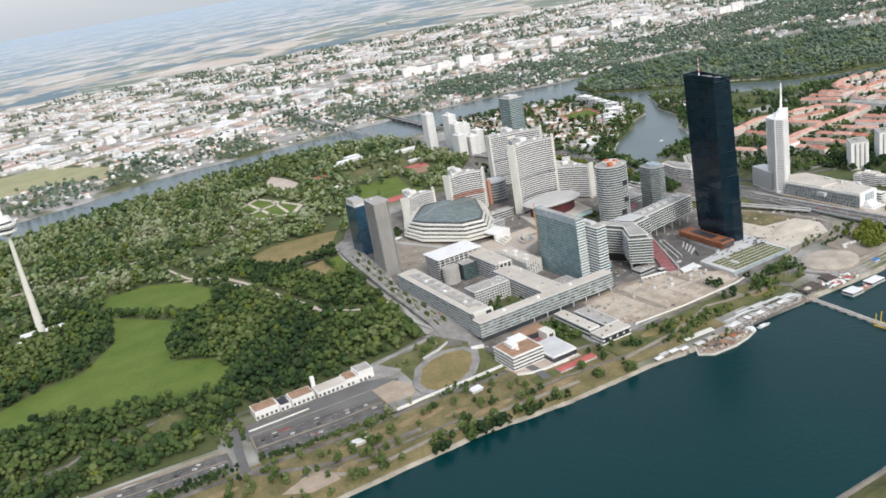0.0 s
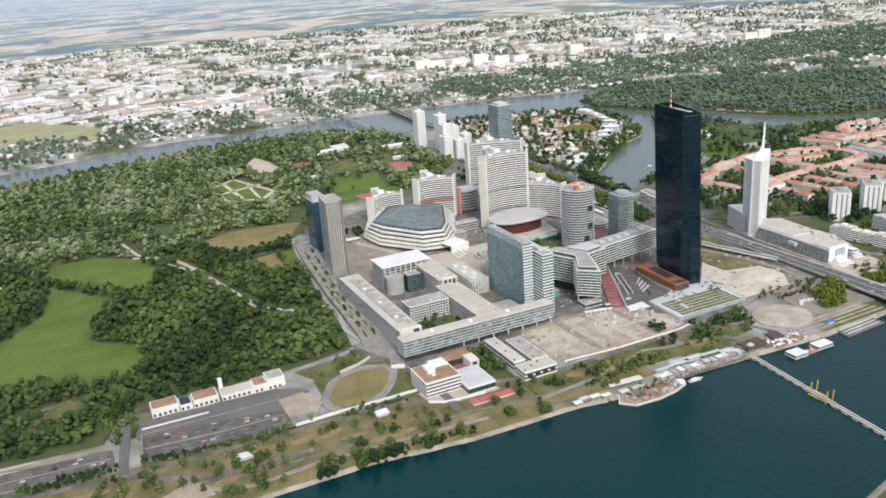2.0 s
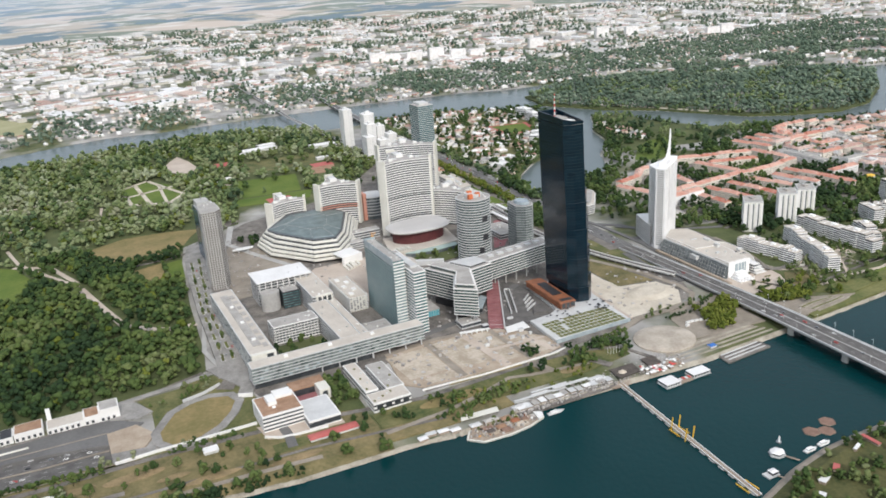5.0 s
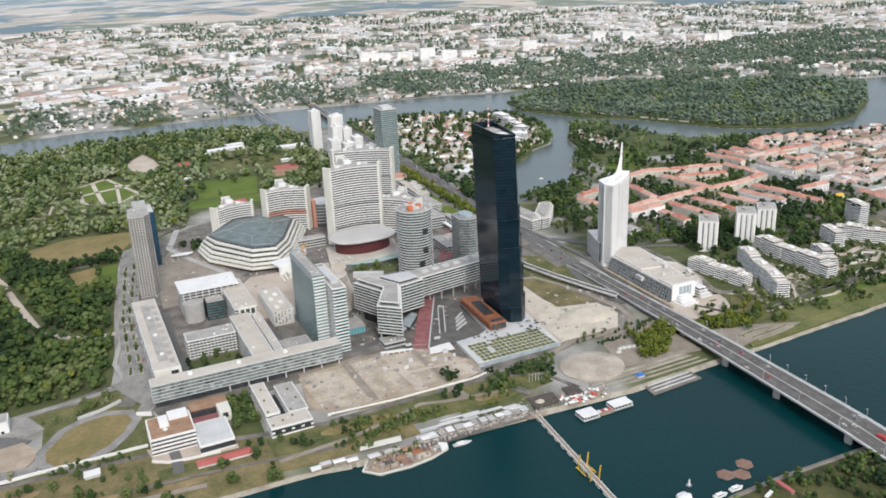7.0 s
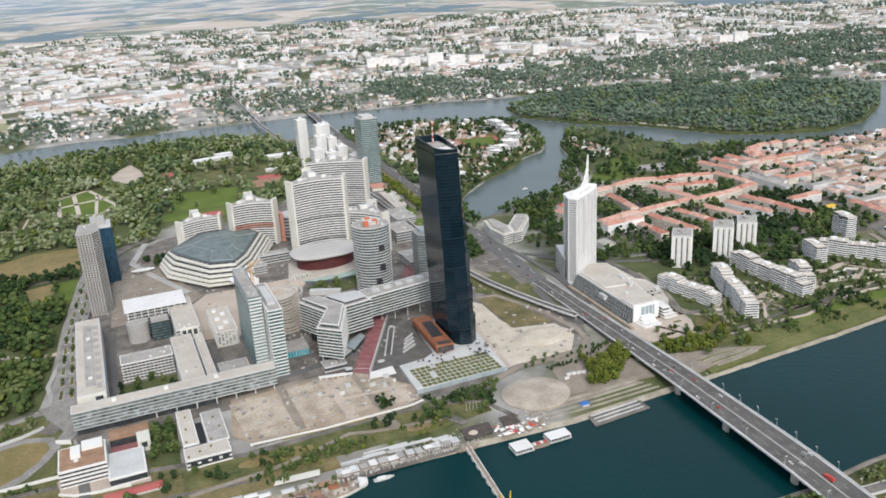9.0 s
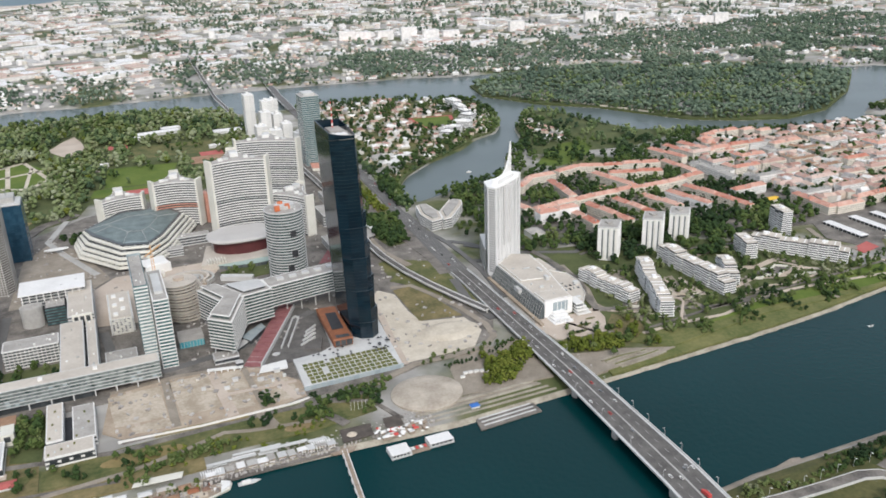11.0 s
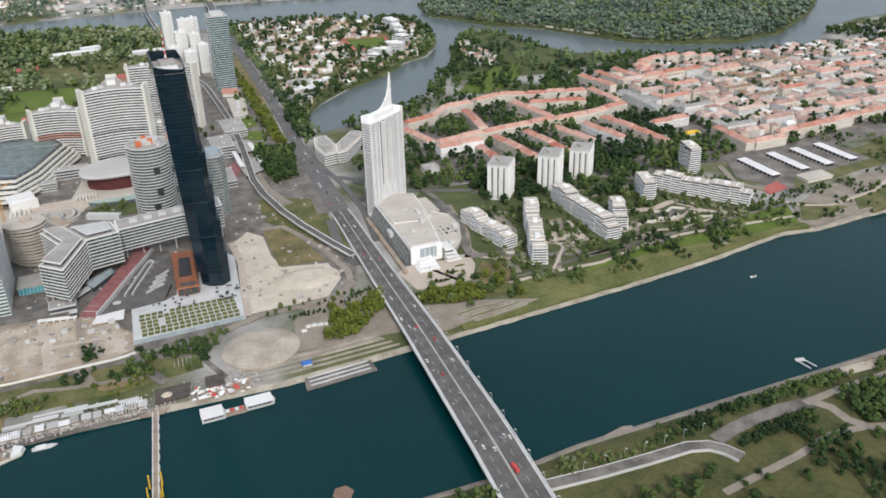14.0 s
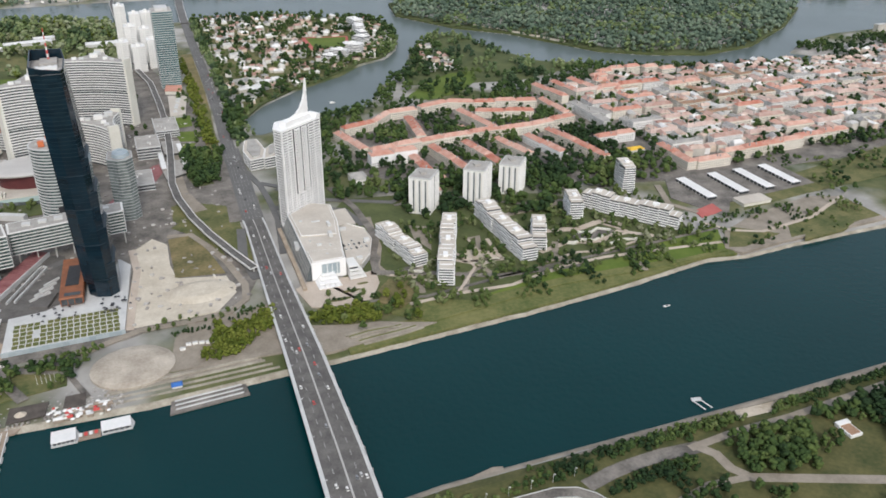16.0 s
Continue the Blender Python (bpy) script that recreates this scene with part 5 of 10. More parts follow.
for k in range(6):
    Mesh().beam((612 + 6 * k, 900, 50), (606 + 8 * k, 966, 30), 0.7).link("roof_rib", M["timber"], t)
Mesh().prism(ellipse(626, 906, 6, 5, 14), 49, 53).link("lift_core", M["plaza"], t)
# sunken round court with curved stairs
t = thing("round_court", "sunken round court ringed by pale curved walls", "court")
for r, h, c in ((28, 10, "concrete"), (22, 11.5, "roofbeige"), (15, 9.5, "concrete"), (9, 10.5, "concrete")):
    ring = [(646 + r * math.cos(a), 1004 + 0.85 * r * math.sin(a)) for a in (math.radians(-50 + 9.5 * i) for i in range(27))]
    Mesh().prism(strip(ring, 1.5), Z, h).link("curved_wall", M[c], t)
Mesh().prism(ellipse(646, 1004, 27, 23, 30), 4, 6.3).link("floor", M["earth"], t, "tan court floor")
for k in range(5):
    Mesh().box(596 + 5 * k, 599 + 5 * k, 1022 + 3 * k, 1044 + 2 * k, Z, 8 + 1.2 * (k % 3)).link("stair_wall", M["cream"], t)
# long office slabs
def long_slab(label, x0, x1, y0, y1, z1, legs=()):
    t = thing("office_slab", label, "office building")
    z0 = Z + 7 if legs else Z
    poly = rect(x0, x1, y0, y1)
    Mesh().prism(poly, z0, z1).link("body", M["slabglass"], t)
    storeys(t, poly, z0 + 0.3, z1, 3.5, 0.8, 0.25, M["lightgrey"])
    Mesh().prism(outset(poly, -0.8), z1, z1 + 0.5).link("roof", M["roofbeige"], t)
    rnd = random.Random(int(x0 + y0))
    horiz = (x1 - x0) > (y1 - y0)
    length = (x1 - x0) if horiz else (y1 - y0)
    for k in range(int(length / 6)):
        for s in range(int((z1 - z0) / 3.5)):
            if rnd.random() < 0.4:
                zz = z0 + 0.9 + s * 3.5
                if horiz:
                    a = x0 + 6 * k + rnd.random() * 2
                    Mesh().box(a, a + 3.6, y0 - 0.22, y0, zz, zz + 2.4).link("louvre", M[rnd.choice(["greyglass", "greyglass", "paleglass", "officeglass"])], t)
                else:
                    a = y0 + 6 * k + rnd.random() * 2
                    Mesh().box(x0 - 0.22, x0, a, a + 3.6, zz, zz + 2.4).link("louvre", M[rnd.choice(["greyglass", "greyglass", "paleglass", "officeglass"])], t)
    for x in legs:
        Mesh().box(x, x + 1.2, y0 + 1, y0 + 2.2, Z, z0).link("leg", M["lightgrey"], t)
        Mesh().box(x, x + 1.2, y1 - 2.2, y1 - 1, Z, z0).link("leg", M["lightgrey"], t)
    if legs:
        Mesh().box(x0 + 2, x1 - 60, y0 + 3, y1 - 3, Z, z0).link("plinth", M["windowglass"], t)
    for k in range(3):
        a = 0.2 + 0.25 * k
        cx, cy = x0 + (x1 - x0) * (a if horiz else 0.5), y0 + (y1 - y0) * (0.5 if horiz else a)
        Mesh().box(cx - 2, cx + 2, cy - 2, cy + 2, z1 + 0.5, z1 + 2.6).link("roof_hatch", M["white"], t)
    return t


long_slab("long grey glass office slab raised on legs", 398, 588, 759, 776, 30, tuple(range(470, 588, 19)))
t = long_slab("long glass office slab with a pale roof", 404, 430, 782, 985, 31)
Mesh().box(412, 421, 806, 966, 31.4, 32.2).link("roof_strip", M["roofgrey"], t, "long raised roof strip")
for k in range(9):
    Mesh().box(422, 427, 800 + 19 * k, 810 + 19 * k, 31.4, 32.2).link("roof_panel", M["roofgrey"], t)
Mesh().box(404, 430, 781, 786, Z, 33.5).link("end_wall", M["cream"], t, "cream end wall")
Mesh().box(420, 427, 780.6, 781, 22, 32).link("window", M["windowglass"], t)
# inner court blocks
def office_block(label, poly, z1, roof="roofgrey", glass="windowglass", band="lightgrey", step=3.6, height=1.6, z0=Z, name="office_block"):
    t = slab_tower(name, label, poly, z0, z1, glass, band, step, height, 0.3, roof, "office building")
    return t


t = office_block("glass-walled block with a bright white roof", rect(460, 526, 972, 1008), 36, "roofwhite")
Mesh().box(458, 528, 966, 1010, 37, 38.2).link("canopy_roof", M["roofwhite"], t, "overhanging white roof")
for k in range(9):
    Mesh().box(461 + 7.5 * k, 462 + 7.5 * k, 966.4, 967.4, 24, 37).link("fin", M["white"], t)
t = office_block("grey office wing with a flat screed roof", rect(508, 534, 900, 998), 31, "roofbeige")
Mesh().box(512, 532, 897, 900, 18, 33).link("end_wall", M["cream"], t)
for k in range(3):
    Mesh().box(514 + 6 * k, 518 + 6 * k, 896.5, 897, 20, 31).link("window", M["windowglass"], t)
office_block("low grey office wing stepping down to the slab", rect(500, 522, 780, 894), 27, "roofbeige")
office_block("narrow grey office wing", rect(525, 534, 780, 896), 24, "roofbeige")
t = office_block("balconied office wing across the court", rect(446, 498, 852, 876), 26, "roofgrey", "windowglass", "white", 3.4, 1.1)
for k in range(14):
    Mesh().box(447 + 3.8 * k, 447.5 + 3.8 * k, 850.8, 851.6, Z, 26).link("post", M["white"], t)
t = thing("drum_block", "grey metal-clad drum in the court", "office block")
Mesh().prism(ellipse(470, 955, 12, 10, 24), Z, 29).link("body", M["concrete"], t)
Mesh().prism(ellipse(470, 955, 11, 9, 24), 29, 29.5).link("roof", M["roofgrey"], t)
office_block("dark glazed block behind the drum", rect(484, 505, 945, 968), 27, "roofgrey", "tealglass", "dark")
# block wrapped in scaffolding
t = thing("scaffolded_block", "pale housing block wrapped in scaffolding", "building")
Mesh().box(550, 571, 888, 962, Z, 24).link("body", M["cream"], t)
Mesh().box(550.5, 570.5, 888.5, 961.5, 24, 25).link("roof", M["roofbeige"], t, "pale unfinished roof")
for k in range(5):
    Mesh().box(553 + (k % 2) * 8, 558 + (k % 2) * 8, 894 + 13 * k, 901 + 13 * k, 25, 26.6).link("roof_unit", M["white"], t)
for k in range(7):
    Mesh().prism(rect(548.4, 572.6, 886.4, 963.6), Z + 2.6 * k + 2, Z + 2.6 * k + 2.25).link("scaffold_deck", M["lightgrey"], t)
for k in range(22):
    for x in (548.3, 572.5):
        Mesh().box(x, x + 0.35, 887 + 3.5 * k, 887.35 + 3.5 * k, Z, 26).link("scaffold_pole", M["white"], t)
for k in range(7):
    Mesh().box(549 + 3.6 * k, 549.35 + 3.6 * k, 886.2, 886.55, Z, 26).link("scaffold_pole", M["white"], t)
for k in range(6):
    for q in range(5):
        if (k * 3 + q * 5) % 4:
            Mesh().box(550.6 + 4 * q, 552.6 + 4 * q, 887.9, 888, 7.6 + 2.8 * k, 9.4 + 2.8 * k).link("window", M["windowglass"], t)
office_block("low grey workshop behind the slab", rect(540, 570, 790, 830), 14, "roofgrey")
# tower crane
t = thing("tower_crane", "orange lattice tower crane on the building site", "crane", at=(603, 935, Z))
for dx, dy in ((-1, -1), (1, -1), (1, 1), (-1, 1)):
    Mesh().beam((dx * 1.3, dy * 1.3, 0), (dx * 1.3, dy * 1.3, 70), 0.45).link("mast_leg", M["cranep"], t)
m = Mesh()
for k in range(23):
    z = 3 * k
    for a, b in (((-1.3, -1.3), (1.3, -1.3)), ((1.3, -1.3), (1.3, 1.3)), ((1.3, 1.3), (-1.3, 1.3)), ((-1.3, 1.3), (-1.3, -1.3))):
        m.beam((*a, z), (*b, z + 3), 0.25)
m.link("bracing", M["cranep"], t)
m = Mesh().beam((-8, -13, 71), (12, 20, 71), 0.9, 1.1).beam((0, 0, 70), (0, 0, 79), 1.0)
m.link("jib", M["cranep"], t)
m = Mesh().beam((0, 0, 79), (9, 15, 72), 0.2).beam((0, 0, 79), (-7, -11.5, 72), 0.2)
m.link("tie_rod", M["cranep"], t)
Mesh().box(-9.5, -6, -15, -11.5, 68.5, 71).link("counterweight", M["concrete"], t)
Mesh().box(1.2, 3.2, -1.2, 0.8, 68, 70.6).link("cab", M["white"], t)

# ---------- curved international towers ----------
def star_tower(label, ends, z1, red=()):
    """A three-armed tower: hollow curved fronts between broad end walls."""
    cx, cy = sum(e[0] for e in ends) / 3, sum(e[1] for e in ends) / 3
    t = thing("curved_tower", label, "office tower", "curved office towers")
    half, body, walls = 6.0, [], []
    for i, (ex, ey) in enumerate(ends):
        d = Vector((ex - cx, ey - cy)).normalized()
        s = Vector((-d.y, d.x))
        a, b = Vector((ex, ey)) - s * half, Vector((ex, ey)) + s * half
        walls.append((a, b, d, s))
    for i in range(3):
        a, b = walls[i][1], walls[(i + 1) % 3][0]
        mid = (a + b) / 2
        pull = mid + (Vector((cx, cy)) - mid) * 0.62
        body.append(tuple(walls[i][0]))
        for k in range(13):
            f = k / 12
            body.append(tuple(a * (1 - f) ** 2 + pull * 2 * f * (1 - f) + b * f ** 2))
    Mesh().prism(body, Z, z1).link("body", M["windowglass"], t)
    n = round((z1 - Z) / 3.6)
    ring = outset(body, 0.9)
    for k in range(1, n + 1):
        z = Z + (z1 - Z) * k / n
        mat = M["salmon"] if k in red else M["white"]
        slim = 0.55 if n > 22 and k in (n // 4, n // 2 + 1) else 0.0
        Mesh().prism(ring, z - 0.85 + slim, z + 0.65 - slim * 0.5).link("storey_band", mat, t, "orange band" if k in red else "")
    for a, b, d, s in walls:
        q = [a - s * 0.8 + d * 2.2, a - s * 0.8 - d * 1.5, b + s * 0.8 - d * 1.5, b + s * 0.8 + d * 2.2]
        Mesh().prism([tuple(p) for p in q], Z, z1 + 5).link("end_wall", M["cream"], t, "tall windowless cream end wall")
    Mesh().prism(body, z1 + 0.45, z1 + 1).link("roof", M["roofgrey"], t)
    for k in range(6):
        i, f = k % 3, 0.35 + 0.2 * (k // 3)
        x, y = cx + (ends[i][0] - cx) * f, cy + (ends[i][1] - cy) * f
        Mesh().box(x - 3.2, x + 3.2, y - 2.4, y + 2.4, z1 + 1, z1 + 3.2 + k % 2).link("roof_unit", M["white"] if k % 2 else M["lightgrey"], t)
    d = Vector((ends[2][0] - cx, ends[2][1] - cy)).normalized()
    Mesh().box(cx - 6, cx + 5, cy + 2, cy + 10, z1 + 1, z1 + 6).link("plant_room", M["white"], t)
    Mesh().box(cx + d.x * 22 - 5, cx + d.x * 22 + 5, cy + d.y * 22 - 5, cy + d.y * 22 + 5, z1 + 1, z1 + 5).link("plant_room", M["lightgrey"], t)
    return t


star_tower("tall curved white-banded office tower with cream ends", [(700, 1130), (778, 1126), (741, 1192)], 117)
star_tower("tall curved white-banded office tower behind its twin", [(766, 1312), (858, 1276), (824, 1346)], 100)
star_tower("lower curved white-banded office tower with orange band", [(629, 1235), (693, 1222), (666, 1284)], 71, (8, 9))
star_tower("low curved white-banded office building by the park", [(555, 1258), (616, 1270), (584, 1312)], 48, (5,))
star_tower("curved white-banded office building beside the tall tower", [(772, 1152), (826, 1096), (832, 1170)], 60)
t = thing("round_hall", "round grey hall between the curved towers", "hall")
Mesh().prism(ellipse(722, 1240, 22, 20, 28), Z, 42).link("body", M["greyglass"], t)
storeys(t, ellipse(722, 1240, 22, 20, 28), 12, 42, 5, 1.6, 0.4, M["lightgrey"])
Mesh().box(700, 705, 1222, 1240, Z, 50).link("stair_tower", M["salmon"], t, "faded orange stair tower")
# oval-roofed conference hall
t = thing("conference_hall", "maroon hall under a broad pale oval roof", "hall")
Mesh().prism([(664, 1030), (690, 1026), (770, 1028), (780, 1090), (680, 1100)], Z, 13.5).link("podium", M["roofbeige"], t, "pale paved podium")
for k in range(7):
    Mesh().box(672 + 3.6 * k, 673.6 + 3.6 * k, 1027.5, 1040, 13.5, 17 + k % 2).link("planter_wall", M["cream"], t)
Mesh().prism(ellipse(727, 1074, 40, 26, 36), Z, 32).link("wall", M["maroon"], t, "maroon curved wall")
def squircle(cx, cy, rx, ry, n=40):
    return [(cx + rx * math.copysign(abs(math.cos(a)) ** 0.75, math.cos(a)), cy + ry * math.copysign(abs(math.sin(a)) ** 0.75, math.sin(a))) for a in (2 * math.pi * i / n for i in range(n))]
Mesh().prism(squircle(727, 1074, 47, 32), 31, 33, squircle(727, 1074, 48, 33)).prism(squircle(727, 1074, 48, 33), 33, 35, squircle(727, 1074, 44, 29)).link("roof", M["ovalroof"], t, "pale oval roof")
patch("lawn_22", [(684, 1012), (690, 996), (716, 980), (752, 984), (760, 1014), (730, 1012), (700, 1018)], 7.0, M["woodfloor"], "shaded green garden court before the hall", "lawn")
structure("wall_terrace", Mesh().prism(strip([(682, 990), (700, 981), (718, 972)], 4), Z, 12), M["lightgrey"], "pale raised walkway beside the garden court", "walkway")
# stepped conference centre
t = thing("conference_centre", "stepped white conference centre with a glass roof", "conference centre")
base = [(514, 1192), (520, 1140), (566, 1074), (606, 1066), (640, 1110), (682, 1206), (660, 1278), (560, 1288)]
roofp = [(537, 1192), (545, 1172), (578, 1112), (607, 1103), (624, 1128), (657, 1206), (642, 1240), (585, 1242)]
def blend(f):
    return [(a[0] + (b[0] - a[0]) * f, a[1] + (b[1] - a[1]) * f) for a, b in zip(base, roofp)]
# near-black fill: shade of the set-back ground floor put in as colour
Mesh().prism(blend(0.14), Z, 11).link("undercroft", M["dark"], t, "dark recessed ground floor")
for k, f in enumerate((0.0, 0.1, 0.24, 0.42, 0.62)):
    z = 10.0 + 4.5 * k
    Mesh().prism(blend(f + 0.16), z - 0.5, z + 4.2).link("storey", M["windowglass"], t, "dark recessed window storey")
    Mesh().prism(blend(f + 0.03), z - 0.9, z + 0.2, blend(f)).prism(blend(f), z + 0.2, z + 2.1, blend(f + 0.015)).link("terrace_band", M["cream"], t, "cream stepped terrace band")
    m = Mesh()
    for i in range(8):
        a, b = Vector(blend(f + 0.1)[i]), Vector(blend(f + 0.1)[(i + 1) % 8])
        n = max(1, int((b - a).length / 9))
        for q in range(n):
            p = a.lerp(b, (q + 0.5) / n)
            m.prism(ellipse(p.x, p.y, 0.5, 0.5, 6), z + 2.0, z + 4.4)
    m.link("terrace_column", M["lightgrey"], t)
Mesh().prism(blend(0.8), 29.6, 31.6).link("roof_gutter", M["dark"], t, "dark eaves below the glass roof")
top = [(560, 1196), (566, 1186), (586, 1150), (604, 1146), (614, 1158), (630, 1200), (622, 1216), (592, 1218)]
Mesh().prism(blend(0.9), 31.6, 32.6, blend(0.94)).prism(blend(0.94), 32.6, 34.2, top).prism(top, 34.2, 34.8, [(x * 0.5 + 298, y * 0.5 + 592) for x, y in top]).link("glass_roof", M["roofglass"], t, "grey-green glass roof")
m = Mesh()
for i in range(8):
    m.beam((*blend(0.94)[i], 32.7), (*top[i], 34.3), 0.45)
    m.beam((*top[i], 34.3), (*top[(i + 1) % 8], 34.3), 0.4)
m.link("roof_rib", M["concrete"], t)
Mesh().prism([(579, 1110.5), (606, 1102.4), (607, 1104.2), (580, 1112.6)], 31.7, 33).link("front_light", M["paleglass"], t, "bright glazed front edge of the roof")
m = Mesh()
m.prism([(592, 1070), (598, 1046), (628, 1054), (622, 1078)], Z + 11, Z + 13, [(594, 1072), (600, 1049), (626, 1056), (621, 1079)])
m.prism([(597, 1047), (599, 1044), (629, 1052), (628, 1055)], Z, Z + 12)
m.link("entrance_canopy", M["white"], t, "white entrance canopy")
t = thing("bus_shelter", "small white oval canopy on posts", "canopy")
Mesh().prism(ellipse(492, 1190, 16, 5, 20), 11, 12).link("roof", M["white"], t)
Mesh().cone(485, 1190, Z, 11, 0.4, 0.4, 8).link("post", M["lightgrey"], t)
Mesh().cone(499, 1190, Z, 11, 0.4, 0.4, 8).link("post", M["lightgrey"], t)

# ---------- deck with rust pavilion ----------
t = thing("terrace_deck", "raised pale terrace with square planting beds", "terrace")
deckp = [(709, 682), (808, 684), (814, 744), (821, 810), (812, 826), (764, 832), (755, 752), (742, 744), (712, 741)]
Mesh().prism(deckp, Z - 2, 9.2).link("slab", M["lightgrey"], t)
Mesh().prism([(708.4, 681.2), (808.6, 683.2), (808.6, 684), (708.4, 682)], 4.4, 10).link("retaining_wall", M["paleglass"], t, "pale blue-grey retaining wall")
rnd = random.Random(2)
for i in range(16):
    for j in range(6):
        if rnd.random() < 0.04:
            continue
        x, y = 717 + i * 5.5 + (j % 2) * 0.5, 686 + j * 6.9
        Mesh().box(x, x + 4.6, y, y + 5.3, 9.2, 9.45).link("planting_bed", M["green_roof"], t)
t = thing("pavilion", "rust-coloured steel pavilion beside the tower", "pavilion")
bp = [(756, 745), (776, 744), (780, 824), (760, 826)]
Mesh().prism(bp, 11, 18.5).link("body", M["rust"], t)
Mesh().prism(outset(bp, 0.8), 17.6, 18.9, bp).link("roof_edge", M["rust"], t)
Mesh().prism([(761, 768), (773, 767), (776, 808), (765, 809)], 18.5, 19.5).link("roof_plant", M["dark"], t, "dark rooftop plant screen")
Mesh().prism([(760, 748), (774, 747), (774.5, 753), (760.5, 754)], 18.5, 19.1).link("skylight", M["windowglass"], t)
# near-black block in place of the shade under the pavilion
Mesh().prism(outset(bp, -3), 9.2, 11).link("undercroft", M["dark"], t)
Mesh().prism([(757, 743.6), (775, 742.7), (775, 743.8), (757, 744.8)], 12, 17.2).link("front_window", M["windowglass"], t)
for k in range(4):
    Mesh().prism([(756.6 + 5.8 * k, 742.9), (757.3 + 5.8 * k, 742.9), (757.3 + 5.8 * k, 743.8), (756.6 + 5.8 * k, 743.8)], 11, 18).link("mullion", M["rust"], t)
# ramp with red paving and sunken forecourt
t = thing("red_ramp", "long red-paved ramp with pale cross strips", "ramp")
a0, a1, b0, b1 = Vector((665, 753)), Vector((680, 745)), Vector((730, 876)), Vector((743, 868))
for k in range(14):
    f, g = k / 14, (k + 0.86) / 14
    q = [a0.lerp(b0, f), a1.lerp(b1, f), a1.lerp(b1, g), a0.lerp(b0, g)]
    Mesh().prism([tuple(p) for p in q], Z, 7.4 + 0.25 * k).link("paving_panel", M["redfelt"], t)
Mesh().prism([tuple(p) for p in (a0, a1, b1, b0)], Z - 0.5, 7.1).link("bed", M["lightgrey"], t)
Mesh().prism(strip([(681, 745), (744, 868)], 0.7), Z, 10.4).link("side_wall", M["lightgrey"], t)
patch("road_29", [(683, 746), (711, 742), (742, 746), (755, 754), (763, 833), (758, 862), (745, 868)], 6.1, M["asphaltd"], "dark sunken delivery yard", "yard")
m = Mesh()
for off in (0, 7):
    m.prism(strip([(708 + off, 775), (735 + off, 838)], 0.7), Z, 8.4)
m.prism(strip([(735, 838), (738.5, 842), (742, 838)], 0.7), Z, 8.4)
structure("wall_ramp", m, M["lightgrey"], "pale walls of a car ramp", "wall")
structure("wall_ring", Mesh().prism(ellipse(700, 765, 4, 2.5, 16), Z, 7.4), M["lightgrey"], "pale round planter", "planter")
structure("roof_slab", Mesh().prism([(676, 731), (704, 729), (706, 746), (681, 744)], 7.4, 8.3), M["white"], "pale low roof slab beside the ramp", "roof")
m = Mesh().prism(strip([(630, 757), (664, 750)], 2.4), 8.6, 9.3)
for k in range(6):
    m.prism(strip([(631 + 6 * k, 757 - 1.2 * k), (632 + 6 * k, 756.8 - 1.2 * k)], 2.2), Z, 8.6)
structure("roof_arcade", m, M["white"], "white arcade roof along the works", "roof")
t = thing("glass_canopy", "low pale glass entrance canopy", "canopy", "entrance canopies")
Mesh().prism([(674, 810), (681, 798), (701, 823), (699, 832)], Z, 11).link("body", M["windowglass"], t)
Mesh().prism(outset([(674, 810), (681, 798), (701, 823), (699, 832)], 0.8), 11, 11.8).link("roof", M["paleglass"], t)
t = thing("glass_canopy", "small pale curved entrance canopy", "canopy", "entrance canopies")
Mesh().prism([(657, 794), (664, 787), (678, 800), (676, 807)], Z, 9).link("body", M["windowglass"], t)
Mesh().prism(outset([(657, 794), (664, 787), (678, 800), (676, 807)], 0.8), 9, 9.7).link("roof", M["lightgrey"], t)
for k in range(4):
    structure("wall_yard", Mesh().prism(strip([(728 + 4 * k, 772 + 9 * k), (746 + 2.5 * k, 784 + 9 * k)], 0.8), Z, 8.2), M["lightgrey"], "pale low walls in the delivery yard", "wall")
structure("roof_yard", Mesh().prism([(728, 758), (744, 752), (753, 778), (736, 772)], 6.0, 9.2), M["asphaltd"], "dark roof over the delivery dock", "roof")
for x, y, w, d in ((658, 752, 7, 6), (650, 728, 5, 4), (672, 718, 6, 3), (690, 728, 6, 4), (684, 712, 3, 2.4), (696, 716, 3, 2.4), (640, 716, 5, 2.4), (620, 724, 4, 2.4)):
    t = thing("site_hut", "small grey site container on the sand", "container", "site containers", (x, y, 6.0))
    Mesh().box(0, w, 0, d, 0, 2.8 if w < 7 else 6).link("body", M["dark"] if w > 6 else M["lightgrey"], t)
    Mesh().box(-0.1, w + 0.1, -0.1, d + 0.1, 2.8 if w < 7 else 6, 3.0 if w < 7 else 6.3).link("roof", M["lightgrey"], t)
m = Mesh().prism(strip([(542, 668), (610, 663), (690, 664), (712, 668)], 0.4), 4, 7.6)
structure("wall_works", m, M["white"], "white hoarding along the works", "hoarding")
for i, (path, half) in enumerate((([(560, 676), (556, 756)], 2.5), ([(591, 672), (590, 762)], 4), ([(640, 668), (634, 760)], 5), ([(668, 668), (664, 756)], 3), ([(700, 672), (690, 712)], 4), ([(540, 758), (600, 764), (668, 757)], 3), ([(640, 708), (706, 704)], 2.5))):
    patch(f"ground_lane_{i + 1}", strip(path, half), 6.1 + 0.03 * i, M["gravel"] if i % 2 else M["plaza"], "rutted lane across the building ground", "ground")
m = Mesh()
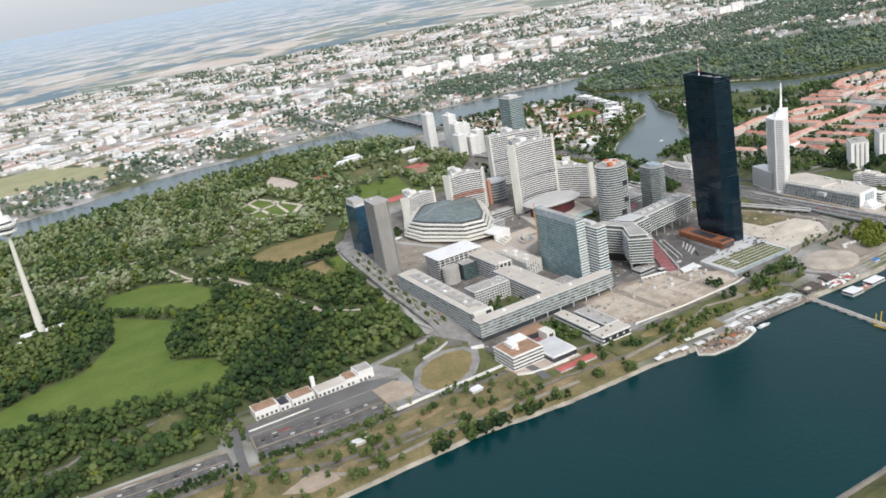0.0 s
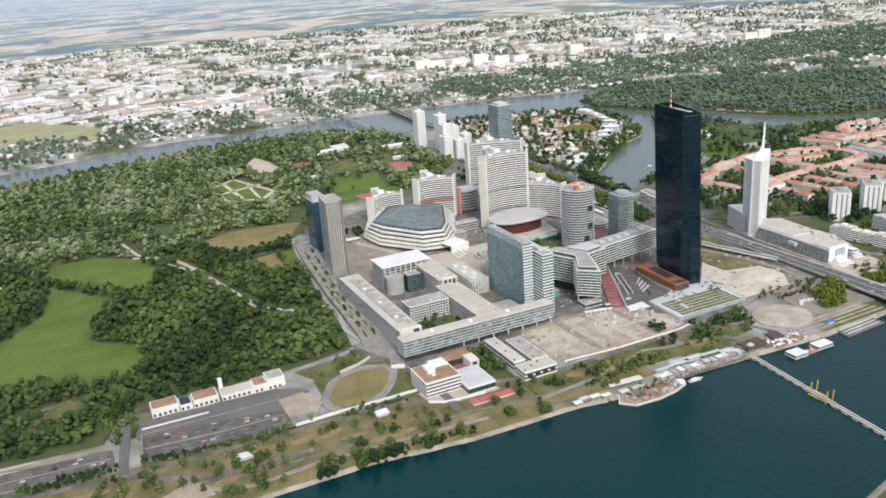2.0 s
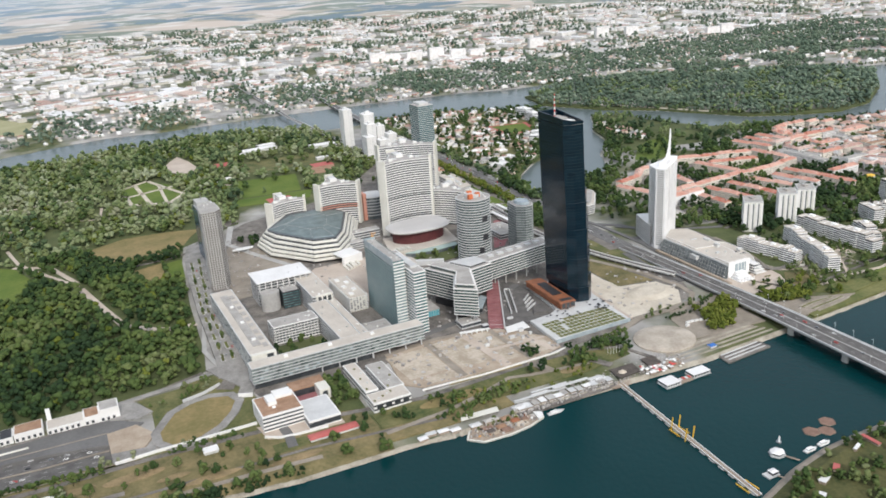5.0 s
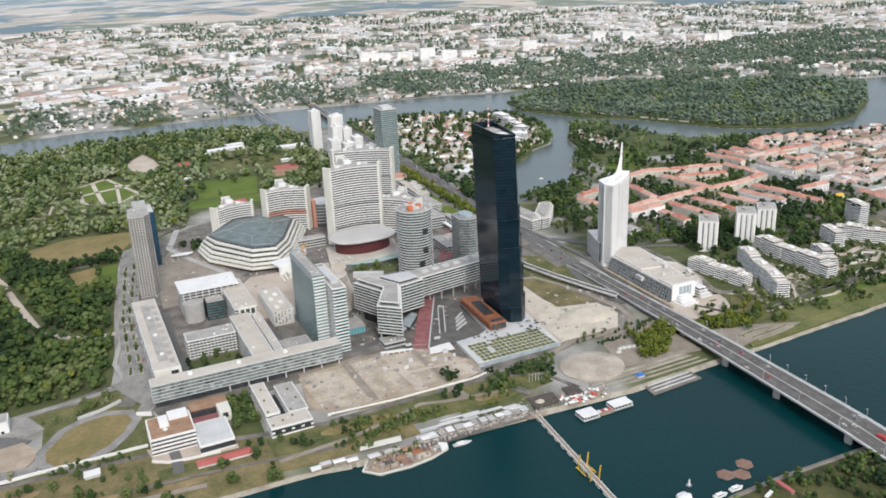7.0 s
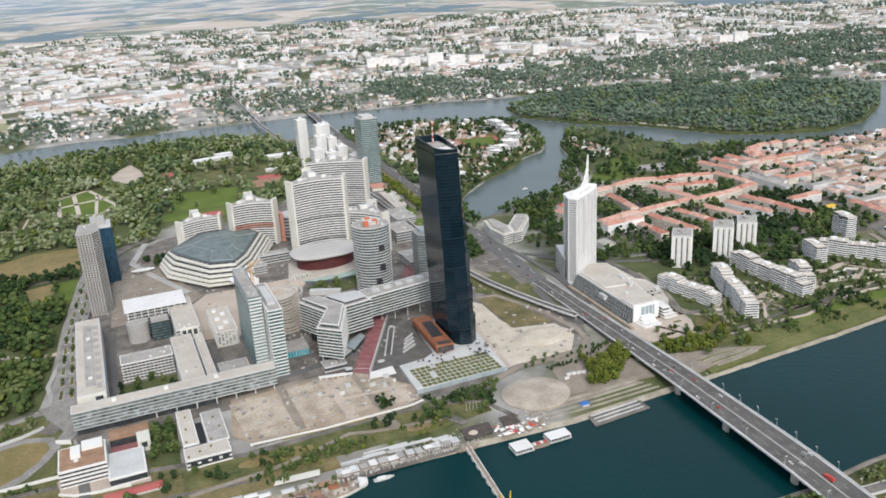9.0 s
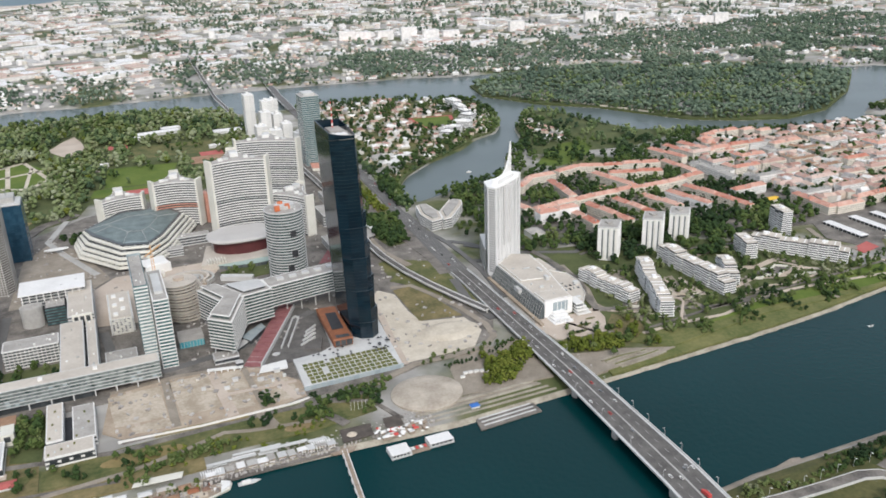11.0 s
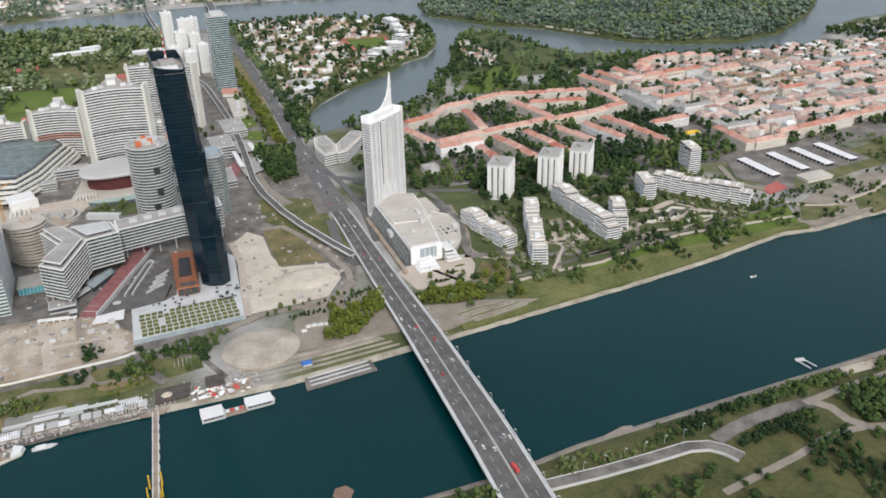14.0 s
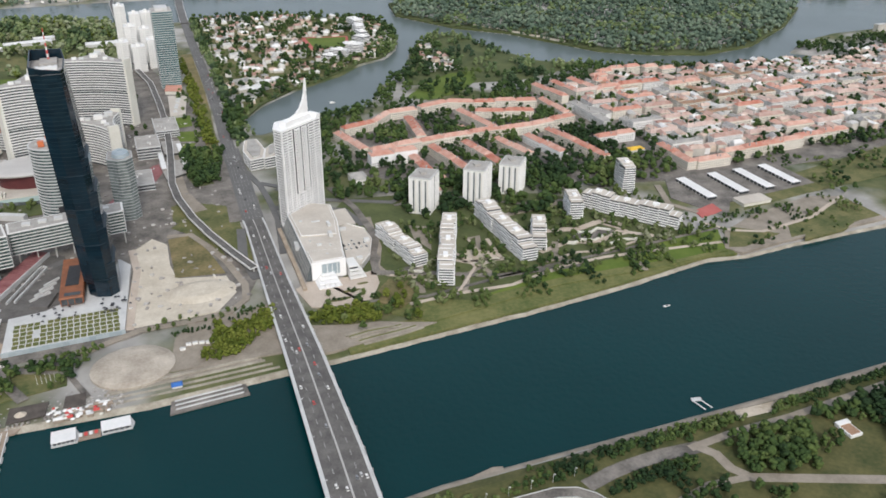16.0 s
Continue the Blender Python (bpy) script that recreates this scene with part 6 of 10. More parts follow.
for ring_r, z0, z1 in ((1.0, 6, 7.6), (0.8, 7.6, 8.8)):
    m.prism(ellipse(880, 735, 34 * ring_r, 22 * ring_r, 24), z0, z1, ellipse(880, 735, 34 * (ring_r - 0.2), 22 * (ring_r - 0.2), 24))
structure("ground_sand_mound", m, M["palesand"], "flat pale sand mound", "ground")

# ---------- white spired tower and its podium ----------
t = thing("white_tower", "white residential tower with balconies and curved spire", "residential tower")
front, d = Vector((990, 842)), Vector((50, 35)).normalized()
nrm = Vector((d.y, -d.x))
def tw(a, b):
    p = front + d * a + nrm * b
    return (p.x, p.y)
def slab(a0, a1, b0, b1):
    return [tw(a0, b1), tw(a1, b1), tw(a1, b0), tw(a0, b0)]
poly = [(990, 842), (1040, 877), (1034, 888), (990, 874), (984, 853)]
Mesh().prism(poly, Z, 117).link("body", M["snow"], t)
for k in range(36):
    z = 10 + 2.98 * k
    # strips near black: balcony shade on the windows put into the colour
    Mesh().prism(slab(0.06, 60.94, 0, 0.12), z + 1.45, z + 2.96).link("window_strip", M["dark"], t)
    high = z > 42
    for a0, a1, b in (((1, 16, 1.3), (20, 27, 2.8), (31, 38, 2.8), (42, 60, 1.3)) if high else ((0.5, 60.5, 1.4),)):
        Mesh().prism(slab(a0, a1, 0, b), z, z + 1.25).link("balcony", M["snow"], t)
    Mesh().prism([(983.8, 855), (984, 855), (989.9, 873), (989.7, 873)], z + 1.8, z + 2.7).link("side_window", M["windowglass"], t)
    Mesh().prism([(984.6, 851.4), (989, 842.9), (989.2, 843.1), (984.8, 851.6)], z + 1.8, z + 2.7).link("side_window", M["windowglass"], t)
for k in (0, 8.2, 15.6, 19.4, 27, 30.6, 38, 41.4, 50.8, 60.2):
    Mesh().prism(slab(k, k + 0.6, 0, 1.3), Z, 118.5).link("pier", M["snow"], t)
# raised dark strips imitate the shade of vertical grooves
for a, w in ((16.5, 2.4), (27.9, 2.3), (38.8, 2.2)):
    Mesh().prism(slab(a, a + w, 0, 0.5), 42, 116).link("recess", M["dark"], t, "dark raised strip, shade put in as colour")
Mesh().prism(outset(poly, 0.6), 117, 119.5).link("roof_edge", M["snow"], t)
Mesh().prism(slab(9, 49, -11, -2), 119.5, 125.5, slab(11, 49, -11, -2)).link("attic", M["snow"], t, "white stepped attic")
Mesh().prism(slab(54, 61.6, -13, 1), 119.5, 123.5, slab(57.5, 61.6, -13, 1)).link("corner_block", M["snow"], t)
sp = Mesh()
for a0, a1, za, zb in ((18, 50, 125.5, 129.5), (32, 50, 129.5, 135), (39, 50, 135, 142), (43.5, 50, 142, 150), (46.6, 50, 150, 164)):
    nxt = {18: 32, 32: 39, 39: 43.5, 43.5: 46.6, 46.6: 48.8}[a0]
    sp.prism(slab(a0, 50, -8, -5.5), za, zb, slab(nxt, 50, -7.4, -6.2))
sp.link("spire", M["snow"], t, "white concave spire")
annex = [(984.5, 862), (1012, 884), (1022, 908), (1003, 916)]
Mesh().prism(annex, Z, 36).link("annex", M["white"], t, "lower white annex")
for k in range(9):
    Mesh().prism(outset(annex, 0.15), 8.4 + 3.1 * k, 9.7 + 3.1 * k).link("annex_window", M["windowglass"], t)
t = thing("shopping_podium", "broad flat-roofed white building with grey glazing below the tower", "shopping centre")
pp = [(985, 716), (1019.5, 716), (1024, 744), (1036, 806), (1040, 850), (1020, 862), (989, 838)]
Mesh().prism(pp, Z, 23).link("body", M["white"], t)
Mesh().prism(outset(pp, 0.3), 23, 24.2).link("coping", M["white"], t, "white roof edge")
Mesh().prism(outset(pp, -0.8), 24.2, 24.4).link("roof", M["roofbeige"], t, "pale gravelled flat roof")
for poly, zt in (([(986.5, 717.5), (1018.5, 717.5), (1021.5, 738), (987, 742)], 25.6), ([(990, 779), (1026, 772), (1033, 804), (1037, 846), (1020, 857), (991, 836)], 25.4)):
    Mesh().prism(poly, 24.4, zt).link("roof_level", M["roofbeige"], t)
    Mesh().prism(poly, zt, zt + 0.5, outset(poly, -0.3)).link("roof_edge", M["white"], t)
    Mesh().prism(outset(poly, -0.8), zt + 0.5, zt + 0.6).link("roof_screed", M["roofbeige"], t)
for x, y, w, d, h in ((1008, 806, 9, 3, 1.2), (1022, 790, 3, 10, 3.2), (1017, 768, 4, 7, 3.6), (1000, 752, 5, 2, 1.4), (1012, 748, 1.6, 1.6, 1.4), (995, 764, 1.6, 1.6, 1.2), (996, 812, 3, 2, 1.6), (1004, 729, 2, 2, 1.2)):
    Mesh().box(x, x + w, y, y + d, 24.4, 25.4 + h).link("roof_unit", M["lightgrey"], t)
side = [(979, 718), (985, 716), (989, 838), (983, 842)]
Mesh().prism(side, Z, 22, [(984.4, 718), (985.4, 716), (989.4, 838), (988.4, 840)]).link("side_glazing", M["greyglass"], t, "sloping grey glazed side facing the road")
for k in range(25):
    f = k / 24
    Mesh().beam((978.9 + 4 * f, 718.4 + 122.6 * f, Z), (984.3 + 4 * f, 718.4 + 121 * f, 22), 0.35).link("glazing_bar", M["concrete"], t)
for f in (0.25, 0.5, 0.75):
    Mesh().beam((978.9 + 5.4 * f, 718.2, Z + (22 - Z) * f), (982.9 + 5.4 * f, 841, Z + (22 - Z) * f), 0.3).link("glazing_bar", M["concrete"], t)
Mesh().prism([(981, 768), (987.5, 766), (988, 778), (982, 781)], 15, 20).link("side_porch", M["lightgrey"], t, "pale porch box on the glazed side")
Mesh().prism([(972, 700), (976, 700), (981, 842), (977, 842)], Z, 8.5).link("ledge", M["earth"], t, "tan planted ledge along the glazing")
Mesh().prism([(985, 714.8), (1019.5, 714.8), (1019.5, 715.9), (985, 715.9)], 7, 26).link("front_screen", M["snow"], t, "tall white river front")
Mesh().box(995, 1013, 714.2, 714.7, 11, 23).link("front_panel", M["paleglass"], t, "pale blue panel on the front")
for k in range(3):
    Mesh().box(1000 + 5 * k, 1000.5 + 5 * k, 713.9, 714.2, 11, 23).link("panel_bar", M["snow"], t)
for k in range(4):
    Mesh().box(987 + 2 * k, 1010 - k, 696 + 4.5 * k, 714, 6 + 2.2 * k, 7.1 + 2.2 * k).link("entrance_stage", M["snow"], t, "white entrance steps and decks")
for k in range(5):
    Mesh().box(988 + 5 * k, 988.9 + 5 * k, 695.4, 696.3, Z, 10 + (k * 3 % 4)).link("entrance_pillar", M["snow"], t)
for k in range(4):
    Mesh().box(1020.5 + 0.2 * k, 1037 - 2 * k, 703 + 2 * k, 728, 7 + 3.4 * k, 8.2 + 3.4 * k).link("terrace_level", M["white"], t)
Mesh().box(1022, 1030, 710, 728, Z, 18).link("terrace_core", M["windowglass"], t)
t = thing("parking_deck", "broad pale parking deck behind the podium", "parking deck", "parking decks")
dk = [(1038, 722), (1052, 740), (1064, 772), (1064, 800), (1050, 818), (1040, 812), (1029, 750), (1026, 732)]
Mesh().prism(dk, Z, 11).link("body", M["concrete"], t)
Mesh().prism(outset(dk, 0.5), 11, 12).link("deck", M["roofbeige"], t)
for a, b in zip(dk[:4], dk[1:5]):
    Mesh().beam((*a, 12.6), (*b, 12.6), 0.4, 1.2).link("railing", M["white"], t)
for x, y, w, d, h in ((1055, 768, 6, 5, 3), (1038, 803, 7, 4, 2.6), (1026, 790, 4, 6, 3.4), (1036, 732, 6, 4, 2.4)):
    Mesh().box(x, x + w, y, y + d, 12, 12 + h).link("stair_head", M["lightgrey"], t)
t = thing("parking_deck", "open pale parking deck beside the tower", "parking deck", "parking decks")
Mesh().box(1038, 1060, 820, 862, Z, 10).link("body", M["concrete"], t)
Mesh().box(1037.5, 1060.5, 819.5, 862.5, 10, 10.8).link("deck", M["roofbeige"], t)
Mesh().box(1037.4, 1037.8, 820, 862, 10.8, 11.8).link("railing", M["white"], t)

# ---------- terraced flats, point blocks ----------
def terraced(label, path, half, z1, n):
    """A stepped row of flats: narrow units along a path, each shifted and of its own height."""
    t = thing("terraced_flats", label, "apartment building", "terraced flats by the river")
    a, b = Vector(path[0]), Vector(path[-1])
    u = (b - a).normalized()
    s = Vector((u.y, -u.x))
    step = (b - a).length / n
    for i in range(n):
        c = a + u * step * (i + 0.5) + s * (1.5 * ((i // 2) % 2) - 0.7)
        top = z1 - 2.9 * ((i // 3) % 2) - (2.9 if i in (0, n - 1) and n > 3 else 0)
        def quad(w, l):
            q = [c - u * l - s * w, c - u * l + s * w, c + u * l + s * w, c + u * l - s * w]
            q = [tuple(p) for p in q]
            area = sum(q[j][0] * q[(j + 1) % 4][1] - q[(j + 1) % 4][0] * q[j][1] for j in range(4))
            return q if area > 0 else q[::-1]
        Mesh().prism(quad(half, step / 2 - 0.3), 4.5, top).link("unit", M["windowglass"], t)
        z, k = 6.6, 0
        while z < top - 0.6:
            grow = 1.6 - 0.12 * k - 0.5 * ((i + k) % 2)
            Mesh().prism(quad(half + grow, step / 2 + 0.2), z - 0.1, z + 1.15).link("balcony", M["snow"], t)
            z, k = z + 2.9, k + 1
        Mesh().prism(quad(half + 0.3, step / 2), top, top + 0.7).link("roof", M["roofbeige"], t)
        if i % 3 == 1:
            Mesh().prism(quad(half * 0.35, step * 0.3), top + 0.7, top + 2.8).link("stair_head", M["snow"], t)
        Mesh().prism(quad(half * 0.9, step * 0.06), 4.5, top + 0.9).link("party_wall", M["snow"], t)
    return t


terraced("white terraced flats with long balconies", [(1082, 792), (1096, 706)], 7.5, 23, 8)
terraced("narrow white terraced flats stepping to the river", [(1156, 778), (1104, 660)], 7, 28, 9)
terraced("white terraced flats stepping toward the river", [(1206, 802), (1204, 676)], 8, 27, 10)
terraced("white terraced tower beside the stepped flats", [(1246, 740), (1226, 694)], 7, 27, 4)
terraced("white terraced corner flats", [(1312, 784), (1302, 748)], 7, 27, 3)
terraced("long white terraced flats facing the gardens", [(1330, 780), (1398, 686)], 7.5, 27, 10)
terraced("tall white terraced flats with a stair tower", [(1405, 822), (1399, 790)], 7, 40, 3)


def point_block(x, y, z1):
    t = thing("point_block", "tall cream apartment tower with ribbed sides", "apartment tower", "cream apartment towers", (x, y, 5))
    p = [(-21, -3.4), (-0.5, -18), (20, 6), (-0.7, 20)]
    Mesh().prism(p, 0, z1).link("body", M["white"], t)
    def along(a, b, f):
        return Vector(p[a]).lerp(Vector(p[b]), f)
    def upright(name, a, b, f0, f1, deep, zb, zt, material):
        u = (Vector(p[b]) - Vector(p[a])).normalized()
        out = Vector((u.y, -u.x)) * deep
        q0, q1 = along(a, b, f0), along(a, b, f1)
        Mesh().prism([tuple(q0 + out), tuple(q1 + out), tuple(q1 - out * 0.5), tuple(q0 - out * 0.5)], zb, zt).link(name, M[material], t)
    for k in range(6):
        upright("rib", 1, 2, 0.03 + 0.18 * k, 0.07 + 0.18 * k, 0.9, 0, z1 - 0.5, "snow")
        upright("window_strip", 1, 2, 0.09 + 0.18 * min(k, 4), 0.125 + 0.18 * min(k, 4), 0.12 + 0.001 * k, 3, z1 - 2, "greyglass")
    upright("stair_recess", 1, 2, 0.47, 0.53, 0.2, 3, z1 - 1, "dark")
    for k in range(3):
        upright("window_strip", 0, 1, 0.2 + 0.28 * k, 0.27 + 0.28 * k, 0.12, 3, z1 - 2, "greyglass")
        upright("rib", 0, 1, 0.31 + 0.28 * k, 0.34 + 0.28 * k, 0.6, 0, z1 - 0.5, "cream")
    Mesh().prism(outset(p, 0.4), z1, z1 + 1.2).link("roof_edge", M["lightgrey"], t)
    Mesh().prism(outset(p, -0.8), z1 + 1.0, z1 + 1.35).link("roof", M["roofgrey"], t)
    Mesh().box(-5, 2, -2, 6, z1 + 1.3, z1 + 4).link("lift_house", M["roofgrey"], t)
    return t


point_block(1150, 838, 44)
point_block(1218, 838, 44)
point_block(1271, 852, 38)
# winged flats by the lake
t = thing("winged_flats", "white flats in a wide open wing shape", "apartment building")
for q in ([(983, 1030), (1000, 1034), (1008, 1064), (1005, 1107), (989, 1107), (980, 1066)], [(1001.5, 1031), (1015, 1034), (1053, 1083), (1059, 1101), (1044, 1109), (1009.5, 1066)]):
    Mesh().prism(q, 5.5, 20).link("wing", M["windowglass"], t)
    storeys(t, q, 6.5, 20, 3, 1.4, 0.7, M["white"], "balcony_band")
    Mesh().prism(outset(q, -0.5), 20.6, 21.0).link("roof", M["roofbeige"], t)
    Mesh().prism(outset(q, -5), 21.0, 23).link("top_floor", M["lightgrey"], t, "set-back top floor")
    Mesh().prism(outset(q, -4.6), 23, 23.5).link("top_roof", M["roofgrey"], t)
t = thing("villa", "small white house under trees", "house")
Mesh().box(1092, 1112, 935, 960, 5, 13).link("wall", M["white"], t)
Mesh().gable(1092, 1112, 935, 960, 13, 3).link("roof", M["roofgrey"], t)
# blocks behind with white slabs
for x, y, w, dd, h in ((870, 1755, 20, 26, 92), (893, 1690, 19, 24, 88), (916, 1740, 20, 22, 80), (880, 1640, 20, 22, 76), (905, 1650, 18, 22, 68), (862, 1600, 20, 26, 58), (888, 1590, 22, 22, 50), (914, 1610, 18, 24, 56), (926, 1560, 16, 22, 46)):
    t = slab_tower("white_high_rise", "slim white apartment tower in a row", rect(x - w / 2, x + w / 2, y - dd / 2, y + dd / 2), 5.5, h, "lightgrey", "white", 3.2, 1.7, 0.3, "roofwhite", "apartment tower")
    for k in range(3):
        Mesh().box(x - w / 2 + 3.5 * k + 1, x - w / 2 + 3.5 * k + 3, y - dd / 2 - 0.8, y - dd / 2, 5.5, h + 1).link("pier", M["white"], t)
    Mesh().box(x - 3, x + 3, y - 4, y + 4, h, h + 5).link("lift_house", M["white"], t)
t = slab_tower("blue_high_rise", "tall blue-grey glass tower behind the others", rect(912, 944, 1456, 1496), 5.5, 132, "tealglass", "lightgrey", 3.7, 0.8, 0.2)
Mesh().box(918, 938, 1462, 1490, 132, 137).link("plant_room", M["lightgrey"], t)

# rows of dark parasols on the terrace
rnd = random.Random(44)
for k in range(34):
    if k < 22:
        x, y = rnd.uniform(790, 816), rnd.uniform(718, 745)
    else:
        x, y = rnd.uniform(730, 770), rnd.uniform(722, 745)
    if inside(np.array([x]), np.array([y]), outset(bp, 3))[0]:
        continue
    t = thing("parasol", "closed-weave dark parasol on the terrace", "parasol", "terrace parasols", (x, y, 9.2))
    Mesh().cone(0, 0, 0, 2.6, 0.1, 0.1, 6).link("pole", M["steel"], t)
    Mesh().cone(0, 0, 2.2, 3.2, rnd.uniform(1.2, 1.9), 0.1, 8).link("canopy", M["dark"], t)
# goods and plant lying about the building ground
m = Mesh()
for k in range(170):
    if k < 120:
        x, y = rnd.uniform(540, 712), rnd.uniform(672, 760)
        if not inside(np.array([x]), np.array([y]), outset(WORKS, -2))[0]:
            continue
        z = 6.0
    else:
        x, y = rnd.uniform(815, 925), rnd.uniform(690, 800)
        z = 6.0
    a, w, l, h = rnd.uniform(0, 3.1), rnd.uniform(0.5, 2.4), rnd.uniform(0.6, 5), rnd.uniform(0.3, 2.2)
    c, s_ = math.cos(a), math.sin(a)
    m.prism([(x + p * c - q * s_, y + p * s_ + q * c) for p, q in ((-w, -l / 2), (w, -l / 2), (w, l / 2), (-w, l / 2))], z - 0.2, z + h)
tagged(m.link("site_goods", M["clutter"]), "scattered building goods on sandy ground", "building goods", "", "stuff")
m = Mesh()
for k in range(760):
    x, y = rnd.uniform(400, 930), rnd.uniform(780, 1330)
    if not inside(np.array([x]), np.array([y]), outset(CITY, -12))[0] or inside(np.array([x]), np.array([y]), rect(395, 612, 756, 1010))[0]:
        continue
    m.prism(ellipse(x, y, rnd.uniform(0.6, 2.6), rnd.uniform(0.6, 2.6), 5), 5.4, 5.7 + rnd.uniform(0.4, 2.0))
tagged(m.link("plaza_fittings", M["clutter"]), "small benches, bins and planters on paving", "street fittings", "", "stuff")
patch("lawn_24", [(436, 782), (498, 782), (498, 846), (436, 846)], 5.95, M["woodfloor"], "shaded green court lawn", "lawn")
for k, (x0, x1, y0, y1, z1, lab) in enumerate(((640, 664, 770, 786, 11, "low grey glazed kiosk block"), (560, 584, 770, 782, 12, "low rear wing of the slab"), (612, 650, 1100, 1112, 16, "low grey link building by the hall"), (830, 862, 1010, 1060, 14, "low grey terrace building"), (880, 912, 1200, 1260, 16, "low pale office wing by the viaduct"), (640, 690, 1135, 1150, 18, "low pale link wing"), (850, 880, 1120, 1170, 22, "low pale office block"))):
    office_block(lab, rect(x0, x1, y0, y1), z1, "roofgrey")

# ---------- old quarter of red-roofed blocks ----------
def red_block(x0, x1, y0, y1, h=17, roof="redtile", wall="plasterA", label="pale plastered apartment block with red tiled roof"):
    t = thing("apartment_block", label, "apartment building", "red-roofed apartment blocks")
    Mesh().box(x0, x1, y0, y1, 4.5, h).link("wall", M[wall], t)
    low = "tile" not in roof
    cover = Mesh().gable(x0, x1, y0, y1, h, 0.8 if low else min(4.2, (min(x1 - x0, y1 - y0)) * 0.32)).link("roof", M[roof], t)
    z, m = 7.0, Mesh()
    while z < h - 2:
        a = x0 + 1.5
        while a < x1 - 2:
            m.face([(a, y0 - 0.06, z), (a + 1.3, y0 - 0.06, z), (a + 1.3, y0 - 0.06, z + 1.6), (a, y0 - 0.06, z + 1.6)])
            a += 3.4
        a = y0 + 1.5
        while a < y1 - 2:
            m.face([(x0 - 0.06, a + 1.3, z), (x0 - 0.06, a, z), (x0 - 0.06, a, z + 1.6), (x0 - 0.06, a + 1.3, z + 1.6)])
            a += 3.4
        z += 3.1
    tagged(m.link("window_grid", M["windowglass"], t), "", "", "", "stuff")
    rnd = random.Random(int(x0 * 7 + y0))
    for k in range(rnd.randint(1, 3)):
        cx, cy = rnd.uniform(x0 + 2, x1 - 2), rnd.uniform(y0 + 2, y1 - 2)
        Mesh().box(cx - 0.5, cx + 0.5, cy - 0.8, cy + 0.8, h, h + 5).link("chimney", M["concrete"], cover)
    return t


BLOCKS = []
def row(x0, x1, y0, y1, **k):
    """A street front cut into houses."""
    BLOCKS.append((x0, x1, y0, y1))
    length = max(x1 - x0, y1 - y0)
    n = max(1, round(length / 38))
    for i in range(n):
        a, b = i / n, (i + 1) / n
        hh = k.get("h", 17) + (i * 5 % 3) * 0.6
        kk = {**k, "h": hh}
        if x1 - x0 > y1 - y0:
            red_block(x0 + (x1 - x0) * a, x0 + (x1 - x0) * b, y0, y1, **kk)
        else:
            red_block(x0, x1, y0 + (y1 - y0) * a, y0 + (y1 - y0) * b, **kk)


def street(corners, w=14, h=17, roof="redtile", wall="plasterA", label="pale plastered apartment block with red tiled roof"):
    """A bent street front of houses along the ridge line through the corners."""
    for (ax, ay), (bx, by) in zip(corners, corners[1:]):
        length = math.hypot(bx - ax, by - ay)
        ux, uy = (bx - ax) / length, (by - ay) / length
        n = max(1, round(length / 36))
        for i in range(n):
            cx, cy = ax + (bx - ax) * (i + 0.5) / n, ay + (by - ay) * (i + 0.5) / n
            hx, hy = abs(ux) * length / n / 2 + abs(uy) * w / 2, abs(uy) * length / n / 2 + abs(ux) * w / 2
            BLOCKS.append((cx - hx, cx + hx, cy - hy, cy + hy))
            house_at(cx, cy, ux, uy, length / n, w, h + (i * 5 % 3) * 0.7, roof, wall, label)


def house_at(cx, cy, ux, uy, length, w, h, roof, wall, label):
    """One terraced house, turned to its street."""
    def turned(m):
        m.v = [(cx + ux * x - uy * y, cy + uy * x + ux * y, z) for x, y, z in m.v]
        return m
    t = thing("apartment_block", label, "apartment building", "red-roofed apartment blocks")
    q, v = length / 2 - 0.02, w / 2
    turned(Mesh().box(-q, q, -v, v, 4.5, h)).link("wall", M[wall], t)
    low = "tile" not in roof
    cover = turned(Mesh().gable(-q, q, -v, v, h, 0.8 if low else 4.0, 0.3)).link("roof", M[roof], t)
    m, z = Mesh(), 7.0
    while z < (h - 1.8 if wall != "snow" else 12):
        a = -q + 1.3
        while a < q - 1.5:
            m.face([(a, -v - 0.06, z), (a + 1.3, -v - 0.06, z), (a + 1.3, -v - 0.06, z + 1.6), (a, -v - 0.06, z + 1.6)])
            m.face([(a + 1.3, v + 0.06, z), (a, v + 0.06, z), (a, v + 0.06, z + 1.6), (a + 1.3, v + 0.06, z + 1.6)])
            a += 3.3
        for b in (-v + 2, -v + 5.5, v - 4):
            m.face([(-q - 0.06, b + 1.2, z), (-q - 0.06, b, z), (-q - 0.06, b, z + 1.6), (-q - 0.06, b + 1.2, z + 1.6)])
        z += 3.1
    tagged(turned(m).link("window_grid", M["windowglass"], t), "", "", "", "stuff")
    rnd = random.Random(int(cx * 7 + cy))
    for k in range(rnd.randint(1, 3)):
        a, b = rnd.uniform(-q + 1, q - 1), rnd.uniform(-2, 2)
        turned(Mesh().box(a - 0.5, a + 0.5, b - 0.8, b + 0.8, h, h + 5)).link("chimney", M["concrete"], cover)


street([(1131, 1120), (1181, 1134), (1215, 1168), (1262, 1171)])
street([(1121, 1112), (1136, 1030)], h=15)
street([(1141, 1018), (1214, 1028), (1251, 1034), (1338, 1036), (1391, 1038), (1469, 1052)], 15, 18)
street([(1131, 992), (1196, 993)], 17, 21.5, wall="snow", label="white plastered apartment block with red tiled roof")
street([(1189, 984), (1188, 924)], h=16)
street([(1226, 1012), (1238, 915)], h=16)
street([(1276, 1012), (1286, 915)], h=16)
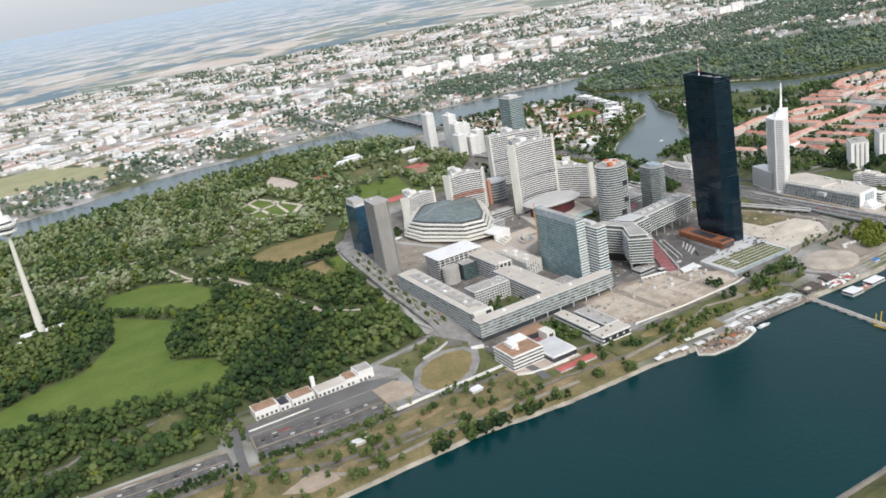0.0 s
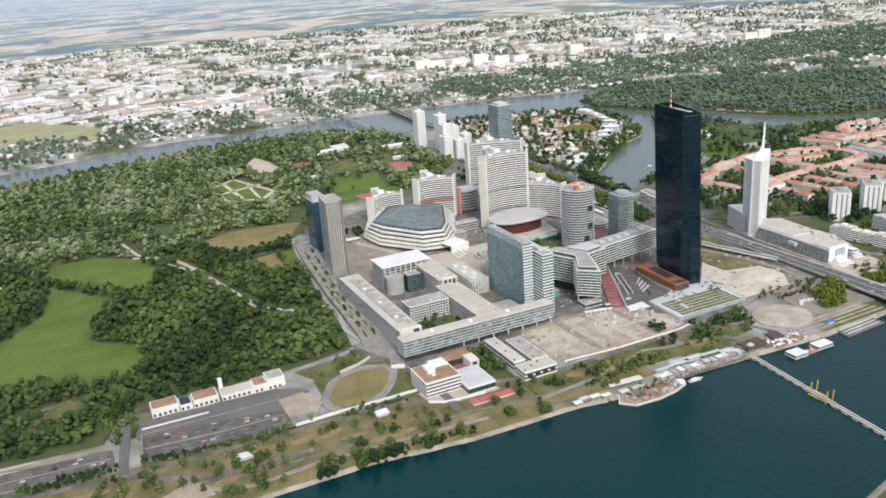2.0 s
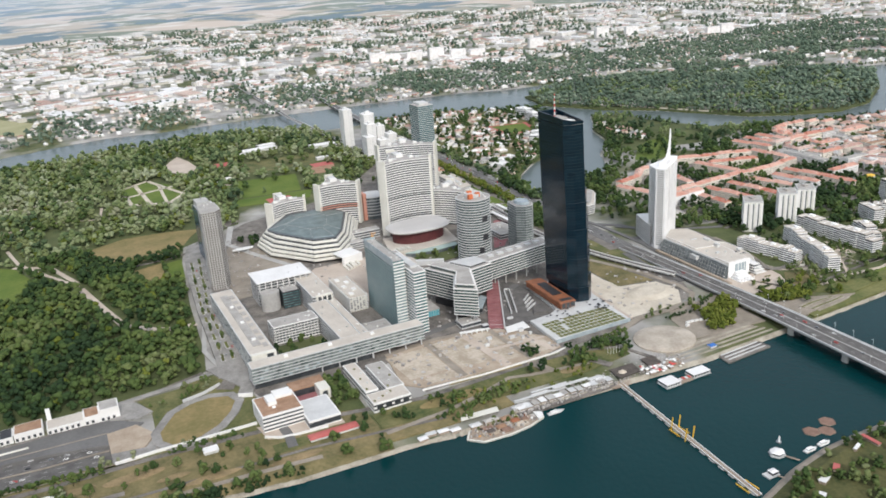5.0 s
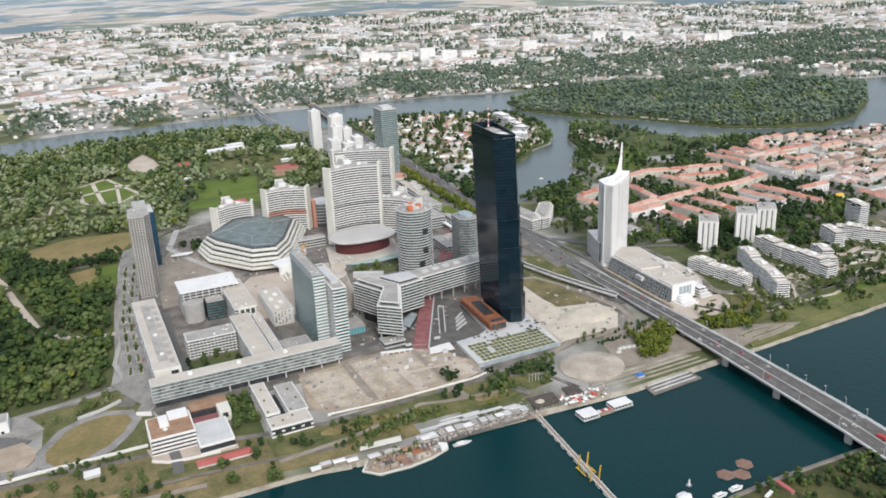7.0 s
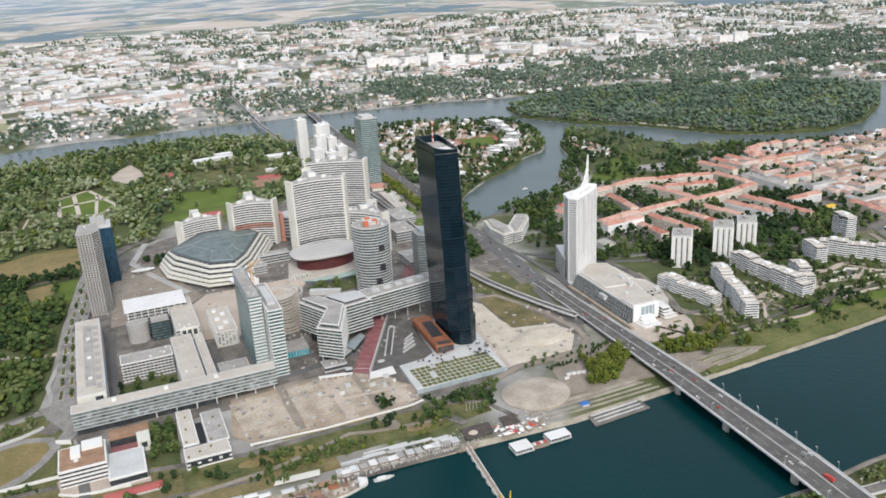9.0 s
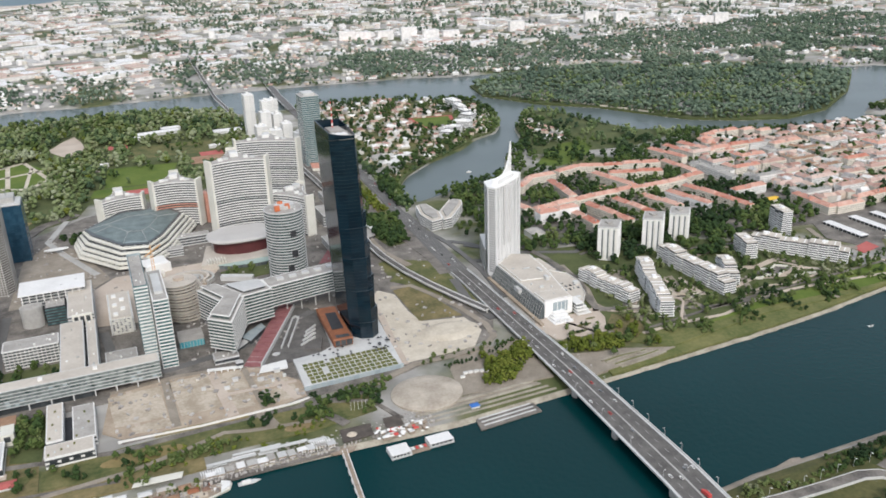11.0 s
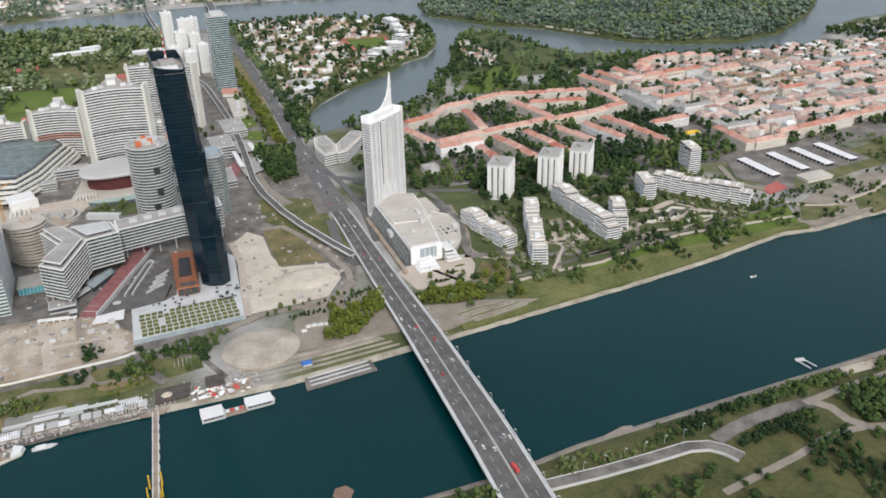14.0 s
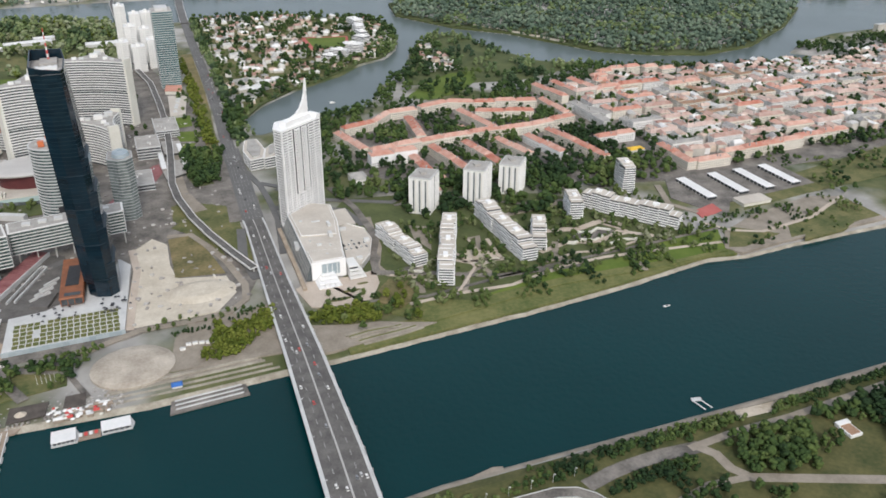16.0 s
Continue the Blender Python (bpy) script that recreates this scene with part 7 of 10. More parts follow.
street([(1323, 1008), (1337, 932)], h=16)
street([(1369, 1005), (1382, 922)], h=16, wall="snow")
street([(1409, 1017), (1430, 891)], h=16)
street([(1238, 1140), (1226, 1050)], h=16)
street([(1270, 1176), (1319, 1189), (1360, 1172), (1456, 1144)])
street([(1322, 1142), (1330, 1100), (1338, 1052)])
street([(1345, 1132), (1428, 1098)], h=16)
street([(1469, 1150), (1469, 1066)])
street([(1496, 1227), (1509, 1143)])
street([(1534, 1233), (1543, 1154)])
street([(1571, 1238), (1580, 1153)])
street([(1503, 1118), (1530, 1044)], 18, 15, "roofgrey", "white", "long pale school wing with grey roof")
row(1455, 1515, 952, 966, wall="white")
row(1608, 1622, 1146, 1238)
row(1500, 1514, 1012, 1116, roof="roofgrey", wall="white", label="long pale school wing with grey roof")
row(1585, 1700, 1156, 1172, h=20)
row(1700, 1765, 1130, 1146, h=20)
for k in range(7):
    a = math.pi * (0.95 - k * 0.13)
    x, y = 1692 + 82 * math.cos(a), 1190 + 70 * math.sin(a)
    row(x - 14, x + 14, y - 7, y + 7, h=20)
row(1514, 1528, 828, 900)
row(1528, 1580, 824, 838)
row(1580, 1650, 836, 850, h=19)
row(1650, 1720, 842, 856, h=18)
row(1720, 1810, 850, 864, h=18)
rnd = random.Random(11)
for i in range(9):
    for j in range(6):
        x, y = 1535 + 66 * i + rnd.uniform(-5, 5), 890 + 52 * j + rnd.uniform(-4, 4)
        if x > 1560 + 40 * 8 and y > 1120:
            continue
        roof = rnd.choice(["paletile", "redtile", "paletile", "roofgrey", "brownroof"])
        lab = "old town house row with tiled roof" if "tile" in roof else "old town house with a flat grey roof" if roof == "roofgrey" else "old town house row with brown roof"
        wall = rnd.choice(["plasterA", "white", "cream"])
        row(x, x + rnd.uniform(46, 56), y, y + 13, h=rnd.uniform(15, 20), roof=roof, wall=wall, label=lab)
        if rnd.random() < 0.7:
            row(x, x + 13, y + 14, y + 38, h=rnd.uniform(14, 19), roof=roof, wall=wall, label=lab)
for i in range(6):
    for j in range(4):
        x, y = 2130 + 70 * i + rnd.uniform(-6, 6), 880 + 60 * j + rnd.uniform(-6, 6)
        row(x, x + rnd.uniform(40, 55), y, y + 14, h=rnd.uniform(14, 20), roof=rnd.choice(["paletile", "redtile", "brownroof"]), label="distant tiled apartment row")
for k, x in enumerate((1478, 1526, 1566, 1607)):
    t = thing("school_wing", "long white pitched hall in a school yard", "school hall", "white school halls")
    x1 = x + 12
    Mesh().box(x, x1, 738, 802, 5.5, 9.5).link("wall", M["windowglass"], t)
    Mesh().gable(x, x1, 738, 802, 9.5, 1.8, 1.0).link("roof", M["roofwhite"], t)
    for i in range(9):
        Mesh().box(x - 0.3, x, 740 + 7 * i, 741 + 7 * i, 5.5, 9.5).link("pilaster", M["white"], t)
t = thing("gym_hall", "low pale flat-roofed school gym", "hall")
Mesh().box(1505, 1545, 706, 726, 5.5, 9).link("body", M["cream"], t)
Mesh().box(1504.4, 1545.6, 705.4, 726.6, 9, 9.7).link("roof", M["roofbeige"], t)
t = thing("villa", "small house with a yellow roof in a yard", "house")
Mesh().box(1478, 1500, 905, 918, 5, 11).link("wall", M["cream"], t)
Mesh().gable(1478, 1500, 905, 918, 11, 3).link("roof", M["yellow"], t)
for x, y in ((1190, 905), (1160, 885), (1290, 1075), (1170, 870)):
    t = thing("garden_house", "small house with red tiled roof among trees", "house")
    Mesh().box(x, x + 16, y, y + 12, 5, 11).link("wall", M["white"], t)
    Mesh().gable(x, x + 16, y, y + 12, 11, 3.5).link("roof", M["redtile"], t)

# ---------- low buildings on the bank ----------
def low_house(label, x0, x1, y0, y1, z1, roof, step=4.0, wall="white"):
    t = thing("low_office", label, "office building")
    Mesh().box(x0, x1, y0, y1, 4.5, z1).link("body", M["windowglass"], t)
    storeys(t, rect(x0, x1, y0, y1), 6, z1, step, 1.9, 0.3, M[wall])
    Mesh().box(x0 + 1, x1 - 1, y0 + 1, y1 - 1, z1 + 0.9, z1 + 1.1).link("roof", M[roof], t)
    return t


t = low_house("white office block with brown planted roof", 386, 424, 676, 714, 21, "brownroof")
Mesh().box(396, 404, 692, 708, 22, 26).link("plant_room", M["white"], t)
Mesh().box(405, 422, 702, 716, 22, 24.5).link("plant_room", M["white"], t)
Mesh().cone(400, 688, 22, 23, 2, 2, 12).link("roof_vent", M["white"], t)
t = low_house("low white hall with a bright flat roof", 424, 454, 659, 700, 13, "lightgrey", 7)
t = thing("low_office", "brown-roofed wing round a sunken pink court", "office building")
Mesh().box(427, 461, 724, 741, 4.5, 14).link("back_wing", M["windowglass"], t)
Mesh().box(426.5, 461.5, 723.5, 741.5, 13, 14.4).link("back_roof", M["brownroof"], t, "brown planted roof")
Mesh().box(450, 461, 706, 723.5, 4.5, 16).link("stair_tower", M["cream"], t)
Mesh().box(453, 458, 705.8, 706, 9, 14).link("window", M["windowglass"], t)
Mesh().box(427, 450, 701, 723.5, 4.5, 6.6).link("court_floor", M["redfelt"], t)
t = thing("low_office", "pale u-shaped institute with a planted light well", "office building")
for x0, x1, y0, y1, z, roof in ((487, 500, 678, 742, 15.5, "roofbeige"), (508, 526, 676, 732, 14, "roofgrey"), (486, 524, 655, 675, 14, "roofbeige")):
    Mesh().box(x0, x1, y0, y1, 4.5, z).link("wing", M["windowglass"], t)
    storeys(t, rect(x0, x1, y0, y1), 6, z, 4, 1.9, 0.3, M["white"])
    top = Mesh().box(x0 + 0.6, x1 - 0.6, y0 + 0.6, y1 - 0.6, z + 0.95, z + 1.15).link("roof", M[roof], t)
    for k in range(5):
        a, b = x0 + 2 + (k * 5) % max(1, int(x1 - x0 - 5)), y0 + 3 + (y1 - y0 - 8) * k / 5
        Mesh().box(a, a + 1.6, b, b + 2.2, z + 1.1, z + 2).link("roof_unit", M["lightgrey"] if k % 2 else M["green_roof"], top)
Mesh().box(500, 508, 676, 730, 4.5, 6.5).link("court_floor", M["dark"], t)
for k in range(4):
    Mesh().box(489 + 9 * k, 495 + 9 * k, 654.3, 654.7, 8.6, 12).link("window", M["windowglass"], t)
t = thing("red_shed", "long low red-roofed shed on the bank", "shed")
Mesh().box(418, 464, 638, 648, 4, 7.5).link("wall", M["lightgrey"], t)
Mesh().gable(418, 464, 638, 648, 7.5, 1.2).link("roof", M["redcourt"], t, "red sheet roof")
for x0, x1, y0, y1, h, lab in ((330, 342, 668, 676, 8, "low pale pavilion on the slope"), (196, 214, 664, 672, 8, "low white bank pavilion")):
    t = thing("kiosk", lab, "kiosk")
    Mesh().box(x0, x1, y0, y1, 3.5, h).link("body", M["lightgrey"], t)
    Mesh().box(x0 - 0.8, x1 + 0.8, y0 - 0.8, y1 + 0.8, h, h + 0.6).link("roof", M["roofwhite"], t)
# motorway depot row
t = thing("depot_building", "long white service building with brown roofs and chimney", "service building")
for x0, x1, y0, z, roof in ((139, 165, 788, 14, "brownroof"), (166, 178, 787, 11, "dark"), (179, 204, 786, 13, "brownroof"), (207, 240, 784, 10.5, "roofbeige"), (240, 254, 783, 13, "brownroof"), (254, 272, 782, 17, "roofgrey")):
    Mesh().box(x0, x1, y0, y0 + 20, 3, z).link("hall", M["white"], t)
    Mesh().box(x0 + 1, x1 - 1, y0 + 1, y0 + 19, z, z + 0.3).link("roof", M[roof], t)
    Mesh().box(x0, x1, y0 - 0.4, y0 + 0.2, z - 0.2, z + 1).link("parapet", M["white"], t)
    for k in range(int((x1 - x0) / 5)):
        Mesh().box(x0 + 5 * k + 1, x0 + 5 * k + 3.4, y0 - 0.2, y0, 6, 9).link("window", M["windowglass"], t)
Mesh().box(208, 212, 804, 808, 3, 21).link("chimney", M["white"], t, "square white chimney")
# lookout tower in the park
t = thing("lookout_tower", "tall slender concrete tower with a white disc pod", "tower", at=(-36, 1308, 5))
for k in range(8):
    z0, z1 = k * 20, k * 20 + 20
    Mesh().cone(0, 0, z0, z1, 6 - 0.5 * k, 5.5 - 0.5 * k, 20).link("shaft_section", M["cream"], t)
for z0, z1, r0, r1 in ((150, 155, 4, 13), (155, 158, 14, 14), (161, 165, 11, 16), (165, 168, 16, 16), (171, 178, 12, 9)):
    Mesh().cone(0, 0, z0, z1, r0, r1, 32).link("pod_deck", M["white"], t)
Mesh().cone(0, 0, 158, 171, 10, 10, 24).link("pod_glazing", M["windowglass"], t)
Mesh().cone(0, 0, 178, 245, 2.2, 0.4, 12).link("antenna", M["white"], t)
for x0, x1, y0, y1, h, lab in ((-30, -5, 1284, 1296, 10, "low pale pavilion at the tower's foot"), (-64, -44, 1288, 1304, 9, "low pale restaurant at the tower's foot"), (-70, -55, 1260, 1275, 8, "small pale kiosk in the park")):
    t = thing("pavilion", lab, "pavilion")
    Mesh().box(x0, x1, y0, y1, 5, h).link("body", M["windowglass"], t)
    Mesh().box(x0 - 1, x1 + 1, y0 - 1, y1 + 1, h, h + 1).link("roof", M["roofwhite"], t)
# sports halls beyond the towers
for (x, y, w, d, a), lab in zip(((690, 1872, 90, 24, 8), (828, 1815, 60, 26, 0), (640, 1835, 22, 12, 0), (792, 1690, 40, 10, 0), (560, 1640, 40, 8, 5), (720, 1905, 40, 20, 8)), ("long white tennis hall roof", "white flat-roofed sports hall in a park", "low white club house by courts", "white roof of a sports stand", "small white sports stand", "grey sports hall with white roof")):
    t = thing("sports_hall", lab, "hall", at=(x, y, 5))
    t.rotation_euler = (0, 0, radians(a))
    Mesh().box(-w / 2, w / 2, -d / 2, d / 2, 0, 6).link("body", M["lightgrey"], t)
    Mesh().gable(-w / 2, w / 2, -d / 2, d / 2, 6, 2).link("roof", M["roofwhite"], t)
for k, (x, y) in enumerate(((600, 1790), (770, 1648), (620, 1440))):
    patch(f"court_{k + 1}", rect(x - 22, x + 22, y - 16, y + 16), 5.8, M["redcourt"], "red clay tennis court", "court")

# ---------- rail viaduct ----------
t = thing("rail_viaduct", "curving concrete rail viaduct with pale parapets", "viaduct")
VIA = [(935, 756), (922, 794), (905, 850), (893, 900), (884, 960), (882, 1010), (888, 1080), (893, 1150), (898, 1250), (898, 1350), (895, 1480), (880, 1580), (876, 1690), (870, 1900), (864, 2200), (880, 2550), (900, 2980), (900, 3420)]
Mesh().prism(strip(VIA, 4.2), 9.5, 11).link("deck", M["lightgrey"], t)
Mesh().prism(strip(VIA, 3.8), 11, 11.15).link("track_bed", M["asphaltd"], t, "grey ballast with tracks")
for s in (-4.2, 4.2):
    p = [(q[0], q[1]) for q in VIA]
    edge = strip(p, abs(s))
    n = len(p)
    Mesh().prism(strip(edge[:n] if s > 0 else edge[n:][::-1], 0.3), 10.8, 12.3).link("parapet", M["white"], t)
for k in range(0, 150):
    f = k / 150 * (len(VIA) - 1)
    i = int(f)
    x, y = Vector(VIA[i]).lerp(Vector(VIA[min(i + 1, len(VIA) - 1)]), f - i)
    if k % 2 == 0:
        Mesh().cone(x, y, -1, 9.6, 0.9, 0.9, 10).link("pier", M["concrete"], t)
t = thing("lake_bridge", "long low road bridge over the old river arm", "bridge")
LAKE_WAY = [(1006, 1960), (1014, 2120), (1030, 2330), (1056, 2735), (1084, 3096)]
Mesh().prism(strip(LAKE_WAY, 9), 7.2, 8.6).link("deck", M["asphalt"], t)
for side in (1, -1):
    way = strip(LAKE_WAY, 9)
    Mesh().prism(strip(way[:5] if side > 0 else way[5:][::-1], 0.5), 8.4, 9.8).link("parapet", M["lightgrey"], t)
for k in range(9):
    x, y = Vector(LAKE_WAY[0]).lerp(Vector(LAKE_WAY[2]), (k + 0.5) / 9)
    Mesh().box(x - 8, x + 8, y - 1, y + 1, -2, 7.3).link("pier", M["concrete"], t)
road("road_30", [(905, 925), (890, 985), (890, 1080), (900, 1160)], 8, 6.4, "gravel", "gravel strip below the viaduct")
t = thing("rail_station", "white station canopies over the tracks", "station")
Mesh().box(875, 881, 1060, 1150, 12, 13).link("canopy", M["roofwhite"], t)
Mesh().box(902, 908, 1060, 1150, 12, 13).link("canopy", M["roofwhite"], t)
for k in range(6):
    for x in (878, 905):
        Mesh().cone(x, 1066 + 16 * k, 5, 12, 0.3, 0.3, 8).link("post", M["lightgrey"], t)
for i, q in enumerate(([(905, 1296), (937, 1292), (934, 1240), (904, 1237)], [(905, 1221), (933, 1214), (931, 1171), (910, 1177)], [(912, 1166), (929, 1162), (917, 1126), (905, 1122)])):
    patch(f"lawn_{46 + i}", q[::-1], 6.3, M["meadow"], "green fenced plot beside the viaduct", "lawn")
patch("lawn_49", [(946, 1140), (956, 1136), (964, 1250), (970, 1345), (956, 1345), (947, 1240)], 6.25, M["bankgrass"], "bright green verge of the avenue", "lawn")
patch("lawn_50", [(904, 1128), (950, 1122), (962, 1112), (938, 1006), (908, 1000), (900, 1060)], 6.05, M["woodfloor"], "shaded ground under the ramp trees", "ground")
t = thing("low_hall", "low pale hall with a flat roof beside the viaduct", "hall")
Mesh().prism([(908, 1284), (930, 1288), (943, 1383), (915, 1393)], 5.5, 10).link("body", M["concrete"], t)
Mesh().prism(outset([(908, 1284), (930, 1288), (943, 1383), (915, 1393)], 0.4), 10, 10.7).link("roof", M["roofbeige"], t)
for k in range(5):
    Mesh().box(914 + 3 * k, 920 + 3 * k, 1300 + 16 * k, 1308 + 16 * k, 10.7, 12 + k % 2).link("roof_unit", M["lightgrey"], t)
t = thing("pavilion", "low building with a faded orange roof", "pavilion")
Mesh().prism([(913, 1420), (939, 1411), (942, 1446), (918, 1454)], 5.5, 11).link("body", M["cream"], t)
Mesh().prism(outset([(913, 1420), (939, 1411), (942, 1446), (918, 1454)], 0.5), 11, 11.8).link("roof", M["salmon"], t)
for i, (q, z) in enumerate((([(878, 1032), (903, 1046), (908, 1092), (902, 1096), (874, 1094)], 8.6), ([(884, 1122), (904, 1122), (908, 1168), (884, 1176)], 9.4))):
    t = thing("station_roof", "flat grey roof of a low station building", "station building")
    Mesh().prism(q, 5.5, z).link("body", M["windowglass"], t)
    Mesh().prism(outset(q, 0.5), z, z + 0.7).link("roof", M["roofgrey"], t)

# ---------- river things ----------
def float_bridge():
    t = thing("footbridge", "floating timber footbridge with white rails", "footbridge")
    a, b = Vector((716, 580)), Vector((697, 386))
    n = 16
    for k in range(n):
        p, q = a.lerp(b, k / n), a.lerp(b, (k + 0.94) / n)
        Mesh().prism(strip([tuple(p), tuple(q)], 2.0), 0.6, 1.2).link("deck_section", M["timber"], t)
        Mesh().prism(strip([tuple(p.lerp(q, 0.2)), tuple(p.lerp(q, 0.8))], 2.8), -0.4, 0.6).link("pontoon", M["lightgrey"], t)
    for s in (-2.0, 2.0):
        Mesh().beam((a.x + s, a.y, 2.0), (b.x + s, b.y, 2.0), 0.6, 0.9).link("rail", M["white"], t)
    for yy in (494, 474):
        for s in (-4.2, 4.2):
            x = np.interp(yy, [386, 580], [697, 716]) + s
            Mesh().beam((x, yy, -1), (x + 0.6, yy - 1, 13), 0.9).link("mooring_pole", M["yellow"], t, "leaning yellow mooring pole")
    for yy in (480, 392):
        x = np.interp(yy, [386, 580], [697, 716])
        Mesh().beam((x - 5, yy, 1.6), (x - 5, yy + 14, 1.6), 0.8).link("fender", M["yellow"], t)
        Mesh().beam((x + 5, yy, 1.6), (x + 5, yy + 14, 1.6), 0.8).link("fender", M["yellow"], t)


float_bridge()
t = thing("landing_stage", "timber landing platform at the footbridge", "platform")
Mesh().prism([(700, 586), (706, 577), (722, 576), (732, 586)], 0.8, 2.4).link("deck", M["timber"], t)
for x, y, w, d, lab in ((748, 551, 18, 15, "moored restaurant barge with white roof"), (783, 553, 22, 13, "long moored restaurant barge with white roof")):
    t = thing("barge", lab, "barge", "restaurant barges", (x, y, 0))
    Mesh().prism([(0, 0), (w, 0), (w + 2, d / 2), (w, d), (0, d)], -0.6, 1.1).link("hull", M["lightgrey"], t)
    Mesh().box(1, w - 1, 1, d - 1, 1.1, 3.4).link("cabin", M["windowglass"], t)
    Mesh().box(0.2, w - 0.4, 0.4, d - 0.4, 3.4, 4.0).link("roof", M["roofwhite"], t, "flat white roof")
    for k in range(6):
        Mesh().box(1 + k * (w - 3) / 5, 1.4 + k * (w - 3) / 5, 0.5, 0.9, 1.1, 3.4).link("post", M["white"], t)
t = thing("barge", "open deck barge with seats and red awning", "barge", "restaurant barges", (766.5, 552, 0))
Mesh().box(0, 16, 0, 9, -0.5, 0.9).link("hull", M["timber"], t)
for k in range(4):
    Mesh().box(1 + 3.6 * k, 3.4 + 3.6 * k, 2, 6, 2.6, 2.9).link("awning", M["redcloth"] if k % 2 else M["white"], t)
    Mesh().cone(2.2 + 3.6 * k, 4, 0.9, 2.7, 0.12, 0.12, 6).link("awning_post", M["steel"], t)
t = thing("bathing_dock", "pale floating dock with rows of benches", "dock", at=(833, 558, 0))
Mesh().prism([(0, 0), (62, 4), (61, 24), (3, 21)], -0.4, 1.4).link("deck", M["paving"], t)
for k in range(3):
    Mesh().prism([(5, 4 + 5.5 * k), (58, 7 + 5.5 * k), (58, 8.4 + 5.5 * k), (5, 5.4 + 5.5 * k)], 1.4, 2.0).link("bench", M["lightgrey"], t)
t = thing("ticket_shed", "small shed under a blue tarpaulin", "shed", at=(838, 588, 2.4))
Mesh().box(0, 8, 0, 6, 0, 3).link("wall", M["lightgrey"], t)
Mesh().gable(0, 8, 0, 6, 3, 1.2).link("roof", M["blue"], t)
# ship-shaped terrace
t = thing("terrace_ship", "ship-shaped timber terrace bar moored at the bank", "terrace bar")
hull = [(542, 574), (553, 563), (580, 561), (602, 564), (619, 570), (621, 576), (594, 588), (556, 594)]
Mesh().prism(hull, -0.8, 1.8, outset(hull, 0.8)).link("hull", M["cream"], t, "pale hull wall")
Mesh().prism(outset(hull, -1), 1.8, 2.0).link("deck", M["timber"], t)
Mesh().prism([(612, 567), (619, 570), (621, 576), (614, 580)], 1.9, 4.2).link("bow", M["white"], t, "white raised bow")
for k, (x, y, w, d, z) in enumerate(((556, 567, 14, 7, 3.2), (574, 565, 10, 6, 3.8), (590, 567, 12, 7, 3.0), (560, 575, 9, 6, 4.2), (582, 574, 12, 5, 3.4))):
    Mesh().box(x, x + w, y, y + d, 1.9, z).link("terrace_step", M["raftwood"] if k % 2 else M["sand"], t)
for x, y, w, d, z, mt in ((552, 584, 10, 6, 5, "lightgrey"), (566, 584, 14, 5, 5.5, "roofgrey"), (588, 573, 8, 6, 4.4, "rust"), (599, 572, 6, 5, 4, "raftwood"), (572, 571, 9, 6, 4.2, "brownroof"), (561, 569, 7, 5, 4.6, "felt"), (582, 581, 9, 5, 4.6, "brownroof")):
    Mesh().box(x, x + w, y, y + d, 2, z).link("hut", M["timber"], t)
    Mesh().gable(x, x + w, y, y + d, z, 1.2).link("hut_roof", M[mt], t)
rnd = random.Random(14)
for k in range(26):
    x, y = rnd.uniform(552, 612), rnd.uniform(566, 586)
    if inside(np.array([x]), np.array([y]), outset(hull, -3))[0]:
        Mesh().box(x, x + rnd.uniform(0.9, 2.4), y, y + rnd.uniform(0.9, 2), 2, rnd.uniform(2.8, 4.8)).link("table_set", M[rnd.choice(["cream", "rust", "felt", "sand", "snow", "cranep"])], t)
# bar row along the quay
rnd = random.Random(8)
for k in range(13):
    x = 604 + 8.4 * k
    t = thing("bar_pavilion", "low white-roofed bar stall on the quay", "stall", "quayside stalls", (x, 588 + rnd.uniform(-1, 3), 2.4))
    w, d = rnd.uniform(5, 8), rnd.uniform(4, 8)
    Mesh().box(0, w, 0, d, 0, 2.6).link("body", M["timber"], t)
    Mesh().box(-0.6, w + 0.6, -1.0, d + 0.4, 2.6, 2.9).link("roof", M[rnd.choice(["roofwhite", "lightgrey", "lightgrey", "roofgrey", "concrete"])], t)
    Mesh().box(0.4, w - 0.4, -0.9, -0.75, 0, 1.0).link("counter", M["white"], t)
for x0, x1, y0, y1 in ((606, 646, 598, 601), (650, 690, 599.5, 603), (628, 668, 604, 606.5)):
    t = thing("quay_roof", "long low grey roof above the quay bars", "canopy", "long quay roofs")
    Mesh().prism([(x0, y0), (x1, y0 - 1), (x1, y1 - 1), (x0, y1)], 7.2, 7.6).link("roof", M["lightgrey"], t)
    for k in range(6):
        x = x0 + 1 + (x1 - x0 - 2) * k / 5
        Mesh().box(x, x + 0.3, y0 + 0.4, y0 + 0.7, 3.5, 7.2).link("post", M["steel"], t)
for x0, y0 in ((692, 594), (600, 590)):
    t = thing("pergola", "white slatted pergola on the quay", "pergola", "quay pergolas", (x0, y0, 2.4))
    for k in range(9):
        Mesh().box(1.9 * k, 1.9 * k + 0.9, 0, 6, 2.9, 3.15).link("slat", M["snow"], t)
    for x in (0.4, 15.6):
        Mesh().box(x, x + 0.4, 0.3, 0.7, 0, 2.9).link("post", M["snow"], t)
        Mesh().box(x, x + 0.4, 5.3, 5.7, 0, 2.9).link("post", M["snow"], t)
structure("quay_deck", Mesh().prism([(600, 580), (712, 580), (712, 600), (602, 604)], 0.6, 2.45), M["paving"], "pale paved quay deck", "quay")
t = thing("moored_boat", "small grey boat moored at the quay", "boat", at=(634, 573, 0))
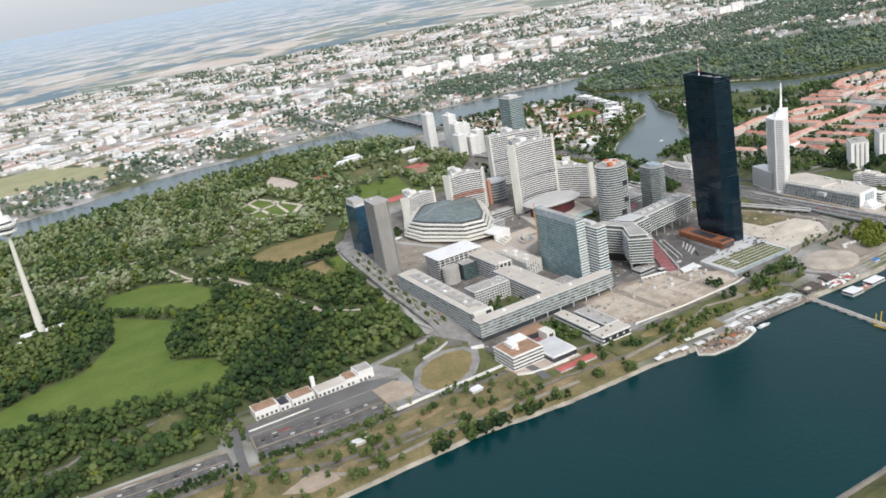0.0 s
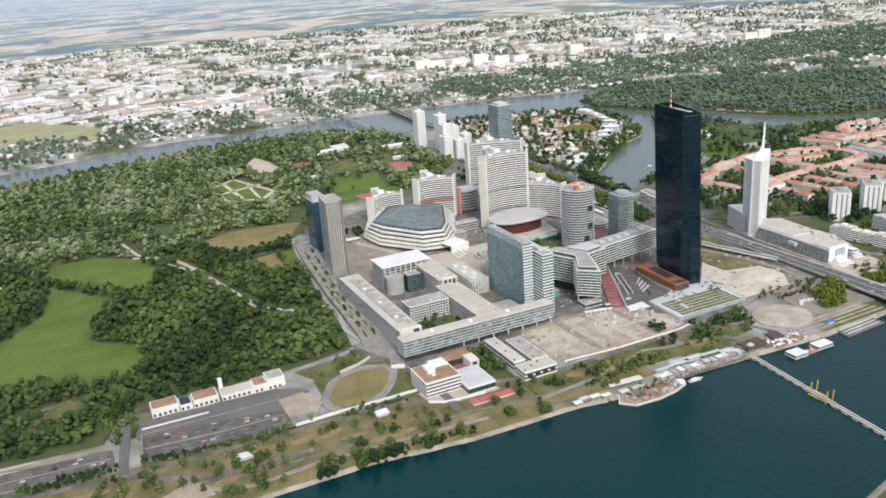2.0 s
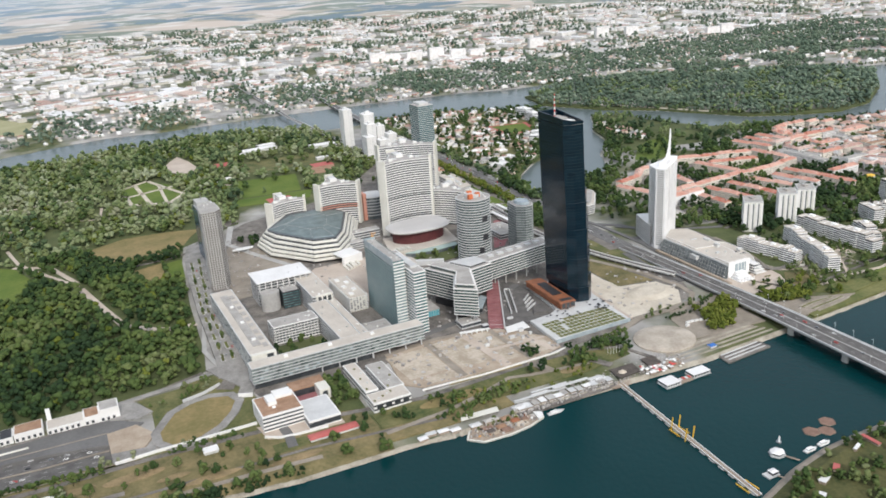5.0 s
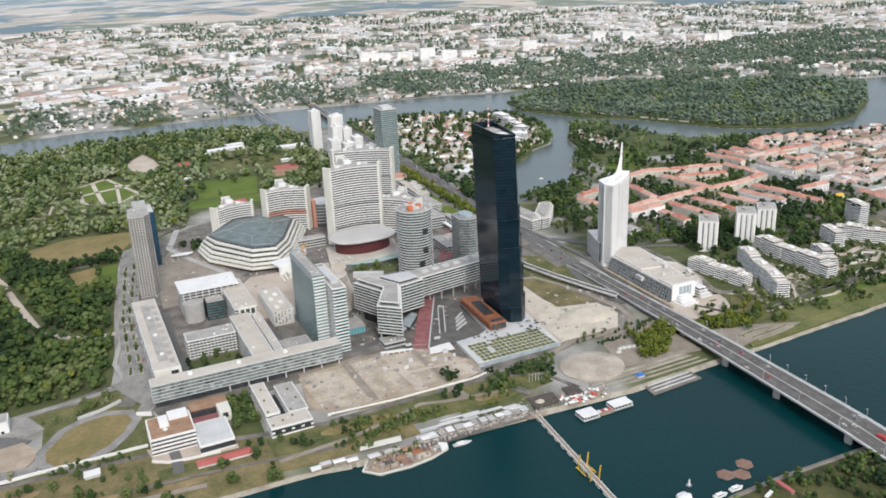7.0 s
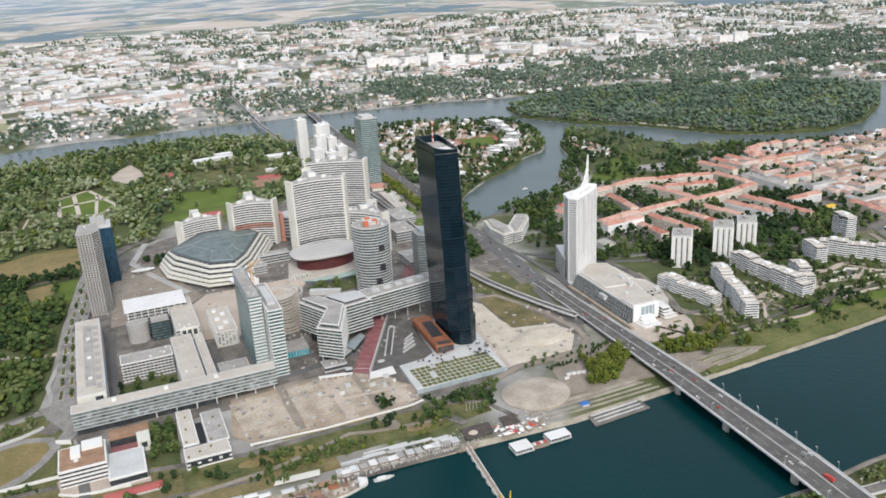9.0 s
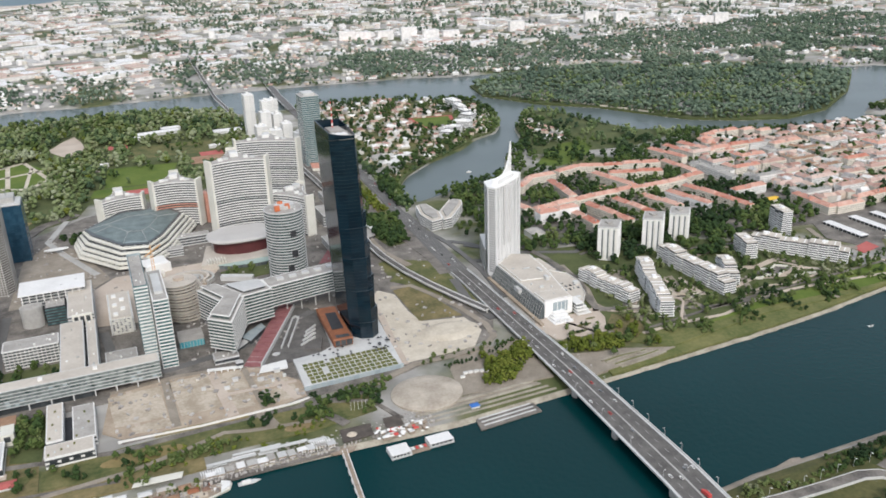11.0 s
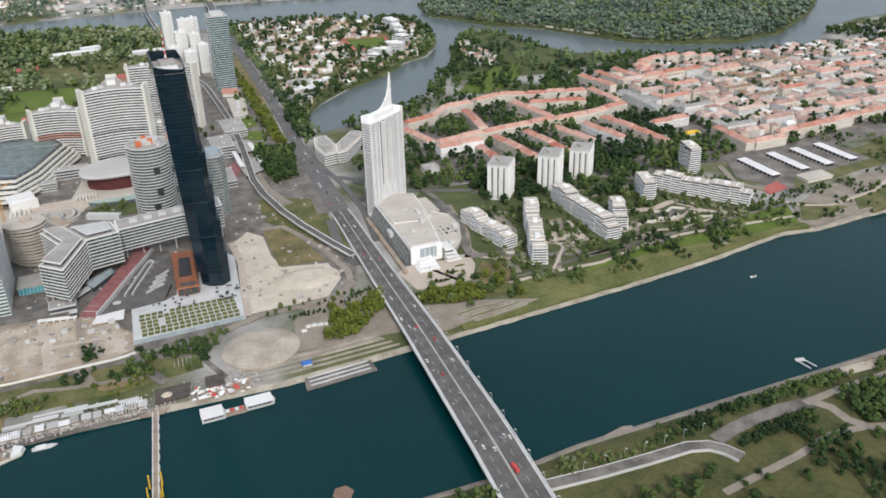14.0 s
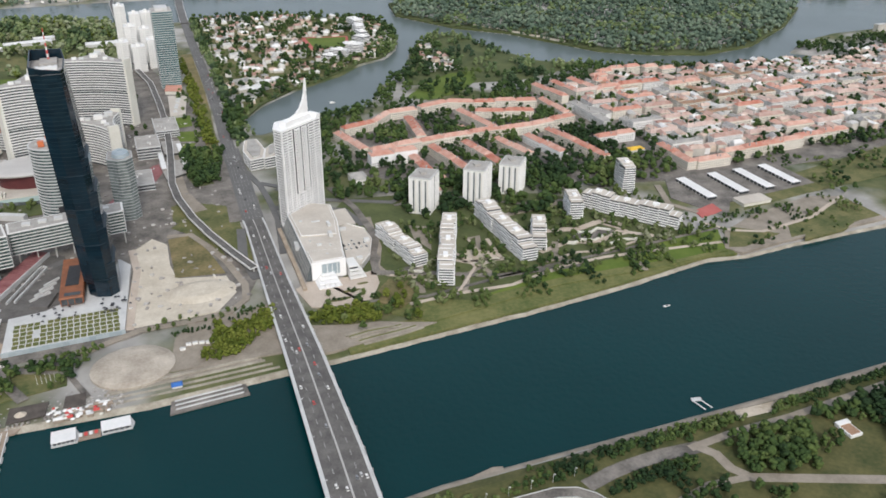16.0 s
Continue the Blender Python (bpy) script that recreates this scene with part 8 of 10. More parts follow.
Mesh().prism([(-8, -2), (5, -2.4), (10, 0), (5, 2.4), (-8, 2)], -0.4, 0.9).link("hull", M["lightgrey"], t)
Mesh().box(-5, 2, -1.4, 1.4, 0.9, 2.4).link("cabin", M["white"], t)
t = thing("market_canopy", "dark canopy roof of the quay market", "canopy", at=(717, 584, 3))
Mesh().prism([(0, 0), (27, 1), (30, 19), (2, 20)], 2.8, 3.3).link("roof", M["felt"], t)
Mesh().prism(ellipse(10, 9, 4.5, 4, 16), 3.3, 5.5, ellipse(10, 9, 1, 1, 16)).link("dome", M["sand"], t, "sandy thatched dome")
for x, y in ((2, 2), (25, 3), (26, 16), (6, 18)):
    Mesh().cone(x, y, -0.5, 2.9, 0.2, 0.2, 6).link("post", M["steel"], t)
t = thing("market_canopy", "dark flat canopy over quay market tables", "canopy", at=(757, 589, 3))
Mesh().prism([(0, 0), (16, 0), (17, 16), (2, 16)], 2.8, 3.3).link("roof", M["felt"], t)
for x, y in ((1, 1), (15, 1), (16, 15), (3, 15)):
    Mesh().cone(x, y, -0.5, 2.9, 0.2, 0.2, 6).link("post", M["steel"], t)
for k in range(26):
    x, y = 745 + rnd.uniform(0, 46), 573 + rnd.uniform(0, 22)
    c = ("snow", "white", "snow", "redcloth", "cream")[k % 5]
    t = thing("parasol", "open red parasol on the quay" if c == "redcloth" else "open white parasol on the quay", "parasol", "quay parasols", (x, y, 3.0))
    Mesh().cone(0, 0, 2.3, 3.2, 1.7, 0.1, 8).link("canopy", M[c], t)
    Mesh().cone(0, 0, -0.5, 2.4, 0.06, 0.06, 5).link("pole", M["steel"], t)
for k in range(6):
    t = thing("flag_pole", "white flag pole on the riverside lawn", "flag pole", "riverside flag poles", (738 + 3.4 * k, 631.2 - 0.4 * k, 5.4))
    Mesh().cone(0, 0, 0, 9, 0.16, 0.1, 6).link("pole", M["snow"], t)
for k in range(30):
    x, y = 748 + rnd.uniform(0, 42), 576 + rnd.uniform(0, 12)
    c = rnd.choice(["white", "white", "lightgrey", "redcloth", "timber", "roofwhite"])
    lab = {"redcloth": "small red-roofed market stall on the quay", "timber": "small timber market stall on the quay"}.get(c, "small white-roofed market stall on the quay")
    t = thing("market_stall", lab, "stall", "quay market stalls", (x, y, 3.0))
    w, d = rnd.uniform(2.5, 5), rnd.uniform(2, 4)
    Mesh().box(0, w, 0, d, -0.5, 2.2).link("body", M["timber"], t)
    Mesh().gable(0, w, 0, d, 2.2, 0.7, 0.3).link("roof", M[c], t)
for k in range(6):
    t = thing("site_container", "white container by the bank road", "container", "bank containers", (850 + 5.5 * k, 640 + rnd.uniform(-6, 6), 5.0))
    Mesh().box(0, 4.6, 0, 2.4, 0, 2.6).link("body", M["white"], t)
    Mesh().box(0.1, 4.5, 0.1, 2.3, 2.6, 2.75).link("roof", M["lightgrey"], t)
# loungers, tables and parasols crowding the quay
m = Mesh()
for k in range(820):
    if k >= 520:
        x, y, z = rnd.uniform(612, 802) if k < 680 else rnd.uniform(715, 802), rnd.uniform(582, 608), 2.6
    elif k < 300:
        x, y, z = rnd.uniform(602, 712), rnd.uniform(581, 606), 2.4
    elif k < 400:
        x, y, z = rnd.uniform(735, 800), rnd.uniform(580, 612), 3.0
    else:
        x, y, z = rnd.uniform(545, 615), rnd.uniform(561, 592), 2.6
        if not inside(np.array([x]), np.array([y]), outset(hull, -2))[0]:
            continue
    m.prism(ellipse(x, y, rnd.uniform(0.4, 1.5), rnd.uniform(0.4, 1.2), 5), z - 0.4, z + rnd.uniform(0.4, 2.4))
tagged(m.link("quay_furniture", M["clutter"]), "crowded loungers, tables and parasols on the quay", "outdoor furniture", "", "stuff")
for k in range(5):
    t = thing("awning_roof", "long pale awning roof over quay tables", "awning", "quay awnings", (606 + 21 * k, 598 + (k % 2) * 3, 2.4))
    w = 16 + 3 * (k % 2)
    Mesh().prism([(0, 0), (w, -0.6), (w, 3.4), (0, 4)], 3.0, 3.3).link("roof", M["roofwhite"] if k % 2 else M["lightgrey"], t)
    for q in range(4):
        Mesh().cone(1 + q * (w - 2) / 3, 0.8, -0.4, 3.1, 0.12, 0.12, 6).link("post", M["steel"], t)
for k in range(12):
    t = thing("pergola_bay", "white slatted pergola bay on the quay", "pergola", "pergola bays", (682 + 2.5 * k, 589, 2.4))
    Mesh().box(0, 0.5, -2, 5, 2.4, 2.8).link("beam", M["white"], t)
    Mesh().box(0, 0.4, -2, -1.6, -0.3, 2.4).link("post", M["white"], t)
    Mesh().box(0, 0.4, 4.6, 5, -0.3, 2.4).link("post", M["white"], t)
# hexagonal rafts
for k, (x, y) in enumerate(((802, 429), (814, 423), (826, 433))):
    t = thing("raft", "brown hexagonal timber bathing raft", "raft", "hexagonal rafts", (x, y, 0))
    hexa = ellipse(0, 0, 7.2, 7.2, 6)
    Mesh().prism(hexa, -0.5, 0.9).link("deck", M["raftwood"], t)
    Mesh().prism(outset(hexa, 0.3), 0.2, 0.6).link("fender", M["timber"], t)
t = thing("float_pavilion", "white hexagonal floating pavilion with a low lantern roof", "pavilion", "floating pavilions", (752, 420, 0))
Mesh().prism(ellipse(0, 0, 7.4, 7, 6), -0.4, 0.9).link("deck", M["lightgrey"], t)
Mesh().prism(ellipse(0, 0, 5.2, 5, 6), 0.9, 3.0).link("body", M["windowglass"], t)
Mesh().prism(ellipse(0, 0, 6.6, 6.2, 6), 3.0, 4.4, ellipse(0, 0, 2.2, 2, 6)).link("roof", M["roofwhite"], t)
Mesh().beam((3, -5.5, 0.6), (7, -17, 1.6), 1.8, 0.4).link("gangway", M["timber"], t)
t = thing("float_pavilion", "small white floating boathouse on a grey deck", "pavilion", "floating pavilions", (726, 402, 0))
Mesh().box(-6, 6, -4, 4, -0.4, 0.8).link("deck", M["lightgrey"], t)
Mesh().box(-1, 5, -2.6, 2.6, 0.8, 3.2).link("body", M["windowglass"], t)
Mesh().gable(-1, 5, -2.6, 2.6, 3.2, 1.2).link("roof", M["roofwhite"], t)
Mesh().beam((3, -3.5, 0.5), (6, -13, 1.5), 1.6, 0.4).link("gangway", M["timber"], t)
t = thing("channel_light", "slim white channel light on a small float", "beacon", at=(767, 432, 0))
Mesh().prism(ellipse(0, 0, 2.4, 2.4, 10), -0.4, 0.7).link("float", M["steel"], t)
Mesh().cone(0, 0, 0.7, 5.4, 1.0, 0.6, 8).link("tower", M["snow"], t)
Mesh().cone(0, 0, 5.4, 6.4, 0.9, 0.3, 8).link("lantern", M["steel"], t)
for x, y in ((779, 410), (796, 411)):
    t = thing("motor_boat", "white moored motor boat at the island bank", "boat", "moored boats", (x, y, 0))
    Mesh().prism([(-6, -2), (4, -2.2), (7.5, 0), (4, 2.2), (-6, 2)], -0.3, 1.2).link("hull", M["white"], t)
    Mesh().box(-4, 2.5, -1.5, 1.5, 1.2, 2.8).link("cabin", M["snow"], t)
    Mesh().box(-3.4, 2.55, -1.55, 1.55, 1.7, 2.3).link("window_strip", M["windowglass"], t)
for x, y, w, d, a in ((744, 366, 10, 5, 20), (766, 372, 8, 4, 35), (801, 384, 12, 2, 20), (822, 380, 3, 16, 0), (726, 352, 9, 5, 30)):
    t = thing("island_hut", "low pale kiosk hut on the river island", "hut", "island huts", (x, y, 5.3))
    t.rotation_euler = (0, 0, radians(a))
    Mesh().box(0, w, 0, d, -0.4, 2.5).link("wall", M["timber"], t)
    Mesh().box(-0.5, w + 0.5, -0.5, d + 0.5, 2.5, 2.9).link("roof", M["roofwhite"] if w > 8 else M["redcourt"], t)
t = thing("jetty", "small white fishing jetty with twin gangways", "jetty", at=(1226, 424, 0))
Mesh().prism([(-6, 0), (2, -2), (4, 2), (-4.5, 4)], 0.6, 1.3).link("platform", M["lightgrey"], t)
for dx in (-4.6, 1.8):
    Mesh().beam((dx, -0.5, 1.0), (dx + 1.6, -13, 1.6), 0.9, 0.4).link("gangway", M["white"], t)
    Mesh().cone(dx, 0.6, -1.5, 0.8, 0.3, 0.3, 8).link("pile", M["steel"], t)
t = thing("motor_boat", "small white motor boat on the river", "boat", at=(1290, 556, 0))
Mesh().prism([(-3.5, -1.1), (2, -1.2), (4, 0), (2, 1.2), (-3.5, 1.1)], -0.2, 0.8).link("hull", M["white"], t)
Mesh().box(-1, 1.2, -0.8, 0.8, 0.8, 1.6).link("cabin", M["windowglass"], t)
t = thing("ferry", "white passenger boat on the lake", "boat", at=(1775, 1500, 0))
Mesh().prism([(-18, -4), (12, -4.5), (20, 0), (12, 4.5), (-18, 4)], -0.5, 2.2).link("hull", M["white"], t)
Mesh().box(-15, 9, -3.5, 3.5, 2.2, 5).link("cabin", M["windowglass"], t)
Mesh().box(-16, 11, -4, 4, 5, 5.6).link("upper_deck", M["white"], t)
t = thing("sail_boat", "small white boat on the bay", "boat", at=(1162, 1295, 0))
Mesh().prism([(-4, -1.4), (3, -1.5), (5.5, 0), (3, 1.5), (-4, 1.4)], -0.3, 1.2).link("hull", M["white"], t)
Mesh().box(-2.5, 1.5, -1, 1, 1.2, 2.6).link("cabin", M["white"], t)
t = thing("toilet_block", "small white pavilion with a reddish roof deck", "pavilion", at=(1298, 339, 4.6))
Mesh().box(0, 11, 0, 16, 0, 3.2).link("wall", M["white"], t)
Mesh().box(1, 10, 1, 15, 3.2, 3.5).link("roof", M["brownroof"], t)
Mesh().box(-0.4, 11.4, 12, 16.4, 3.4, 4.4).link("roof_edge", M["white"], t)
structure("pavement_slip", Mesh().prism([(1004, 406), (1040, 413), (1047, 411), (1046, 400), (1004, 398)], -0.5, 1.5), M["gravel"], "gravel landing slip", "pavement")
# motorway gantries
for x in (-38,):
    t = thing("sign_gantry", "white steel sign gantry over the motorway", "gantry", "motorway gantries", (x, 0, 3.2))
    y0, y1 = 735, 767
    for y in (y0, y1):
        Mesh().cone(0, y, 0, 8.2, 0.4, 0.4, 8).link("post", M["white"], t)
    Mesh().beam((0, y0, 8), (0, y1, 8), 0.7).link("crossbeam", M["white"], t)
    for k in (0.3, 0.7):
        yc = y0 + (y1 - y0) * k
        Mesh().box(-0.3, 0.3, yc - 3, yc + 3, 6.4, 8.4).link("sign_panel", M["lightgrey"], t)
for k in range(7):
    x = 985 + 17 * k
    t = thing("street_lamp", "tall pale street lamp beside the island road", "street lamp", "lamps along the island road", (x, 379.5, 5.0))
    Mesh().cone(0, 0, -0.3, 9, 0.16, 0.1, 8).link("pole", M["lightgrey"], t)
    Mesh().beam((0, 0, 8.9), (0, -1.8, 9.3), 0.14).link("arm", M["lightgrey"], t)
    Mesh().box(-0.3, 0.3, -2.2, -1.0, 9.2, 9.45).link("lamp_head", M["white"], t)

# ---------- vehicles ----------
def car(x, y, z, yaw, mat, lab):
    t = thing("car", lab, "car", "cars on the roads", (x, y, z))
    t.rotation_euler = (0, 0, radians(yaw))
    b = Mesh().prism([(-2.2, -0.9), (2.0, -0.9), (2.3, 0), (2.0, 0.9), (-2.2, 0.9)], 0.3, 0.95)
    b.link("body", M[mat], t)
    Mesh().prism([(-1.7, -0.8), (1.0, -0.8), (1.0, 0.8), (-1.7, 0.8)], 0.95, 1.5, [(-1.3, -0.65), (0.4, -0.65), (0.4, 0.65), (-1.3, 0.65)]).link("cabin", M["windowglass"], t)
    Mesh().box(-1.25, 0.35, -0.62, 0.62, 1.5, 1.54).link("roof", M[mat], t)
    for wx in (-1.4, 1.4):
        for wy in (-0.8, 0.8):
            m = Mesh()
            ring = [(wx + 0.33 * math.cos(k * math.pi / 4), 0.33 + 0.33 * math.sin(k * math.pi / 4)) for k in range(8)]
            m.face([(a, wy - 0.12, c) for a, c in ring]).face([(a, wy + 0.12, c) for a, c in ring[::-1]])
            for k in range(8):
                (a, c), (a2, c2) = ring[k], ring[(k + 1) % 8]
                m.face([(a, wy - 0.12, c), (a, wy + 0.12, c), (a2, wy + 0.12, c2), (a2, wy - 0.12, c2)])
            m.link("wheel", M["tyre"], t)
    return t


CAR_KINDS = (("white", "small white car on the road"), ("white", "small white car on the road"), ("dark", "small black car on the road"), ("steel", "small silver car on the road"), ("redcloth", "small red car on the road"), ("lightgrey", "small grey car on the road"))
rnd = random.Random(21)
for k in range(26):
    y = rnd.uniform(345, 850)
    a, c = bridge_edge(y)
    f = rnd.choice((0.155, 0.245, 0.335, 0.43, 0.58, 0.68, 0.775, 0.87))
    mt, lab = rnd.choice(CAR_KINDS)
    car(a + (c - a) * f, y, bridge_height(y), 90, mt, lab)
for k in range(36):
    x = rnd.uniform(-60, 100) if k < 14 else rnd.uniform(130, 250)
    y = (np.interp(x, [-41, 94], [751, 736]) if k < 14 else np.interp(x, [119, 200, 262], [736, 728, 727])) + rnd.choice((-18, -11, -5, 6, 12, 19) if k >= 14 else (-11, -5, 5, 11))
    mt, lab = rnd.choice(CAR_KINDS)
    car(x, y, 3.2, -6, mt, lab)
for k in range(46):
    y = rnd.uniform(890, 1650)
    mt, lab = rnd.choice(CAR_KINDS)
    car(np.interp(y, [856, 930, 1030, 1118, 1180, 1280, 1400, 1550, 1800], [956.5, 960, 966, 969, 972, 979, 985, 991, 1000]) + rnd.choice((-5.5, -2, 2, 5.5)), y, 6.3, 90, mt, lab)
for k in range(20):
    mt, lab = rnd.choice(CAR_KINDS)
    y = 850 + 16 * k
    x0, x1, z = [float(np.interp(y, [b[0] for b in BOULEVARD], [b[q] for b in BOULEVARD])) for q in (1, 2, 3)]
    car(x0 + (x1 - x0) * (0.48, 0.87)[k % 2], y, z, 84, mt, lab)
for k in range(12):
    mt, lab = CAR_KINDS[(0, 2, 3, 5)[k % 4]]
    car(1032 + 5.5 * (k * 7 % 5), 758 + 9 * (k // 5), 12.0, 90, mt, lab)
t = thing("truck", "red box truck on the bridge", "truck", at=(939, 395, bridge_height(395)))
Mesh().box(-1.25, 1.25, -5, 2, 0.9, 3.6).link("box_body", M["redcloth"], t)
Mesh().box(-1.2, 1.2, 2.2, 4.2, 0.6, 2.8).link("cab", M["redcloth"], t)
for wy in (-3.5, -1.5, 3):
    Mesh().box(-1.25, 1.25, wy - 0.5, wy + 0.5, 0, 0.95).link("axle_wheels", M["tyre"], t)

for k, (x, y, w, d) in enumerate(((503, 590, 8, 6), (512, 594, 9, 5), (523, 592, 10, 5), (534, 588, 9, 5))):
    t = thing("beach_hut", "white-roofed timber hut on the bank", "hut", "beach huts", (x, y, 2.2))
    Mesh().box(0, w, 0, d, -1.5, 2.4).link("wall", M["timber"], t)
    Mesh().gable(0, w, 0, d, 2.4, 0.7).link("roof", M["roofwhite"] if k != 1 else M["lightgrey"], t)
t = thing("sail_canopy", "wide pale canopy behind the terrace bar", "canopy", at=(548, 597, 3.5))
Mesh().prism([(0, 0), (38, -3), (40, 5), (3, 8)], 2.6, 3.1).link("roof", M["cream"], t)
for x, y in ((1, 1), (37, -2), (39, 4), (4, 7), (20, 2)):
    Mesh().cone(x, y, -1, 2.7, 0.15, 0.15, 6).link("post", M["steel"], t)

# ---------- far town ----------
def town(name, label, spots, category="houses"):
    """Many houses joined: rows of x, y, width, length, wall height, roof height, yaw, wall tint, roof tint."""
    S = np.array(spots)
    n = len(S)
    wall = np.array([(-.5, -.5, 0), (.5, -.5, 0), (.5, .5, 0), (-.5, .5, 0), (-.5, -.5, 1), (.5, -.5, 1), (.5, .5, 1), (-.5, .5, 1)])
    roof = np.array([(-.53, -.53, 0), (.53, -.53, 0), (.53, .53, 0), (-.53, .53, 0), (0, -.42, 1), (0, .42, 1)])
    wf = np.array([(0, 1, 5), (0, 5, 4), (1, 2, 6), (1, 6, 5), (2, 3, 7), (2, 7, 6), (3, 0, 4), (3, 4, 7)])
    rf = np.array([(0, 1, 4), (1, 2, 5), (1, 5, 4), (2, 3, 5), (3, 0, 4), (3, 4, 5)]) + 8
    V = np.zeros((n, 14, 3))
    V[:, :8] = wall
    V[:, 8:] = roof
    V[:, :, 0] *= S[:, 2, None]
    V[:, :, 1] *= S[:, 3, None]
    V[:, :8, 2] *= S[:, 4, None]
    V[:, 8:, 2] = V[:, 8:, 2] * S[:, 5, None] + S[:, 4, None]
    c, s = np.cos(S[:, 6, None]), np.sin(S[:, 6, None])
    x, y = V[:, :, 0] * c - V[:, :, 1] * s, V[:, :, 0] * s + V[:, :, 1] * c
    V[:, :, 0], V[:, :, 1] = x + S[:, 0, None], y + S[:, 1, None]
    V[:, :, 2] += 4.6
    F = (np.concatenate([wf, rf])[None] + 14 * np.arange(n)[:, None, None]).reshape(-1, 3)
    mi = np.tile([0] * 8 + [1] * 6, n)
    tint = np.concatenate([np.repeat(S[:, 7, None], 8, 1), np.repeat(S[:, 8, None], 6, 1)], 1).ravel()
    return tagged(fast_mesh(name, V.reshape(-1, 3), F, [M["wallfar"], M["rooffar"]], mi, tint), label, category, "", "stuff")


R = np.random.RandomState(5)


def scatter(n, x0, x1, y0, y1, keep):
    x, y = R.uniform(x0, x1, n), R.uniform(y0, y1, n)
    k = keep(x, y)
    return x[k], y[k]


FIELD = [(-4000, 2420), (60, 2620), (216, 2519), (250, 2704), (69, 3023), (-66, 3012), (-4000, 2800)]


def dry(x, y, d=8):
    return land_depth(x, y) > d


def clump(x, y, size, cut):
    return np.array([noise.noise((a / size, b / size, 7)) for a, b in zip(x, y)]) > cut


spots = []
x, y = scatter(2600, -1500, 3600, 2230, 3000, lambda x, y: dry(x, y, 10) & ~inside(x, y, FIELD) & (np.abs(x - 880) > 14))
for a, b in zip(x, y):
    spots.append((a, b, R.uniform(7, 12), R.uniform(9, 16), R.uniform(4, 7), R.uniform(2, 4), R.choice([0.1, 1.67, 0.5]) + R.uniform(-0.1, 0.1), R.rand(), R.choice([0.05, 0.2, 0.2, 0.35, 0.5, 0.6, 0.6, 0.75, 0.95, 0.95])))
town("garden_houses", "many small houses with red and grey roofs", spots)
PITCH = [(1216, 1741), (1212, 1633), (1286, 1623), (1317, 1722)]
patch("court_4", PITCH, 5.7, M["redcourt"], "red running track round a pitch", "court")
patch("lawn_51", [(1012, 1270), (1052, 1326), (1126, 1398), (1212, 1458), (1274, 1518), (1326, 1542), (1358, 1590), (1380, 1642), (1422, 1782), (1396, 1866), (1326, 1920), (1034, 1972), (1016, 1600)], 5.25, M["grass"], "gardens between the lakeside houses", "ground")
patch("lawn_43", [(1224, 1732), (1220, 1641), (1281, 1633), (1306, 1716)], 5.8, M["meadow"], "green pitch inside the running track", "lawn")
for x, y, w, d, a, h in ((1345, 1777, 20, 40, 8, 24), (1337, 1722, 20, 36, -6, 22), (1328, 1676, 18, 34, 6, 20), (1316, 1632, 22, 30, 30, 20), (1284, 1588, 20, 38, 50, 18), (1248, 1556, 18, 34, 55, 16), (1222, 1528, 16, 28, 50, 14)):
    t = thing("lakeside_flats", "white stepped apartment house by the lake", "apartment building", "white lakeside flats", (x, y, 5))
    t.rotation_euler = (0, 0, radians(a))
    q = rect(-w / 2, w / 2, -d / 2, d / 2)
    Mesh().prism(q, 0, h).link("body", M["windowglass"], t)
    for k in range(int(h / 3)):
        Mesh().prism(outset(q, 0.9 - 0.5 * (k % 2)), 3 * k + 1.8, 3 * k + 3.3).link("balcony_band", M["snow"], t)
    Mesh().prism(outset(q, -1), h + 0.2, h + 1).link("roof", M["roofwhite"], t)
    Mesh().box(-4, 4, -6, 4, h + 1, h + 3.6).link("penthouse", M["snow"], t)
for x, y, w, d, a in ((1046, 1446, 34, 20, 20), (1088, 1428, 44, 22, 24), (1060, 1396, 36, 24, 24), (1004, 1316, 30, 26, 10), (1030, 1352, 34, 24, 18)):
    t = thing("lakeside_hall", "low pale hall with a wide flat roof by the bay", "hall", "lakeside halls", (x, y, 5))
    t.rotation_euler = (0, 0, radians(a))
    Mesh().box(-w / 2, w / 2, -d / 2, d / 2, 0, 6).link("body", M["lightgrey"], t)
    Mesh().gable(-w / 2, w / 2, -d / 2, d / 2, 6, 1.2).link("roof", M["roofwhite"] if w > 34 else M["roofgrey"], t)
    for k in range(4):
        Mesh().box(-w / 2 + 3 + k * (w - 8) / 4, -w / 2 + 5.4 + k * (w - 8) / 4, -d / 2 - 0.1, -d / 2, 2, 4.4).link("window", M["windowglass"], t)
spots = []
x, y = scatter(620, 985, 1440, 1260, 1990, lambda x, y: dry(x, y, 14) & (x > np.interp(y, [1260, 1550, 1990], [1004, 1022, 1040])) & ~inside(x, y, PITCH) & ~inside(x, y, LAKE) & ((y > 1400) | (x < 1100)))
for a, b in zip(x, y):
    spots.append((a, b, R.uniform(7, 13), R.uniform(9, 18), R.uniform(4, 8), R.uniform(2, 4), R.choice([0.05, 1.6]) + R.uniform(-0.3, 0.3), R.rand(), R.choice([0.05, 0.2, 0.2, 0.35, 0.35, 0.5, 0.5, 0.6, 0.75, 0.95])))
town("lakeside_houses", "dense small houses and white flats by the lake", spots)
spots = []
x, y = scatter(6200, -4300, 5300, 2650, 6600, lambda x, y: (np.hypot(x - 420, y) < 5850) & ((y < 5000) | (R.rand(len(x)) < 0.6)) & ~inside(x, y, FIELD) & (np.abs(x - 890) > 20))
